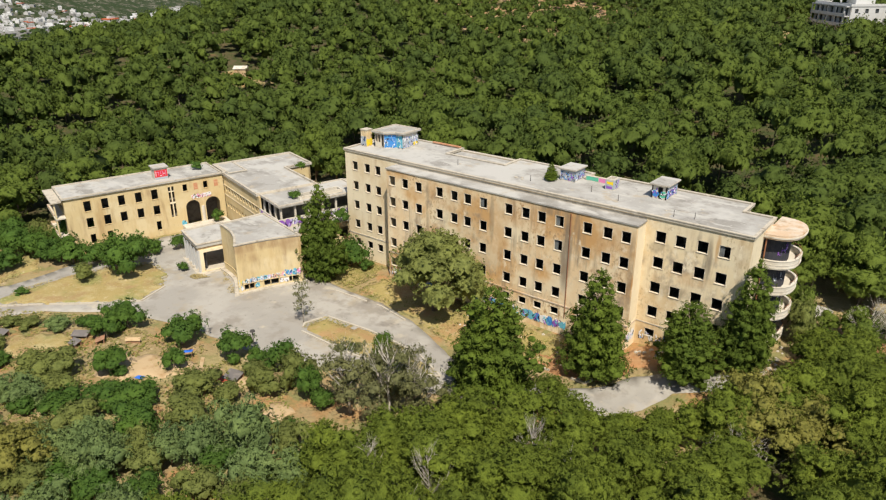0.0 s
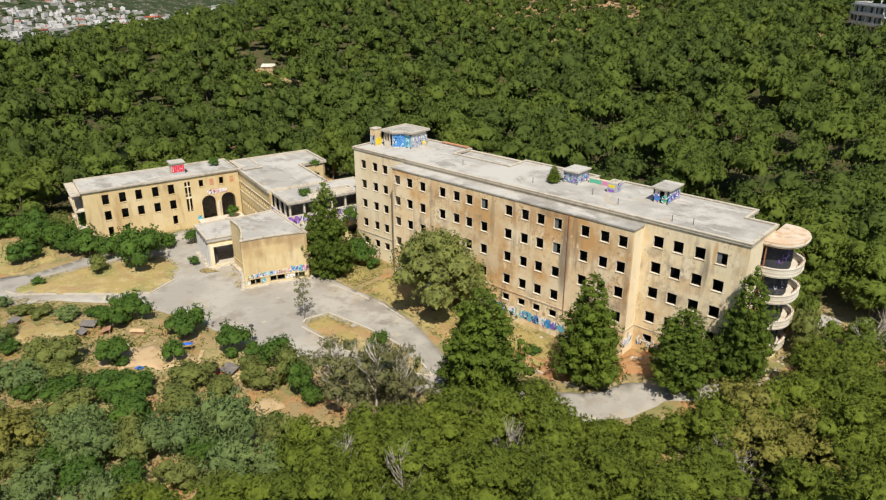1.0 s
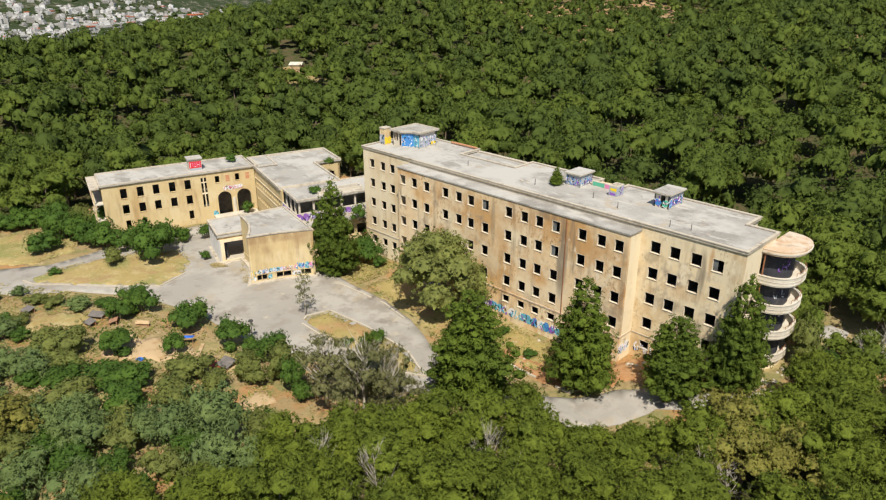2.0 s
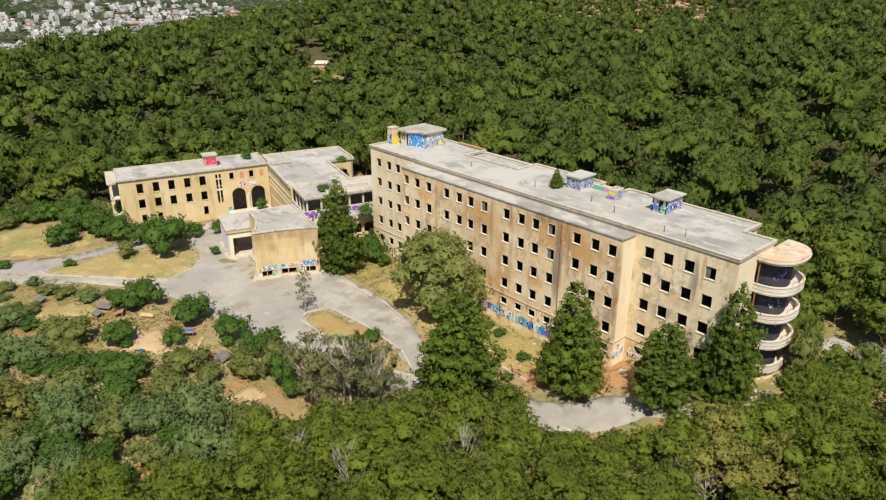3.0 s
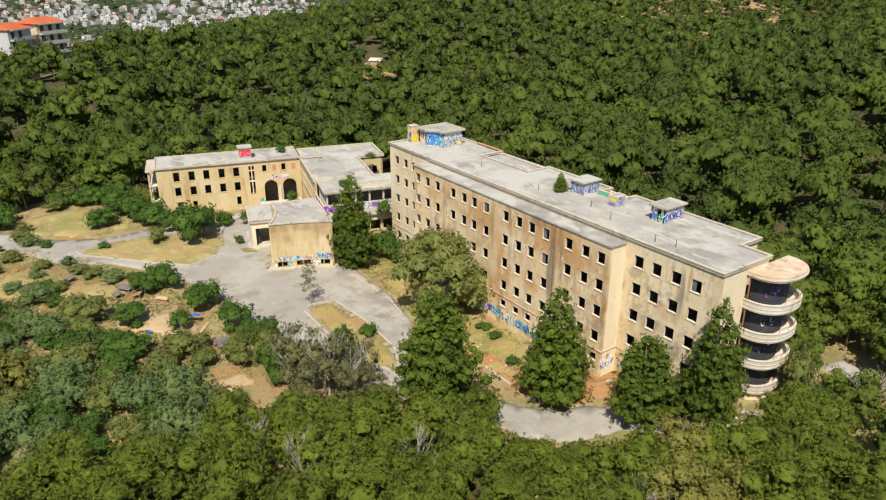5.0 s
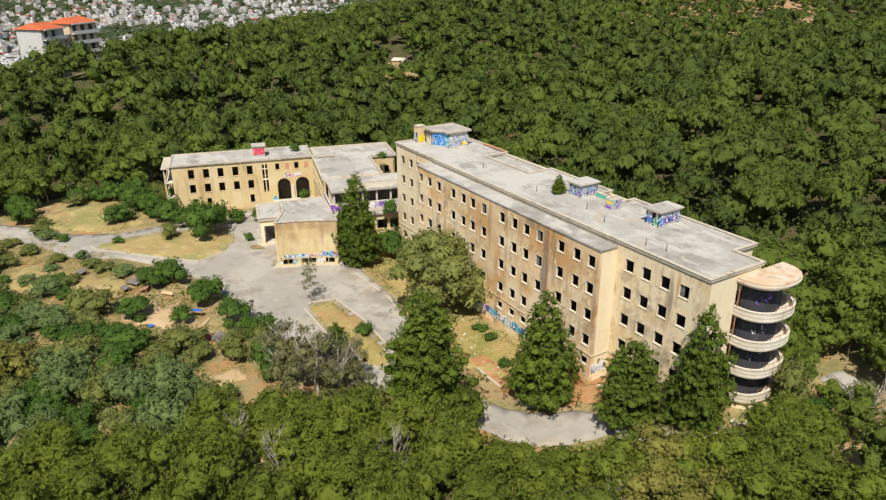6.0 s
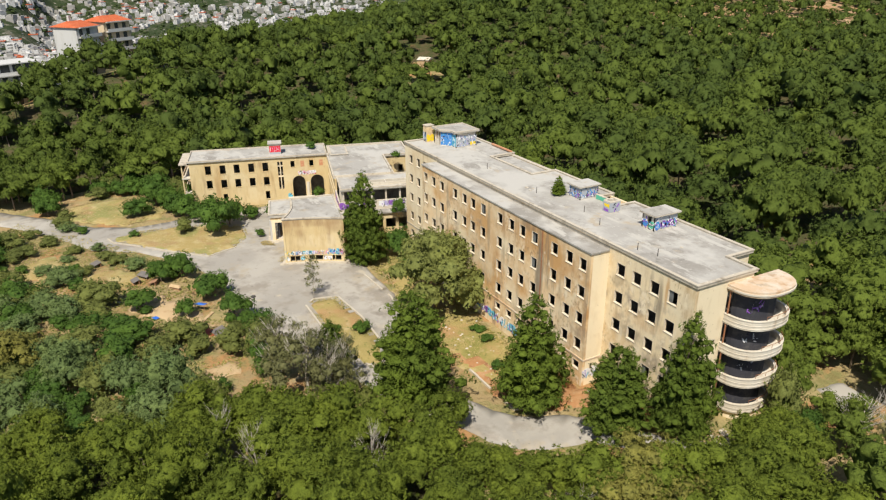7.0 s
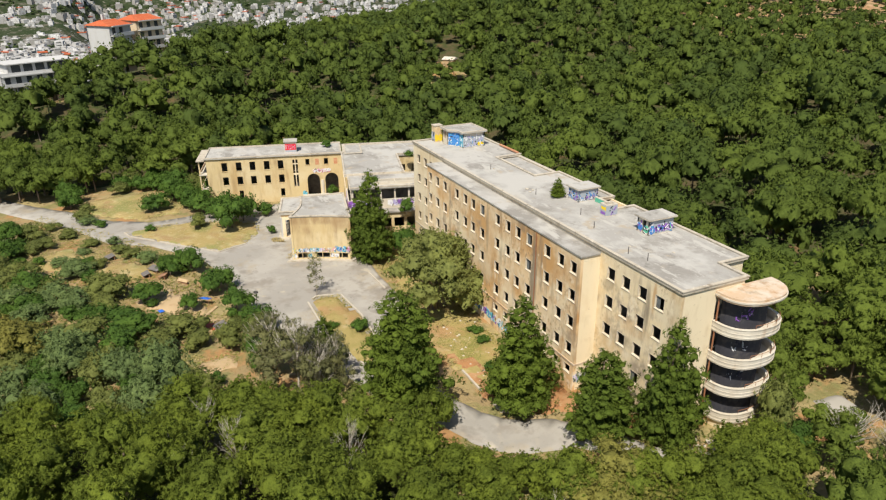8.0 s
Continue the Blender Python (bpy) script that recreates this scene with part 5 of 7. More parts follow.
def puffs(subs, seed, shell, per, length, width, flat=0.7, rough=0.2, freq=4.0, droop=0.0, splay=0.5, relief=0.7, stray=0.2, cut=-0.3, reach=0.25, core=0.84, tuft_r=0.28, blades=6, whole=0.55, hull=0.8, loose=0.75):
    """Crown of rounded, lumpy branch masses under a coat of small blades. subs: rows of x, y, z, r."""
    rng = np.random.default_rng(seed)
    iv, fi = shell
    keep = iv[fi].mean(axis=1)[:, 2] > cut
    fi = fi[keep]
    cl = np.array([row[:4] for row in subs])
    mid = np.array([cl[:, 0].mean(), cl[:, 1].mean(), cl[:, 2].min()])
    top = np.linalg.norm(cl[:, :3] - mid, axis=1).max() + 1e-6
    squash = np.array([1, 1, flat])
    vs, fs, ns, n = [], [], [], 0
    for row in subs:
        c, r = np.array(row[:3]), row[3]
        out = (c - mid) / top
        waves = np.concatenate([rng.normal(size=(5, 3)) * freq, rng.normal(size=(6, 3)) * freq * 2.4]) * max(0.6, r / 1.4)
        phase = rng.uniform(0, 6.28, 11)
        amp = np.array([1.0] * 5 + [0.55] * 6)

        def lumps(d):
            a = d @ waves.T + phase
            g = (np.cos(a) * amp) @ waves / (5 * freq)
            return 1 + np.clip(rough * (np.sin(a) * amp).sum(axis=1, keepdims=True) / 2.2, -0.3, 0.24), g

        def normals(d, g, k):
            g = g - d * (g * d).sum(axis=1, keepdims=True)
            w = d * np.array([1, 1, 1.15]) - g * k + out * whole
            return w / np.linalg.norm(w, axis=1, keepdims=True)

        h, g = lumps(iv)
        vs.append(iv * (r * core * hull * (0.75 + 0.25 * h)) * squash + c)
        fs.append(fi + n)
        ns.append(normals(iv, g, relief))
        n += len(iv)
        m = max(3, int(per * r * r))
        d = rng.normal(size=(m, 3))
        d[:, 2] += 0.45
        d /= np.linalg.norm(d, axis=1, keepdims=True)
        d = d[d[:, 2] > max(cut, -0.45)]
        h, g = lumps(d)
        w = normals(d, g, relief)
        tuft = c + d * (r * h * rng.uniform(core + 0.02, core + reach, (len(d), 1))) * squash
        size = tuft_r * rng.uniform(0.7, 1.35, (len(d), 1))
        tuft, w, size = np.repeat(tuft, blades, axis=0), np.repeat(w, blades, axis=0), np.repeat(size, blades, axis=0)
        m = len(w)
        q = w * 0.7 + rng.normal(size=(m, 3)) * loose
        q /= np.linalg.norm(q, axis=1, keepdims=True)
        tang = rng.normal(size=(m, 3))
        tang -= q * (tang * q).sum(axis=1, keepdims=True)
        tang /= np.linalg.norm(tang, axis=1, keepdims=True) + 1e-9
        dirn = tang + q * (splay * rng.uniform(-0.2, 0.9, (m, 1)))
        dirn[:, 2] += 0.15 - droop
        dirn /= np.linalg.norm(dirn, axis=1, keepdims=True)
        sidev = np.cross(dirn, q)
        sidev /= np.linalg.norm(sidev, axis=1, keepdims=True) + 1e-9
        ln = length * rng.uniform(0.6, 1.4, (m, 1))
        wd = width * rng.uniform(0.6, 1.4, (m, 1))
        root = tuft + q * size * rng.uniform(0.7, 1.1, (m, 1)) - dirn * ln * 0.45
        a, b, t = root - sidev * wd / 2, root + sidev * wd / 2, root + dirn * ln
        turned = (np.cross(b - a, t - a) * q).sum(axis=1) < 0
        a[turned], b[turned] = b[turned].copy(), a[turned].copy()
        w = w * 0.45 + q * 0.9 + rng.normal(size=(m, 3)) * stray + np.array([0, 0, 0.2])
        w /= np.linalg.norm(w, axis=1, keepdims=True)
        vs.append(np.stack([a, b, t], axis=1).reshape(-1, 3))
        fs.append(np.arange(m * 3).reshape(-1, 3) + n)
        ns.append(np.repeat(w, 3, axis=0))
        n += m * 3
    return np.concatenate(vs), np.concatenate(fs), np.concatenate(ns)


def crown_masses(rng, n, rad, h0, h1, r0, r1, lump=0.25, power=0.8, fill=0.25):
    """Centres and radii of the branch masses of one crown."""
    out = []
    ph = [rng.uniform(0, 6) for _ in range(3)]
    for i in range(n):
        a = i * 2.39996 + rng.uniform(-0.4, 0.4)
        t = (i + 0.4) / n
        rr = rad * math.sqrt(1 - t * t) * (1 + lump * math.sin(2 * a + ph[0]) * 0.6 + lump * math.sin(3 * a + ph[1]) * 0.5)
        if rng.random() < fill:
            rr *= rng.uniform(0.3, 0.8)
        out.append((math.cos(a) * rr, math.sin(a) * rr, h0 + (h1 - h0) * t ** power + rng.uniform(-0.5, 0.5), rng.uniform(r0, r1) * (1.1 - 0.25 * t)))
    return out


def cone_clumps(rng, h, rad, h0, tiers, r0, r1, power=0.72):
    """Tiers of branch clumps round a leader, for young pines."""
    out = []
    lobe = rng.uniform(0, 6)
    for k in range(tiers):
        t = k / (tiers - 1)
        z = h0 + (h - h0) * t
        R = rad * (1 - t) ** power * (0.62 + 0.38 * min(1, t * 5 + 0.2)) * rng.uniform(0.8, 1.1)
        m = max(1, int(2 + R * 2.6))
        ph = rng.uniform(0, 6)
        for i in range(m):
            a = ph + i * math.tau / m + rng.uniform(-0.25, 0.25)
            q = R * rng.uniform(0.6, 1.1) * (1 + 0.16 * math.sin(2 * a + lobe) + 0.1 * math.sin(3 * a - lobe + 4 * t))
            r = (r0 + (r1 - r0) * (1 - t)) * rng.uniform(0.8, 1.2)
            out.append((math.cos(a) * q, math.sin(a) * q, z + 0.14 * q + rng.uniform(-0.5, 0.5), r))
            if q > 2:
                out.append((math.cos(a) * q * 0.55, math.sin(a) * q * 0.55, z, r * 1.05))
    out.append((0, 0, h - 0.2, r0 * 0.8))
    return out


def trunk_mesh(rng, h, r, limbs, mat, spread=2.0, seg=6):
    b = MB()
    lean = [(rng.uniform(-0.06, 0.06) * h * k / 4, rng.uniform(-0.06, 0.06) * h * k / 4, h * k / 4 - (0.35 if k == 0 else 0)) for k in range(5)]
    b.tube(lean, [r * (1.15 - 0.24 * k) for k in range(5)], seg)
    for i in range(limbs):
        a, t = i * 2.4 + rng.uniform(-0.3, 0.3), rng.uniform(0.25, 0.9)
        k = min(3, int(t * 4))
        p = Vector(lean[k]).lerp(Vector(lean[k + 1]), t * 4 - k)
        L = spread * rng.uniform(0.6, 1.1) * (1.15 - t * 0.6)
        line, up = [p.copy()], rng.uniform(0.1, 0.5) + (0.7 if mat == "deadwood" else 0)
        for j in range(4):
            a += rng.uniform(-0.5, 0.5)
            up += rng.uniform(-0.15, 0.4)
            p = p + Vector((math.cos(a), math.sin(a), up)).normalized() * (L / 4)
            line.append(p.copy())
        b.tube(line, [r * 0.42, r * 0.34, r * 0.25, r * 0.16, r * 0.06], 4)
        for k in range(5 if mat == "deadwood" else 1):
            q, c = line[(2, 3, 1, 3, 2)[k]].copy(), a + rng.choice((-1, 1)) * rng.uniform(0.5, 1.2)
            twig, climb = [q.copy()], up + rng.uniform(-0.6, 0.4)
            for j in range(3):
                q = q + Vector((math.cos(c), math.sin(c), climb)).normalized() * (L * rng.uniform(0.12, 0.2))
                c += rng.uniform(-0.5, 0.5)
                twig.append(q.copy())
            b.tube(twig, [r * 0.2, r * 0.14, r * 0.09, r * 0.03], 3)
    return b.mesh("trunk", M[mat], True)


KINDS = {}


def leaf_mesh(name, fol, mat):
    return big_mesh(name, fol[0], fol[1], mat, fol[2])


def tree_kind(key, name, label, clumps, per, length, width, leaf, th, tr, limbs, seed, bark="bark", spread=2.0, category="tree", **kw):
    rng = random.Random(seed)
    fol = foliage(clumps, per, length, width, seed, **kw) if "shell" not in kw else puffs(clumps, seed, kw.pop("shell"), per, length, width, **kw)
    KINDS[key] = (name, label, category, leaf_mesh("crown", fol, M[leaf]), trunk_mesh(rng, th, tr, limbs, bark, spread))


COUNT = [0]


def plant(key, x, y, sx=1.0, sz=1.0, turn=None, label=None, group="", dz=0.0, z=None):
    """Sets one tree or shrub of a kind on the ground."""
    name, lb, cat, crown, trunk = KINDS[key]
    COUNT[0] += 1
    rz = (COUNT[0] * 137.5) % 360 if turn is None else turn
    t = thing(name, label or lb, cat, group, m=pose(x, y, (height(x, y) if z is None else z) + dz, 0, 0, rz) @ Matrix.Diagonal((sx, sx, sz, 1)))
    part("trunk", trunk, "bark", t)
    part("crown", crown, "pine", t)
    return t


def rg(s):
    return random.Random(s)


# conical pines, 14 m tall, 4.8 m radius
for i in range(3):
    tree_kind("pine%d" % i, "pine_tree", "dense green conical pine with tiered branches", cone_clumps(rg(i + 1), 14, 4.5, 0.8, 19, 0.75, 1.45, (0.5, 0.6, 0.72)[i]), 9.5, 0.46, 0.12, "pine", 12.5, 0.24, 10, i + 11, shell=ICO0, rough=0.3, flat=0.7, blades=8, core=0.62, reach=0.36, tuft_r=0.28, splay=0.9, whole=0.7, stray=0.15)
# spreading pines, 10 m tall, 4.5 m radius
for i in range(4):
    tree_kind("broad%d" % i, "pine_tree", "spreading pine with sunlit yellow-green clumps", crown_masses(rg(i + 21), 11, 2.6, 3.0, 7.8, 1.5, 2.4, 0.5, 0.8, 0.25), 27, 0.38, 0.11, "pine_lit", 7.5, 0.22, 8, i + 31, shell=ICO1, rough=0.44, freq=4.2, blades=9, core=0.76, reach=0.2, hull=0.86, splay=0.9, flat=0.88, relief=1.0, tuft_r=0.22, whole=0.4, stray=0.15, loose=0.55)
for i in range(3):
    tree_kind("wood%d" % i, "pine_tree", "dark green rounded forest pine", crown_masses(rg(i + 41), 8, 2.4, 3.2, 7.6, 1.8, 2.7, 0.5, 0.8, 0.2), 11, 0.46, 0.17, "forest", 7.5, 0.2, 6, i + 51, shell=ICO1, rough=0.40, freq=3.4, blades=6, core=0.78, reach=0.2, hull=0.86, splay=0.8, flat=0.85, relief=0.9, tuft_r=0.28, whole=0.5, stray=0.15, loose=0.5)
for i in range(3):
    tree_kind("shrub%d" % i, "shrub", "rounded dark green shrub", crown_masses(rg(i + 61), 9, 1.5, 0.9, 3.0, 1.0, 1.6, 0.45, 0.8, 0.15), 34, 0.25, 0.13, "bush", 2.6, 0.1, 6, i + 71, spread=1.6, category="shrub", shell=ICO1, rough=0.42, freq=4.0, core=0.78, reach=0.18, hull=0.86, tuft_r=0.18, blades=6, flat=0.92, relief=0.9, whole=0.4, stray=0.15, loose=0.6)
for i in range(2):
    tree_kind("silver%d" % i, "shrub", "silvery green feathery shrub", crown_masses(rg(i + 81), 10, 1.5, 0.9, 3.0, 0.9, 1.5, 0.5, 0.8, 0.15), 32, 0.40, 0.10, "bluegreen", 2.6, 0.1, 6, i + 91, spread=1.6, category="shrub", shell=ICO1, rough=0.46, freq=4.4, core=0.74, reach=0.22, hull=0.84, tuft_r=0.2, blades=7, flat=0.92, droop=0.25, relief=0.9, whole=0.4, stray=0.15, loose=0.6)
for i in range(2):
    tree_kind("oliveb%d" % i, "shrub", "olive green bushy shrub", crown_masses(rg(i + 101), 9, 1.5, 0.9, 3.0, 1.0, 1.6, 0.45, 0.8, 0.15), 34, 0.25, 0.12, "olive", 2.6, 0.1, 6, i + 111, spread=1.6, category="shrub", shell=ICO1, rough=0.44, freq=4.2, core=0.76, reach=0.2, hull=0.86, tuft_r=0.18, blades=6, flat=0.92, relief=0.9, whole=0.4, stray=0.15, loose=0.6)
tree_kind("ash", "broadleaf_tree", "large round olive-green broadleaf tree", crown_masses(rg(121), 24, 4.8, 3.0, 11.2, 1.9, 2.9, 0.15, 0.75), 30, 0.32, 0.15, "ashleaf", 10.5, 0.4, 12, 123, spread=4.5, shell=ICO1, rough=0.40, freq=3.6, flat=0.9, blades=7, core=0.8, reach=0.16, hull=0.88, splay=0.8, relief=0.9, whole=0.4, stray=0.15, loose=0.6, tuft_r=0.22)
tree_kind("dry", "broadleaf_tree", "half-dead grey tree with bleached bare branches", crown_masses(rg(131), 18, 3.7, 1.6, 6.8, 0.9, 1.7, 0.4), 30, 0.30, 0.10, "greyleaf", 7.5, 0.17, 16, 132, "deadwood", 4.4, shell=ICO1, rough=0.46, freq=4.2, reach=0.28, core=0.68, hull=0.7, blades=7, relief=0.9, whole=0.4, stray=0.15, loose=0.6, tuft_r=0.22)
tree_kind("brown", "broadleaf_tree", "yellow-brown broadleaf tree in the front wood", crown_masses(rg(141), 14, 3.2, 2.4, 7.4, 1.4, 2.3, 0.35), 26, 0.34, 0.13, "browny", 7.0, 0.22, 9, 142, spread=3.0, shell=ICO1, rough=0.44, freq=4.0, core=0.76, reach=0.2, hull=0.86, blades=8, relief=0.9, whole=0.4, stray=0.15, loose=0.6, tuft_r=0.22)
tree_kind("sapling", "sapling", "slender sparse young eucalyptus", [(rg(i).uniform(-1.0, 1.0), rg(i + 50).uniform(-1.0, 1.0), 2.0 + 5.2 * i / 30, 0.5) for i in range(30)], 130, 0.32, 0.12, "greyleaf", 7.0, 0.07, 12, 151, "deadwood", 1.2, core=0.0)
tree_kind("bare", "dead_tree", "bare dead tree with bleached branches", [(0.3, 0.2, 5.2, 0.3)], 30, 0.2, 0.05, "greyleaf", 7.0, 0.11, 22, 161, "deadwood", 4.2, core=0.0)

# trees by the long facade and the forecourt
plant("ash", -42.6, -8.2, 1.16, 1.04, 20)
plant("pine0", -21.9, -22.0, 1.16, 1.06, 0, "tall dense pine beside the drive")
plant("pine1", -25.4, -20.6, 0.8, 0.8, 50, "pine in the shade of a taller one")
plant("pine1", -14.6, -9.6, 1.02, 1.0, 80, "conical pine on needle litter before the facade")
plant("pine2", 1.5, -1.2, 0.80, 1.06, 30, "tall pine against the end of the hospital block")
plant("pine0", -4.2, -5.4, 0.92, 0.72, 110, "broad young pine on needle litter")
plant("pine2", -65.4, -10.4, 0.98, 1.16, 200, "tall dark pine beside the auditorium")
plant("shrub1", -65.0, -4.0, 1.35, 1.45, 0, "dark round tree in the corner of the wings")
plant("shrub0", -61.8, -3.4, 0.6, 0.5)
plant("sapling", -55.6, -23.6, 1.0, 1.03, 0)
plant("oliveb0", 5.0, 10.2, 1.05, 1.85, 0, "olive-green tree at the foot of the bow balconies")
plant("wood1", 1.4, 15.2, 0.62, 0.86, 40, "slender dull green pine close behind the bow")
plant("wood0", 4.7, 13.0, 0.5, 0.8, 100, "dull green pine close beside the bow")
plant("shrub2", 7.4, 12.6, 0.7, 0.5)
plant("wood1", 11.0, 14.6, 0.56, 0.62, 160, "young green pine beside the dusty path")
plant("shrub0", 8.6, 9.6, 0.9, 0.85, 30)
plant("wood2", 0.6, 21.6, 0.62, 0.66, 310, "green pine across the dusty path")
plant("wood0", 3.2, 25.6, 0.66, 0.7, 120, "green pine across the dusty path")
plant("wood2", 7.8, 14.4, 0.46, 0.42, 45, "young green pine beside the dusty path")
plant("wood0", 9.6, 25.0, 0.75, 0.8, 250, "green pine behind the dusty path")
plant("wood2", 12.4, 11.2, 0.62, 0.62, 10, "green pine at the edge of the dry clearing")
plant("wood0", 11.8, 22.6, 0.8, 0.86, 70, "green pine beside the dusty path")
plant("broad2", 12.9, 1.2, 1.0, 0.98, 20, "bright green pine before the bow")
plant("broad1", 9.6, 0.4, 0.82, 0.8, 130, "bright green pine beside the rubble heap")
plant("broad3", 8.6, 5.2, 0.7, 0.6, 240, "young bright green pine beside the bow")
plant("shrub2", 0.2, -1.6, 0.6, 1.0)
plant("pine2", -34.6, -28.4, 0.62, 0.5)
plant("dry", -29.1, -33.5, 1.12, 1.25, 0)
plant("dry", -33.5, -35.5, 1.05, 1.18, 140)
plant("dry", -29.2, -28.6, 0.62, 0.95, 60)
plant("dry", -26.0, -31.5, 0.7, 0.9, 220)
plant("bare", -28.2, -31.0, 1.0, 1.1, 30)
plant("bare", -31.0, -33.0, 0.9, 1.2, 190)
plant("bare", 12.7, 12.7, 1.0, 0.95, 60)
plant("bare", 14.6, 15.9, 1.0, 1.0, 10)
plant("bare", 6.2, -19.2, 0.9, 0.75, 100, "dead twiggy tree in a dark gap of the wood")
plant("bare", 8.4, -17.2, 0.8, 0.6, 200, "dead twiggy tree in a dark gap of the wood")
plant("broad0", -14.4, -21.4, 0.62, 0.62, 70, "young bright pine beside the drive")
plant("brown", 6.5, -11.5, 1.05, 1.05, 0)
plant("broad0", 10.2, -6.8, 0.95, 0.85, 90, "bright green pine beside a browning tree")
plant("brown", 8.4, -13.6, 1.0, 0.95, 200)
plant("brown", 12.4, -11.6, 1.0, 1.0, 300)
for px, py in ((-133.5, -78.5), (-131.5, -74.5), (-129.8, -70.5), (-127, -66.5), (-128.6, -63.0), (-137.8, -76), (-135.5, -70.5), (-132.3, -65.6), (-131.2, -60.0), (-129.5, -55.0)):
    plant("wood%d" % (int(-px * 2) % 3), px, py, 0.95, 0.9 + 0.02 * (int(-py) % 9), group="woods round the buildings")
for px, py in ((-20.5, -46), (-14.5, -43.5), (-13, -49), (-9.5, -33), (-4, -35)):
    plant("bare", px, py, 0.7, 0.98 + 0.03 * (int(-py) % 5), group="front wood")
for px, py, sx, sz in ((14.6, 27.5, 0.9, 1.0), (-4.5, 19.0, 0.8, 0.9), (2.0, 27.5, 0.95, 1.15), (8.0, 27.0, 1.0, 1.2), (-1.5, 33.0, 1.0, 1.25)):
    plant("wood%d" % (int(px * 7) % 3), px, py, sx, sz, group="woods round the buildings")
plant("broad3", -5.0, -20.6, 0.6, 0.42, 15, group="front wood")
plant("broad1", -1.6, -18.0, 0.66, 0.5, 95, group="front wood")
plant("broad2", 1.6, -14.9, 0.66, 0.56, 200, group="front wood")
plant("shrub0", -2.0, -19.4, 0.65, 0.45)
plant("broad1", -1.0, -21.8, 0.75, 0.55, 30, group="front wood")
plant("broad2", -5.2, -23.4, 0.7, 0.6, 80, group="front wood")
plant("brown", -52, -66, 0.9, 0.85, 10)
plant("brown", -58, -70, 0.9, 0.8, 120)
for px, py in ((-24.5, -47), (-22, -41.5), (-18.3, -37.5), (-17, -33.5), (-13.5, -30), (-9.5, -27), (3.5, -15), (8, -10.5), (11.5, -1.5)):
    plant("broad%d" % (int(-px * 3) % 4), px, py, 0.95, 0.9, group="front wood")
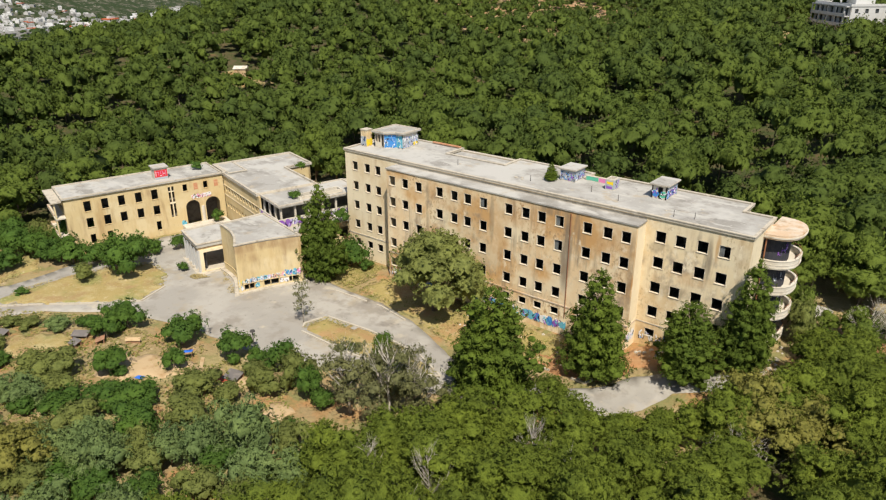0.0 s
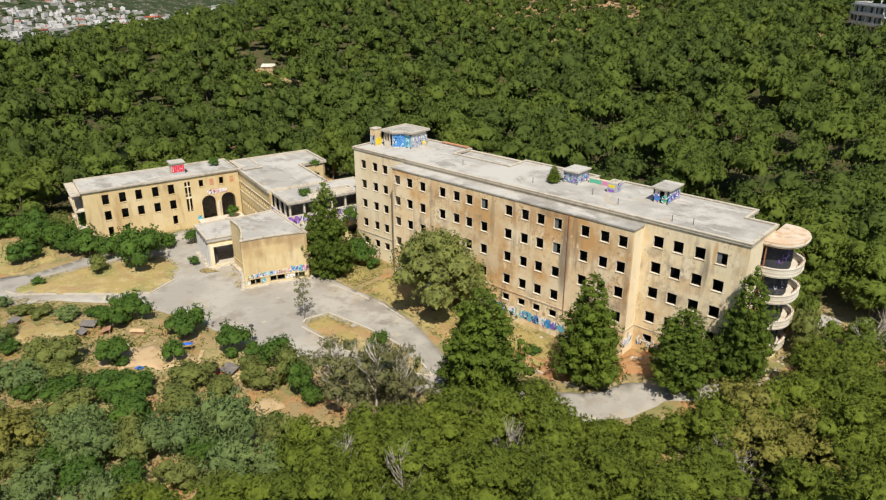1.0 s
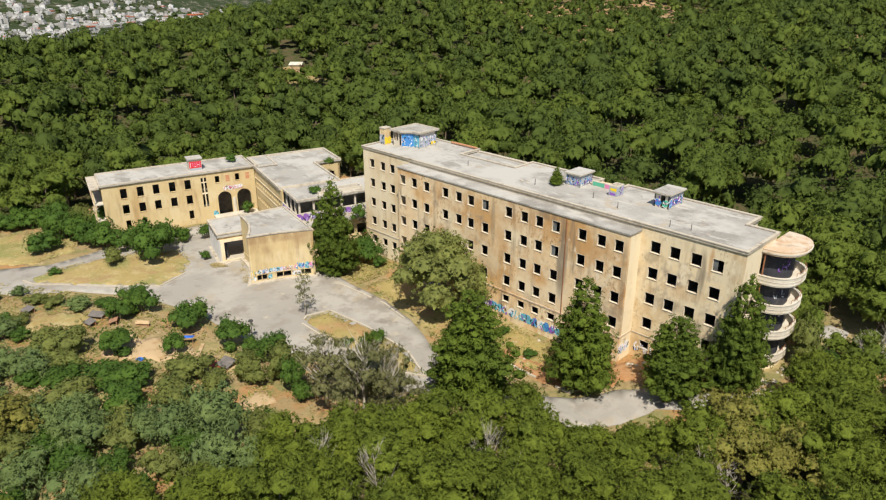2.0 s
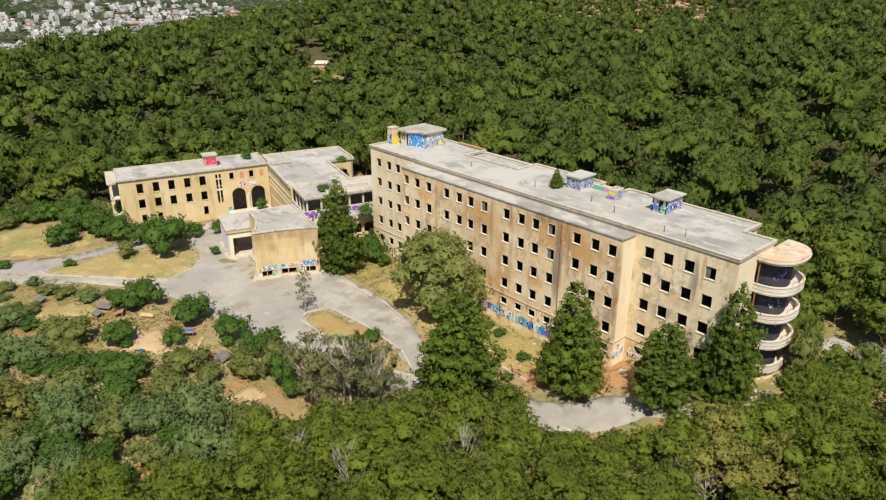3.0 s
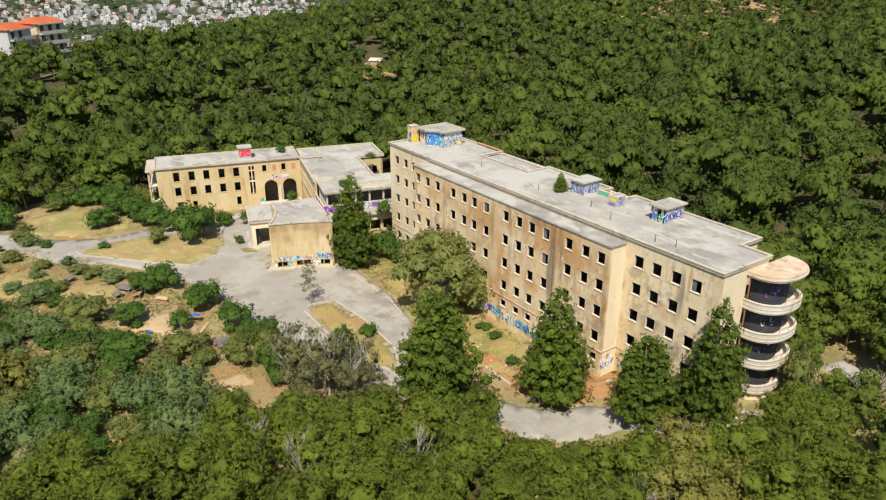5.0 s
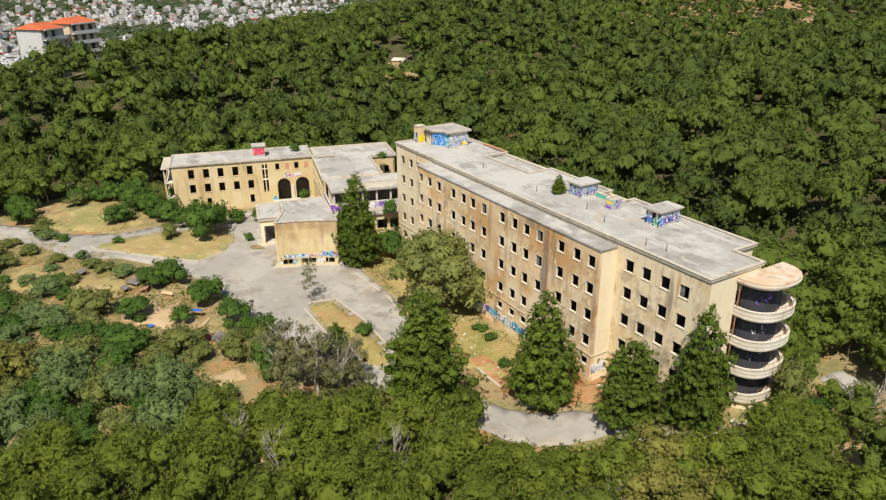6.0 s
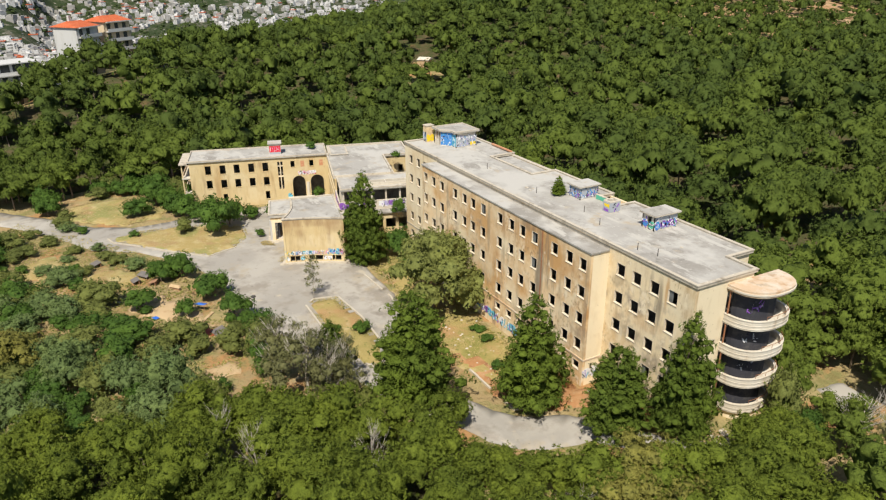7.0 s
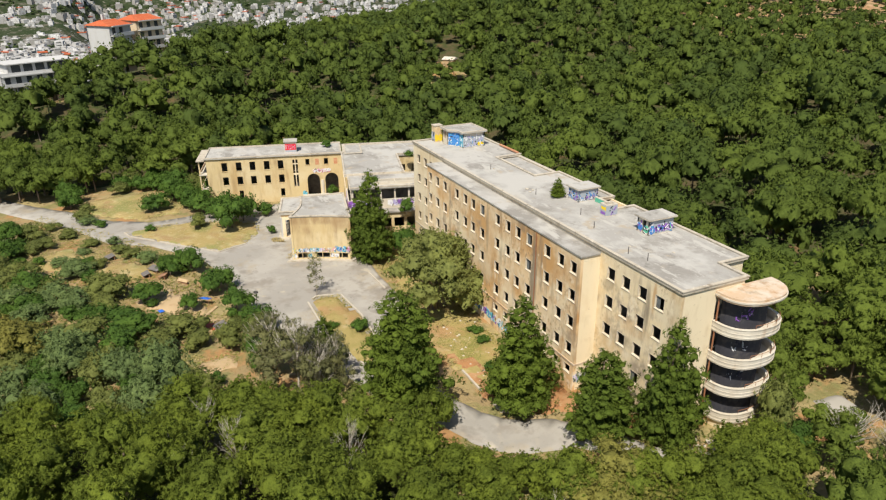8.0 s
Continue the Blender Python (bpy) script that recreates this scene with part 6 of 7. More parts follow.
# shrubs of the clearing: kind, x, y, radius, height
SHRUBS = [("shrub", -93.2, -30.4, 5.1, 6.4), ("shrub", -96.5, -27.5, 3.8, 5.0), ("shrub", -104.5, -34.5, 3.6, 4.0), ("shrub", -108.5, -35, 4.0, 4.2), ("shrub", -112.5, -36.5, 3.8, 4.6),
          ("shrub", -101, -31.5, 3.0, 3.6), ("shrub", -111.2, -43.3, 3.6, 4.6), ("shrub", -116, -39, 4.0, 5.6), ("shrub", -119.9, -38.6, 3.6, 4.9), ("shrub", -98.5, -22.5, 2.4, 2.4), ("shrub", -96.2, -18.2, 2.0, 2.8),
          ("shrub", -74.9, -40.8, 2.9, 4.5), ("shrub", -77.1, -41.2, 2.7, 4.1), ("shrub", -64.6, -37.9, 3.7, 5.0), ("shrub", -55, -36.5, 2.8, 4.7), ("shrub", -74.4, -44.3, 2.6, 4.1),
          ("shrub", -59.4, -42.9, 2.0, 3.6), ("shrub", -64.9, -48.7, 3.2, 3.8), ("olive", -68.9, -53.7, 4.0, 5.0), ("silver", -70, -61.7, 3.5, 4.2), ("silver", -108.6, -57.1, 2.4, 1.9),
          ("olive", -98, -64.2, 2.2, 2.4), ("silver", -88.2, -62.1, 2.0, 1.6), ("olive", -95.3, -56.8, 2.2, 1.7), ("shrub", -84, -59.1, 1.7, 1.5), ("olive", -89.5, -51.6, 2.2, 1.8), ("olive", -86.5, -49.6, 2.2, 1.8),
          ("silver", -82.8, -47.4, 2.5, 2.1), ("shrub", -80.0, -44.0, 2.2, 2.0), ("silver", -94.5, -52.5, 1.5, 1.7), ("olive", -83.8, -55.6, 1.9, 1.9), ("olive", -96.4, -36.7, 2.3, 2.7), ("shrub", -99.1, -45.7, 1.3, 1.4), ("shrub", -86.8, -23.9, 1.1, 2.0),
          ("shrub", -41.6, -21, 1.7, 2.2), ("shrub", -44.0, -24.6, 1.2, 1.0), ("shrub", -47.2, -34.6, 2.7, 5.1), ("olive", -43.0, -35.4, 2.8, 5.6), ("shrub", -39.5, -36.4, 2.4, 5.0), ("shrub", -51, -35.6, 2.0, 3.0), ("olive", -49.5, -37.2, 2.2, 2.6),
          ("silver", -45, -59.9, 3.4, 6.2), ("silver", -36.2, -48.5, 4.2, 8.2), ("silver", -39.4, -52.2, 3.2, 5.6), ("shrub", -55.2, -50.9, 3.9, 3.7), ("olive", -51.4, -44.7, 4.0, 3.7), ("silver", -66.0, -59.4, 3.2, 4.2),
          ("olive", -44.6, -39.5, 2.6, 4.2), ("shrub", -35.4, -43.0, 1.8, 2.2), ("shrub", -59, -52.5, 3.0, 3.4), ("olive", -47.5, -48.5, 3.6, 4.0), ("shrub", -50.5, -53.5, 3.6, 4.2), ("olive", -56, -57.5, 3.6, 4.2),
          ("silver", -57.2, -61.2, 2.4, 2.6), ("olive", -42.5, -57.0, 3.2, 4.6), ("shrub", -61, -57, 3.2, 3.6), ("shrub", -76, -66, 3.6, 4.6), ("olive", -80, -70, 3.6, 4.4), ("silver", -72, -68, 3.4, 4.2), ("shrub", -68, -65.5, 3.2, 4.0),
          ("olive", -86, -72, 3.6, 5.0), ("shrub", -92, -73, 4.0, 5.5), ("shrub", -99, -75, 4.0, 5.5), ("olive", -103.5, -67, 3.2, 3.8), ("shrub", -97, -69.5, 2.8, 3.2), ("silver", -50, -58.5, 3.2, 5.0), ("olive", -33.5, -45, 3.0, 5.0),
          ("shrub", -36.8, -36.9, 1.9, 3.2), ("olive", -47.0, -43.2, 2.6, 3.0), ("shrub", -78.5, -57.0, 1.8, 2.2), ("silver", -91.5, -58.0, 1.6, 1.3), ("olive", -101.5, -60.8, 1.8, 1.5), ("shrub", -106.0, -54.6, 1.6, 1.6),
          ("shrub", -30.4, -6.2, 1.3, 1.2), ("shrub", -23.5, -8.8, 1.2, 1.2), ("shrub", -33.5, -6.0, 1.5, 1.0), ("olive", -24.5, -27.6, 2.0, 2.4), ("shrub", -123.2, -60.6, 3.4, 5.6), ("shrub", -119.4, -60.2, 3.0, 5.0), ("olive", -116.6, -57.0, 1.8, 2.0), ("shrub", -103.0, -70.2, 3.2, 4.6), ("shrub", -93.5, -70.6, 3.2, 4.4), ("olive", -84.2, -67.6, 3.0, 4.0), ("olive", -125.4, -50, 2.6, 3.2), ("shrub", -126, -45, 3.0, 4.0), ("shrub", -127.5, -49.0, 3.0, 4.2), ("olive", -129.5, -46.5, 3.0, 4.4), ("shrub", -124.6, -41.5, 3.2, 4.6), ("shrub", -121.5, -36.5, 3.2, 4.6), ("olive", -117.6, -34.0, 3.0, 4.2), ("shrub", -114.2, -30.6, 3.2, 4.6), ("shrub", -113.0, -26.4, 3.0, 4.2), ("shrub", -128.0, -42.0, 3.2, 5.0),
          ("silver", -41.8, -54.3, 3.3, 4.8), ("shrub", -37.0, -51.8, 2.9, 4.0), ("silver", -31.2, -51.5, 3.5, 5.6), ("olive", -34.6, -55.6, 3.0, 4.2), ("shrub", -38.9, -59.4, 2.7, 3.6), ("silver", -43.5, -66.8, 3.3, 4.8), ("shrub", -42.6, -62.4, 2.9, 4.0), ("silver", -36.8, -63.2, 3.5, 5.6), ("olive", -49.3, -66.1, 3.0, 4.2), ("shrub", -46.8, -63.4, 2.7, 3.6), ("silver", -51.5, -62.8, 3.3, 4.8), ("shrub", -54.5, -66.6, 2.9, 4.0), ("silver", -48.6, -59.8, 3.5, 5.6), ("olive", -45.8, -55.9, 3.0, 4.2), ("shrub", -40.0, -69.4, 2.7, 3.6), ("silver", -46.5, -71.0, 3.3, 4.8), ("shrub", -53.5, -72.0, 2.9, 4.0), ("silver", -60.5, -73.0, 3.5, 5.6), ("olive", -29.5, -54.2, 3.0, 4.2), ("shrub", -33.5, -59.4, 2.7, 3.6), ("silver", -28.0, -48.6, 3.3, 4.8),
          ("olive", -111.6, -74.1, 2.1, 1.9), ("shrub", -114.1, -71.8, 1.7, 1.5), ("silver", -102.5, -72.4, 2.5, 2.2), ("shrub", -104.6, -67.1, 1.5, 1.6), ("olive", -97.0, -66.2, 2.8, 2.6), ("olive", -103.2, -60.4, 2.1, 1.9), ("shrub", -86.1, -57.3, 1.7, 1.5), ("silver", -81.4, -59.1, 3.4, 3.4), ("shrub", -89.9, -65.3, 1.5, 1.6), ("olive", -110.8, -57.8, 2.8, 2.6), ("olive", -108.2, -63.7, 2.1, 1.9), ("shrub", -91.6, -68.7, 1.7, 1.5), ("silver", -90.3, -71.7, 2.5, 2.2), ("shrub", -79.4, -70.3, 2.4, 2.8), ("olive", -75.3, -66.7, 3.7, 3.8), ("olive", -76.0, -63.4, 3.0, 3.1), ("shrub", -69.5, -68.7, 2.6, 2.7), ("silver", -64.8, -65.2, 3.4, 3.4), ("shrub", -65.2, -59.7, 2.4, 2.8), ("olive", -72.2, -55.6, 3.7, 3.8), ("olive", -66.2, -55.2, 3.0, 3.1)]
for i, (k, x, y, r, h) in enumerate(SHRUBS):
    key = {"shrub": "shrub%d" % (i % 3), "olive": "oliveb%d" % (i % 2), "silver": "silver%d" % (i % 2)}[k]
    plant(key, x, y, r / 2.85, h / 4.3 * (1.3 if x < -93 and y > -40 else 1), group="shrubs of the clearing")
plant("pine1", -31.3, 5.8, 0.24, 0.19, z=RZ, label="self-sown pine bush on the roof")
plant("shrub0", -100.2, -6.8, 0.6, 0.65, z=2.5, label="green bush on the terrace before the arches")
plant("shrub1", -77.2, -5.6, 0.5, 0.4, z=HZ + 0.1, label="self-sown bush on the flat roof")
plant("shrub2", -91.0, 8.0, 0.42, 0.42, z=HZ + 0.1, label="self-sown bush on the flat roof")
plant("shrub2", -69.6, -1.6, 0.62, 0.75, z=7.4, label="bush growing on the terrace edge")
plant("shrub0", -108.0, -5.4, 0.55, 0.45, z=HZ + 0.1, label="bush behind the roof edge")

# woods in front of the camera's way, and round the buildings
FRONT_EDGE = [(-50, -78), (-38, -71.5), (-35, -68.5), (-34, -66), (-31.5, -62), (-26.5, -58), (-22.5, -52.5), (-23, -48.5), (-22, -45), (-21.5, -41), (-18.6, -37.3), (-16.7, -33), (-13, -30), (-9, -27), (-3, -25),
              (0.5, -24.5), (4, -23.5), (4.5, -18.5), (6, -13), (9.5, -7.5), (10, -1), (11, 4), (11.5, 10), (13, 19), (14, 32)]
FRONT = FRONT_EDGE + [(26, 32), (32, 10), (30, -14), (8, -42), (-6, -62), (-14, -74), (-46, -79)]
CLEAR = [(-160, -101), (-141, -80), (-136.5, -74.5), (-131, -69.5), (-126, -63.5), (-128.5, -56), (-126, -44), (-124, -32), (-122, -28), (-115, 2), (-113, 18), (-100, 23), (-86, 18), (-72, 17), (-2, 16.5), (9, 15)] + FRONT_EDGE[22:1:-1] + [(-52, -78), (-90, -82), (-110, -92)]
rng = random.Random(77)
n_front = 0
y = -80.0
while y < 32:
    x = -58.0
    while x < 34:
        px, py = x + rng.uniform(-2.2, 2.2), y + rng.uniform(-2.2, 2.2)
        if inside(FRONT, px, py) and n_front < 190 and (px - 15) ** 2 + (py - 12) ** 2 > 26 and (px - 10.5) ** 2 + (py - 2) ** 2 > 20 and (px - 10) ** 2 + (py + 12.2) ** 2 > 16 and (px - 7) ** 2 + (py + 18.2) ** 2 > 21:
            edge = min(math.hypot(px - qx, py - qy) for qx, qy in FRONT_EDGE)
            kind = "wood%d" % rng.randrange(3) if py > 4 else "broad%d" % rng.randrange(4)
            tall = rng.uniform(0.7, 0.92) if edge < 6 else rng.uniform(0.78, 1.36)
            plant(kind, px, py, rng.uniform(0.8, 1.22), tall, rng.uniform(0, 360), group="front wood")
            n_front += 1
        x += 7.2
    y += 6.5


def in_woods(x, y):
    if inside(CLEAR, x, y) or inside(FRONT, x, y):
        return False
    for cx, cy, r in ((15, 12, 5), (5.5, 20.5, 4.5), (8.5, 16.8, 3.4), (-2, 28.5, 2.5), (-17, 42, 4.5), (-13, 36.5, 3.5), (-182, 62, 4.5), (-178, 57.5, 3.8), (-221.5, -41, 6.5), (-229, -30, 6.5), (-206, -69, 7.5), (-34, 198, 16), (-150, 236, 9), (-151, 212, 6), (-132, 226, 6), (-165, 250, 9), (-194, 194, 6), (-152, 194, 4), (-168, 228, 5)):
        if (x - cx) ** 2 + (y - cy) ** 2 < r * r:
            return False
    return True


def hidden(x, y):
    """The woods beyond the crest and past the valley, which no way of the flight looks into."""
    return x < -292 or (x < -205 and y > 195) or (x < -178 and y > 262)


gm.materials.append(M["redsoil"])
for p in gm.polygons:
    if math.hypot(p.center.x + 158, p.center.y - 220) < 62:
        p.material_index = 3
    # Ground below the woods gets the duff with tree shade in its colour.
    if inside(FRONT, p.center.x, p.center.y) and (p.center.x - 15) ** 2 + (p.center.y - 12) ** 2 > 40:
        p.material_index = 2
    if p.center.x > -335 and p.center.y < 400 and math.hypot(p.center.x + 158, p.center.y - 220) > 62 and all(in_woods(p.center.x + ox, p.center.y + oy) for ox, oy in ((0, 0), (5, 0), (-5, 0), (0, 5), (0, -5))):
        p.material_index = 2
trees, near = [], []
y = -150.0
while y < 330:
    x = -345.0
    while x < 110:
        px, py = x + rng.uniform(-3.4, 3.4), y + rng.uniform(-3.2, 3.2)
        x += 8.4
        if not in_woods(px, py) or px > 26 - 0.17 * max(0, py) or (px > -160 and py < -90) or py > (330 if px < -60 else 265 - 0.35 * max(0, px)):
            continue
        if px < -262 - 0.35 * (py - 10) and py < 10:
            continue
        if rng.random() < 0.02 or noise.noise(Vector((px * 0.045, py * 0.045, 5))) > 0.60:
            continue
        far_off = math.hypot(px + 40, py - 10) > 110
        s = rng.uniform(0.75, 1.1) if far_off else rng.uniform(0.95, 1.4)
        slope = math.hypot(px + 155, py - 218) < 46
        if slope:
            s *= 0.55
        edge = min(math.hypot(px - qx, py - qy) for qx, qy in ((-115, -10), (-100, 20), (-60, 16), (-35, 16), (-10, 16), (12, 10), (-80, 18), (-130, -45), (-140, -62)))
        (near if edge < 17 and len(near) < 110 else trees).append((px, py, s, rng.uniform(0.85, 1.35) * ((0.4 + 0.6 * s) if s > 0.7 else s) * (0.82 if px < -232 and py > 40 else 0.66 if math.hypot(px + 174, py - 53) < 12 else 1.0), rng.uniform(0, math.tau)))
    y += 7.7
for px, py, s, sz, a in near:
    plant("wood%d" % rng.randrange(3), px, py, s * 1.05, sz, math.degrees(a), group="woods round the buildings")
for px, py, s, sz, a in trees + near:
    for k in range(2):
        b = rng.uniform(0, math.tau)
        qx, qy = px + math.cos(b) * 4.8, py + math.sin(b) * 4.4
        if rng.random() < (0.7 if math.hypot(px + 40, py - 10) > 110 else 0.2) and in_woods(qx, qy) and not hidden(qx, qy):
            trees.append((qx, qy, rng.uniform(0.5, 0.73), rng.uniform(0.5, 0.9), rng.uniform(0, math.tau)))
for k in range(520):
    px, py = -160 + rng.gauss(0, 24), 222 + rng.gauss(0, 24)
    if not in_woods(px, py) and rng.random() < 0.5:
        continue
    trees.append((px, py, rng.uniform(0.16, 0.36), rng.uniform(0.12, 0.3), rng.uniform(0, math.tau)))
FAR, LOW, SMALL_PINE, PLAIN = [], [], [], []
for i in range(6):
    r = rg(200 + i)
    FAR.append(puffs(crown_masses(r, 6, 2.2, 4.0, 7.6, 2.1, 3.0, 0.5, 0.8, 0.2), 300 + i, ICO1, 9.0, 0.45, 0.21, rough=0.5, freq=2.8, cut=-0.3, tuft_r=0.24, blades=5, core=0.80, reach=0.24, hull=0.86, splay=0.5, flat=0.85, relief=1.2, whole=0.6, stray=0.15, loose=0.36))
    LOW.append(puffs(crown_masses(r, 5, 2.2, 4.0, 7.6, 2.2, 3.1, 0.5, 0.8, 0.2), 400 + i, ICO0, 4.2, 0.62, 0.31, rough=0.5, freq=2.8, cut=-0.2, tuft_r=0.24, blades=5, core=0.80, reach=0.2, hull=0.92, splay=0.5, flat=0.85, relief=1.2, whole=0.6, stray=0.15, loose=0.34))
    SMALL_PINE.append(puffs(crown_masses(r, 3, 1.9, 4.2, 6.4, 2.4, 3.0, 0.5, 0.8, 0.2), 450 + i, ICO0, 2.5, 0.80, 0.44, rough=0.55, freq=2.8, cut=-0.2, tuft_r=0.28, blades=5, core=0.80, reach=0.2, hull=0.92, splay=0.5, flat=0.85, relief=1.2, whole=0.6, stray=0.15, loose=0.34))
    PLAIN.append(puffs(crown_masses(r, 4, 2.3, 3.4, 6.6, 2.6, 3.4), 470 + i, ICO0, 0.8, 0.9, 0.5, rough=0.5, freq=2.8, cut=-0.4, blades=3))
vs, fs, ns, tn_, n = [], [], [], [], 0
for px, py, s, sz, a in trees:
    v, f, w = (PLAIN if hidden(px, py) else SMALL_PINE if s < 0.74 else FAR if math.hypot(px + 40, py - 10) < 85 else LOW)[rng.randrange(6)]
    c, d = math.cos(a), math.sin(a)
    turn = np.array([[c, d, 0], [-d, c, 0], [0, 0, 1]])
    vs.append((v * np.array([s, s, sz])) @ turn + np.array([px, py, height(px, py)]))
    ns.append(w @ turn)
    tn_.append(np.full(len(v), 0.9 * rng.random() ** 1.5))
    fs.append(f + n)
    n += len(v)
tagged(new("pine_forest", big_mesh("pine_forest", np.concatenate(vs), np.concatenate(fs), M["forest"], np.concatenate(ns), np.concatenate(tn_))), "dense dark green pine forest covering the slopes", "forest", kind="stuff")
stems = MB()
for px, py, s, sz, a in trees[::2]:
    if px > -190 and py < 110:
        z = height(px, py)
        stems.tube([(px, py, z - 0.3), (px + math.cos(a) * 0.4, py + math.sin(a) * 0.4, z + 6 * sz)], [0.17, 0.1], 4)
tagged(new("forest_stems", stems.mesh("forest_stems", M["bark"])), "grey-brown stems of the pine forest", "forest", kind="stuff")

# ---- far houses ----
def house_block(name, label, m, w, d, storeys, wall, roof="flat", balc=True):
    t = thing(name, label, "apartment building", m=m)
    h = storeys * 3.05
    hs = [(1.0 + i * 3.0, 2.6 + i * 3.0, k * 3.05 + 0.3, k * 3.05 + 2.5) for k in range(storeys) for i in range(int((w - 1) // 3))]
    part("wall", MB().wall((0, 0), (w, 0), 0, h, hs, 0.3).wall((w, 0), (w, d), 0, h, [(1.5 + i * 3.5, 2.7 + i * 3.5, k * 3.05 + 0.9, k * 3.05 + 2.3) for k in range(storeys) for i in range(int((d - 1) // 3.5))], 0.3)
         .wall((w, d), (0, d), 0, h, [], 0.3).wall((0, d), (0, 0), 0, h, [] if roof == "tiles" else [(1.5 + i * 3.5, 2.7 + i * 3.5, k * 3.05 + 0.9, k * 3.05 + 2.3) for k in range(storeys) for i in range(int((d - 1) // 3.5))], 0.3), wall, t)
    part("glazing", MB().box(0.4, w - 0.4, 0.32, 0.36, 0.1, h - 0.1).box(0.32, 0.36, 0.4, d - 0.4, 0.1, h - 0.1).box(w - 0.36, w - 0.32, 0.4, d - 0.4, 0.1, h - 0.1), "shade", t, "dark glazing")
    if balc:
        for k in range(1, storeys + 1):
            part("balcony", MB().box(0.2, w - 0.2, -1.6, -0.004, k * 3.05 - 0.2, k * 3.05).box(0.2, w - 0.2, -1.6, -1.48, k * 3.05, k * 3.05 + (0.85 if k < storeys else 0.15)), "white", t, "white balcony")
    if roof == "tiles":
        part("roof", MB().add([(-0.6, -0.9, h), (w + 0.6, -0.9, h), (w + 0.6, d + 0.6, h), (-0.6, d + 0.6, h), (1.5, d / 2, h + 1.7), (w - 1.5, d / 2, h + 1.7)],
                              [(0, 1, 5, 4), (1, 2, 5), (2, 3, 4, 5), (3, 0, 4), (3, 2, 1, 0)]), "tiles", t, "orange tiled hip roof")
        part("chimney", MB().box(w * 0.3, w * 0.3 + 0.8, d / 2, d / 2 + 0.8, h + 1, h + 3.4), "white", t)
    else:
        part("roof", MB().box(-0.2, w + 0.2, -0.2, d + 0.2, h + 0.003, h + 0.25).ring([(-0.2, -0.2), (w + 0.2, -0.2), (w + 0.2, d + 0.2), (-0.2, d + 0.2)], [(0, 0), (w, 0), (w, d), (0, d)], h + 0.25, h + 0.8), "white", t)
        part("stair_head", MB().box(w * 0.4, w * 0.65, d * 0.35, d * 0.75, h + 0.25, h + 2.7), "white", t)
    return t


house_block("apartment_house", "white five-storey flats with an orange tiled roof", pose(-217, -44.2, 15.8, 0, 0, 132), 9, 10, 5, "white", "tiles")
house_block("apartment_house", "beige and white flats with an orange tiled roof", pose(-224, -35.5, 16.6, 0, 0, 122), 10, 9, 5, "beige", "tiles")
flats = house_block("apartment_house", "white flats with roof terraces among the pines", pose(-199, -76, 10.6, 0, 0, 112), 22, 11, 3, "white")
part("set_back_storey", MB().wall((3, 2.2), (21, 2.2), 9.4, 12.1, [(1 + 3.4 * i, 3.6 + 3.4 * i, 9.5, 11.8) for i in range(5)], 0.25).wall((21, 2.2), (21, 10), 9.4, 12.1, [(1.5, 4.5, 9.6, 11.6)], 0.25).wall((21, 10), (3, 10), 9.4, 12.1, [], 0.25).wall((3, 10), (3, 2.2), 9.4, 12.1, [], 0.25), "white", flats, "set-back top storey with wide openings")
part("set_back_glazing", MB().box(3.3, 20.7, 2.6, 2.66, 9.4, 12.0), "shade", flats, "dark glazing")
part("top_slab", MB().box(2, 22, 0.6, 10.6, 12.1, 12.35), "white", flats, "white projecting roof slab")
part("awning", MB().add([(15, -1.4, 8.2), (20, -1.4, 8.2), (20, -0.05, 9.0), (15, -0.05, 9.0), (15, -1.4, 8.24), (20, -1.4, 8.24), (20, -0.05, 9.04), (15, -0.05, 9.04)], [(3, 2, 1, 0), (4, 5, 6, 7), (0, 1, 5, 4), (1, 2, 6, 5), (2, 3, 7, 6), (3, 0, 4, 7)]), "greyboard", flats, "pale awning")
hill = house_block("apartment_house", "white modern house on the wooded hill", pose(-43.5, 210.5, 27.4, 0, 0, -48.6), 22, 17, 3, "white")
for k in range(5):
    part("balcony_post", MB().box(0.6 + k * 5, 0.9 + k * 5, -1.6, -1.3, 3.05, 9.1), "white", hill, "white balcony post")
part("roof_pergola", MB().box(2, 12, 2, 9, 11.9, 12.1).box(2, 2.2, 2, 2.2, 9.4, 11.9).box(11.8, 12, 2, 2.2, 9.4, 11.9), "white", hill, "white roof pergola")

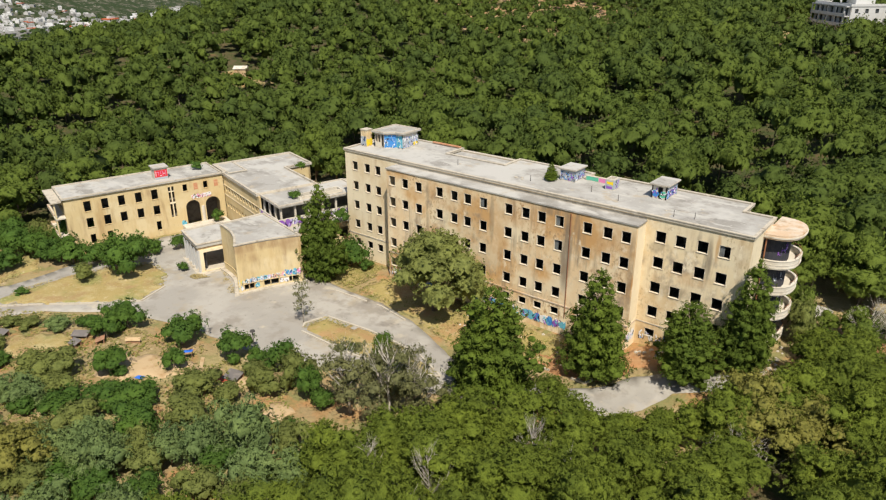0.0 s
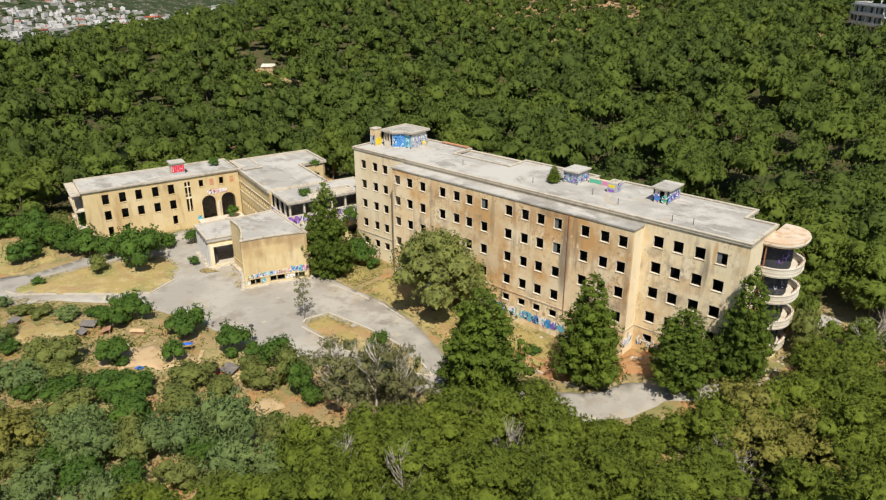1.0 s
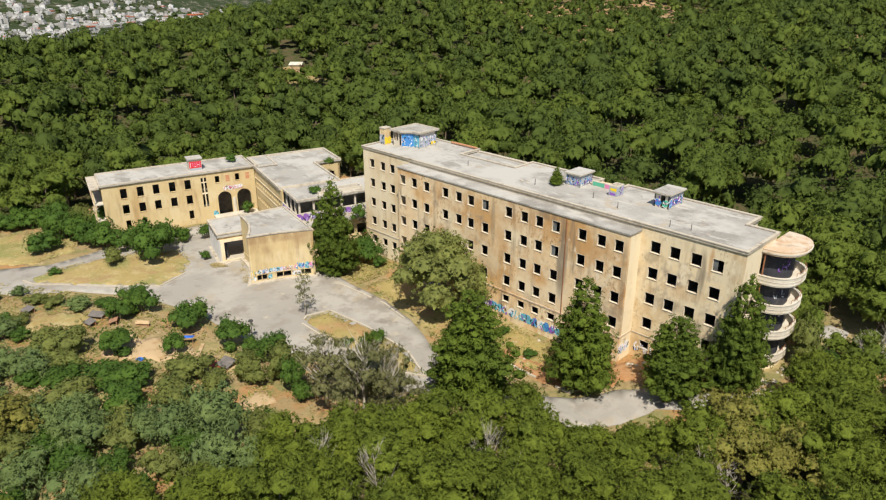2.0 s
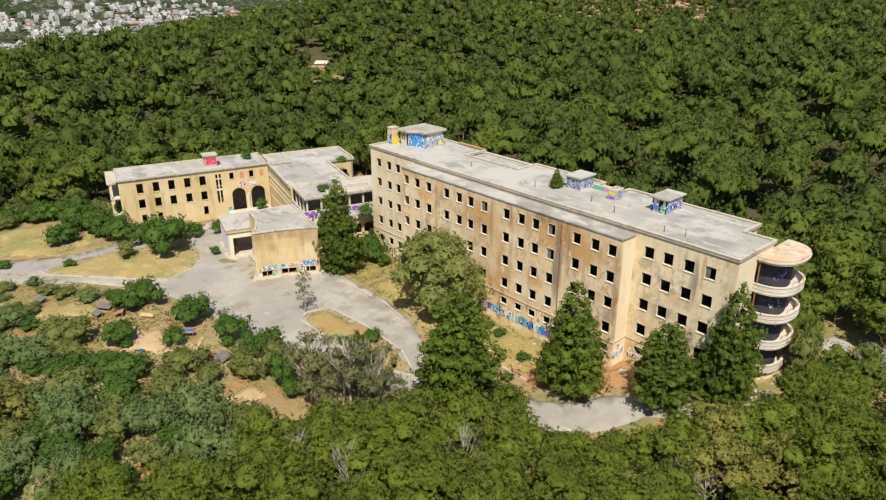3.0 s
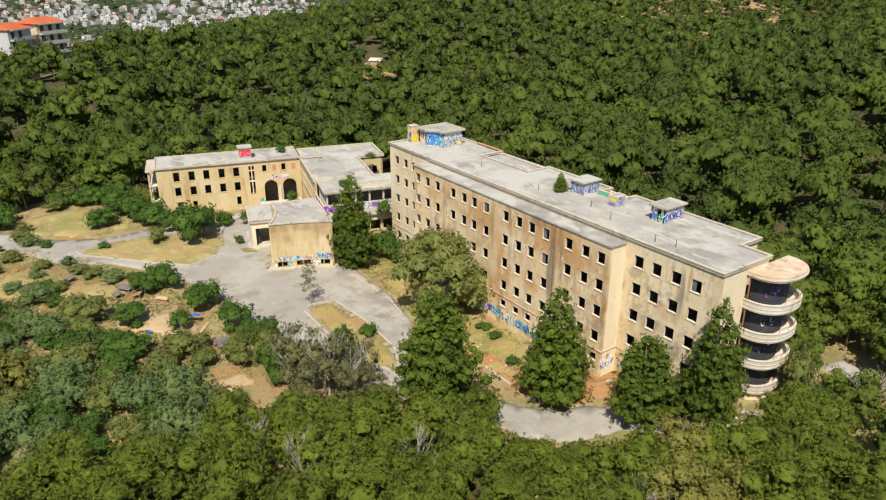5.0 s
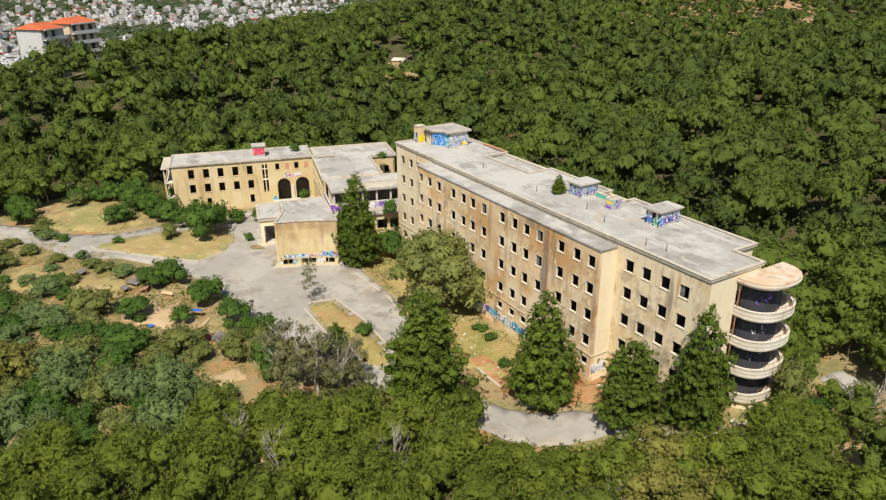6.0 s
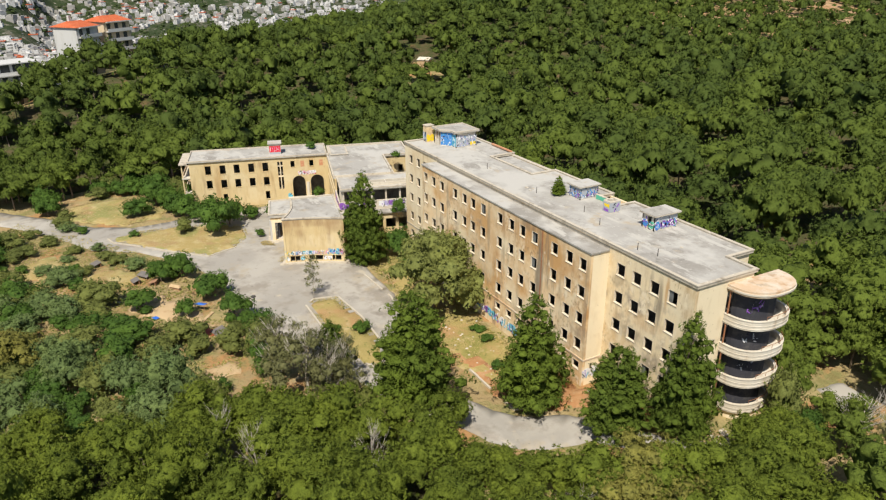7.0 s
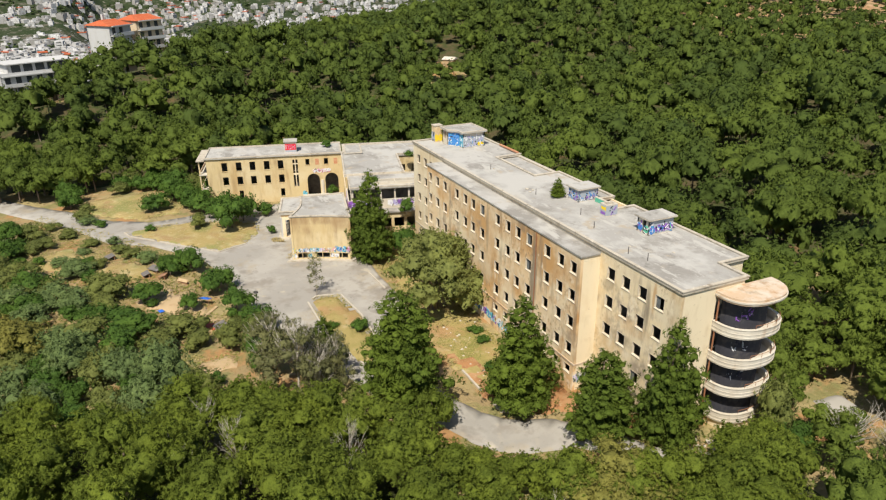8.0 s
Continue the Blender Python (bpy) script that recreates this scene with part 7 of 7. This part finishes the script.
# ---- the far town ----
cr = random.Random(5)
town, trim, reds, tv, tf, tnn, tn = MB(), MB(), MB(), [], [], [], 0
for i in range(5200):
    a = cr.uniform(136, 194)
    r = 440 + 1250 * cr.random() ** 0.9
    x, y = 20 + math.cos(radians(a)) * r, -60 + math.sin(radians(a)) * r
    if x > -375 or noise.noise(Vector((x * 0.006, y * 0.006, 3))) > 0.22:
        continue
    z = height(x, y)
    w, d, h = cr.uniform(6, 13), cr.uniform(6, 10), cr.choice((3, 4, 6, 6, 7, 9))
    c, s = math.cos(i * 0.7), math.sin(i * 0.7)
    rot = lambda p: (x + p[0] * c - p[1] * s, y + p[0] * s + p[1] * c)
    slab = lambda x0, x1, y0, y1: [rot(p) for p in ((x0, y0), (x1, y0), (x1, y1), (x0, y1))]
    town.prism(slab(-w / 2, w / 2, -d / 2, d / 2), z - 2, z + h)
    if cr.random() < 0.7:
        town.prism(slab(-w / 2 + cr.uniform(0.5, 3), w / 6, -d / 2 + 2, d / 4), z + h - 0.1, z + h + cr.choice((2.2, 2.8)))
    if r < 950:
        for k in range(int(h // 3)):
            zz = z + k * 3 + 1.1
            u = cr.uniform(0.8, w * 0.25)
            trim.prism(slab(-w / 2 + u, w / 2 - 1, -d / 2 - 0.06, d / 2 + 0.06), zz, zz + 1.0)
            trim.prism(slab(-w / 2 - 0.06, w / 2 + 0.06, -d / 2 + 1.5, d / 2 - 2), zz, zz + 0.9)
    if cr.random() < 0.09:
        reds.prism(slab(-w / 2 - 0.4, w / 2 + 0.4, -d / 2 - 0.4, d / 2 + 0.4), z + h + 0.02, z + h + 0.8)
SMALL = [puffs(crown_masses(rg(500 + i), 2, 2.2, 2.5, 6.5, 2.0, 2.8), 500 + i, ICO0, 0.5, 1.2, 0.6, cut=-0.6, blades=2) for i in range(4)]
for i in range(4400):
    a = cr.uniform(134, 194)
    r = 400 + 1300 * cr.random() ** 1.3
    x, y = 20 + math.cos(radians(a)) * r, -60 + math.sin(radians(a)) * r
    if x > -350 or (i % 5 == 0 and noise.noise(Vector((x * 0.006, y * 0.006, 3))) < 0.18):
        continue
    v, f, w = SMALL[i % 4]
    k = cr.uniform(0.8, 1.7)
    tv.append(v * np.array([k * 1.3, k * 1.3, k * 0.9]) + np.array([x, y, height(x, y) - 2.5]))
    tf.append(f + tn)
    tnn.append(w)
    tn += len(v)
tagged(new("town_houses", town.mesh("town_houses", M["town"])), "white blocks of the distant town", "town", kind="stuff")
tagged(new("town_windows", trim.mesh("town_windows", M["shade"])), "dark window bands of the distant town", "town", kind="stuff")
tagged(new("town_roofs", reds.mesh("town_roofs", M["tiles"])), "red roofs in the distant town", "town", kind="stuff")
tagged(new("town_trees", big_mesh("town_trees", np.concatenate(tv), np.concatenate(tf), M["city_tree"], np.concatenate(tnn))), "dark trees between the town houses", "trees", kind="stuff")

# ---- loose things in the clearing ----
hut2 = thing("forest_shed", "small pale shed roof in the woods", "shed", m=pose(-182, 62, height(-182, 62), 0, 0, 40) @ Matrix.Diagonal((0.66, 0.8, 0.62, 1)))
part("wall", MB().box(-3, 3, -2.5, 2.5, -0.5, 6.0), "sand", hut2)
part("roof", MB().add([(-3.4, -2.9, 6), (3.4, -2.9, 6), (3.4, 2.9, 6), (-3.4, 2.9, 6), (-3.4, 0, 7.3), (3.4, 0, 7.3)], [(0, 1, 5, 4), (2, 3, 4, 5), (1, 2, 5), (3, 0, 4), (3, 2, 1, 0)]), "concrete", hut2)
lamp = thing("lamp_post", "short dark garden lamp post by the drive", "lamp post", m=pose(-54.6, -33.4, height(-54.6, -33.4)))
part("pole", MB().tube([(0, 0, -0.2), (0, 0, 3.0)], [0.07, 0.05], 8), "darkmetal", lamp)
part("head", MB().tube([(0, 0, 3.0), (0, 0, 3.1), (0, 0, 3.3)], [0.12, 0.38, 0.3], 10), "darkmetal", lamp)


def shelter(x, y, w, d, rz, material, label, h=0.5):
    w, d = w * 0.72, d * 0.8
    t = thing("shelter", label, "shelter", m=pose(x, y, height(x, y), 0, 0, rz))
    part("roof_sheet", MB().add([(-w / 2, -d / 2, h), (w / 2, -d / 2, h), (w / 2, d / 2, h + 0.35), (-w / 2, d / 2, h + 0.35), (-w / 2, -d / 2, h + 0.05), (w / 2, -d / 2, h + 0.05), (w / 2, d / 2, h + 0.4), (-w / 2, d / 2, h + 0.4)],
                                [(3, 2, 1, 0), (4, 5, 6, 7), (0, 1, 5, 4), (1, 2, 6, 5), (2, 3, 7, 6), (3, 0, 4, 7)]), material, t)
    for sx in (-1, 1):
        for sy in (-1, 1):
            part("post", MB().box(sx * (w / 2 - 0.15) - 0.05, sx * (w / 2 - 0.15) + 0.05, sy * (d / 2 - 0.15) - 0.05, sy * (d / 2 - 0.15) + 0.05, -0.2, h + (0.02 if sy < 0 else 0.33)), "timber", t)
    part("side_board", MB().box(-w / 2 + 0.1, w / 2 - 0.1, d / 2 - 0.22, d / 2 - 0.17, 0, h), "timber", t)


shelter(-77.5, -46.6, 3.4, 1.6, 35, "sheet", "makeshift shelter with grey roofing sheets")
shelter(-75.8, -48.3, 2.4, 1.5, 10, "sheet", "small makeshift shelter with grey sheet roof")
shelter(-73.8, -45.6, 2.2, 1.6, -30, "timber", "leaning brown board shelter")
shelter(-86.8, -53.6, 2.4, 1.8, 20, "sheet", "grey sheet shelter beside the shrubs")
shelter(-67.5, -57.4, 2.8, 2.0, 50, "sheet", "dark sheet shelter in the scrub")
shelter(-51.0, -39.6, 3.2, 2.4, 15, "sheet", "low shelter with a weighted grey sheet roof", 0.4)
shelter(-70.0, -42.8, 3.0, 0.5, 40, "sand", "low shelter with a pale sloping board", 0.45)
tp = thing("blue_tarpaulin", "bright blue tarpaulin stretched over a frame", "tarpaulin", m=pose(-60.4, -40.6, height(-60.4, -40.6), 0, 0, 50) @ Matrix.Diagonal((0.75, 0.7, 0.9, 1)))
part("sheet", MB().add([(-1.4, -0.7, 1.25), (1.4, -0.7, 1.35), (1.5, 0.7, 1.15), (-1.5, 0.7, 1.0), (0, 0, 1.5)], [(0, 1, 4), (1, 2, 4), (2, 3, 4), (3, 0, 4), (3, 2, 1, 0)]), "tarp", tp)
part("frame", MB().tube([(-1.3, -0.6, -0.2), (-1.3, -0.6, 1.2)], [0.04] * 2, 5).tube([(1.3, -0.6, -0.2), (1.3, -0.6, 1.3)], [0.04] * 2, 5).tube([(1.3, 0.6, -0.2), (1.3, 0.6, 1.1)], [0.04] * 2, 5).tube([(-1.3, 0.6, -0.2), (-1.3, 0.6, 1.0)], [0.04] * 2, 5), "timber", tp)
t2 = thing("blue_tarpaulin", "faded blue sheet lying in the scrub", "tarpaulin", m=pose(-60.8, -47.2, height(-60.8, -47.2), 0, 0, 20) @ Matrix.Diagonal((0.6, 0.6, 0.8, 1)))
part("sheet", MB().add([(-1.0, -0.6, 0.2), (1.0, -0.7, 0.25), (1.1, 0.6, 0.3), (-0.9, 0.7, 0.15), (0.1, 0, 0.55), (0, 0, 0.1)], [(0, 1, 4), (1, 2, 4), (2, 3, 4), (3, 0, 4), (1, 0, 5), (2, 1, 5), (3, 2, 5), (0, 3, 5)]), "tarp", t2)
t3 = thing("red_panel", "red painted sheet lying on the ground", "panel", m=pose(-52.2, -40.8, height(-52.2, -40.8) + 0.2, 4, 3, 30))
part("sheet", MB().box(-1.2, 1.2, -0.7, 0.7, 0.0, 0.05), "redsheet", t3)
t4 = thing("plank", "pale fallen plank on sand", "plank", m=pose(-57.2, -40.2, height(-57.2, -40.2) + 0.12, 2, 0, 140))
part("board", MB().box(-1.8, 1.8, -0.25, 0.25, 0, 0.06), "sand", t4)
# rubble at the foot of the bow
rr = random.Random(9)
for i in range(120):
    if i >= 95:
        k = (i - 95) / 25
        x, y = -36 + 22 * k + rr.gauss(0, 0.8), -9.5 - 1.2 * k + rr.gauss(0, 0.5)
    elif i >= 70:
        x, y = rr.uniform(-38, -16), rr.uniform(-11.5, -4)
    elif i < 45:
        x, y = (rr.gauss(4.0, 0.8), rr.gauss(3.2, 1.5)) if i < 32 else (rr.gauss(2.6, 1.0), rr.gauss(-0.2, 1.0))
    else:
        x, y = rr.uniform(-12, -5), rr.uniform(-4.5, -1)
    s = rr.uniform(0.1, 0.34) * (1 if i < 70 else 0.7)
    b = MB().add([(p[0] * s * rr.uniform(0.7, 1.3), p[1] * s * rr.uniform(0.7, 1.3), p[2] * s * 0.7) for p in ICO1[0]], [tuple(int(q) for q in f) for f in ICO1[1]])
    whole("rubble_stone", b, "kerb", "broken pale masonry lump on the ground", "rubble", "rubble heap", m=pose(x, y, height(x, y) + s * 0.25))
for x, y, s in ((-36.2, 3.8, 0.25), (-35.4, 4.3, 0.18), (-34.9, 3.5, 0.2), (-8.5, 6.4, 0.16), (-47.5, 4.6, 0.18), (-12.2, 3.1, 0.14)):
    b = MB().add([(p[0] * s * 1.5, p[1] * s, p[2] * s * 0.35) for p in ICO1[0]], [tuple(int(q) for q in f) for f in ICO1[1]])
    whole("rubble_stone", b, "kerb", "flat scrap of pale screed on the roof", "rubble", "roof scraps", m=pose(x, y, RZ + s * 0.3))
# grass blades on the lawns and weeds in the clearing
gr = np.random.default_rng(12)
SCRUB = [(-118, -66), (-100, -52), (-84, -43), (-62, -37.5), (-46, -36), (-36, -42), (-48, -58), (-75, -68), (-100, -76)]


def grass_mesh(name, areas, tall, wide, mat):
    bv = []
    for poly, cnt in areas:
        lo, hi = np.min(poly, axis=0), np.max(poly, axis=0)
        p = gr.uniform(lo, hi, (cnt * 3, 2))
        p = [q for q in p if inside(poly, q[0], q[1]) and noise.noise(Vector((q[0] * 0.3, q[1] * 0.3, 8))) > -0.12][:cnt]
        for x, y in p:
            z = height(x, y) + 0.05
            for k in range(2):
                a, h = gr.uniform(0, 6.28), gr.uniform(0.4, 1.0) * tall
                bv += [(x - wide * math.cos(a), y - wide * math.sin(a), z), (x + wide * math.cos(a), y + wide * math.sin(a), z), (x - math.sin(a) * h, y + math.cos(a) * h, z + h * 0.45)]
    bv = np.array(bv)
    nn = gr.normal(size=bv.shape) * 0.25 + np.array([0, 0, 1.0])
    return big_mesh(name, bv, np.arange(len(bv)).reshape(-1, 3), mat, nn / np.linalg.norm(nn, axis=1, keepdims=True))


tagged(new("dry_grass", grass_mesh("dry_grass", ((LAWN1, 3000), (LAWN2, 1800), (ISLAND, 1000), (FIELD, 1800), (VERGE, 900), (SCRUB, 5000), ([(-82.5, -19.6), (-72.2, -24.6), (-71.6, -23.9), (-81.9, -18.9)], 500), ([(-86.5, -25.2), (-82.0, -24.6), (-80.6, -22.2), (-84.0, -23.2)], 350)), 0.45, 0.07, M["straw"])), "tufts of golden dry grass", "grass", kind="stuff")
tagged(new("weeds", grass_mesh("weeds", ((ISLAND, 500), (FIELD, 700), (VERGE, 400), (SCRUB, 4200), (LAWN1, 300)), 0.3, 0.2, M["weed"])), "low green weeds between the shrubs", "weeds", kind="stuff")
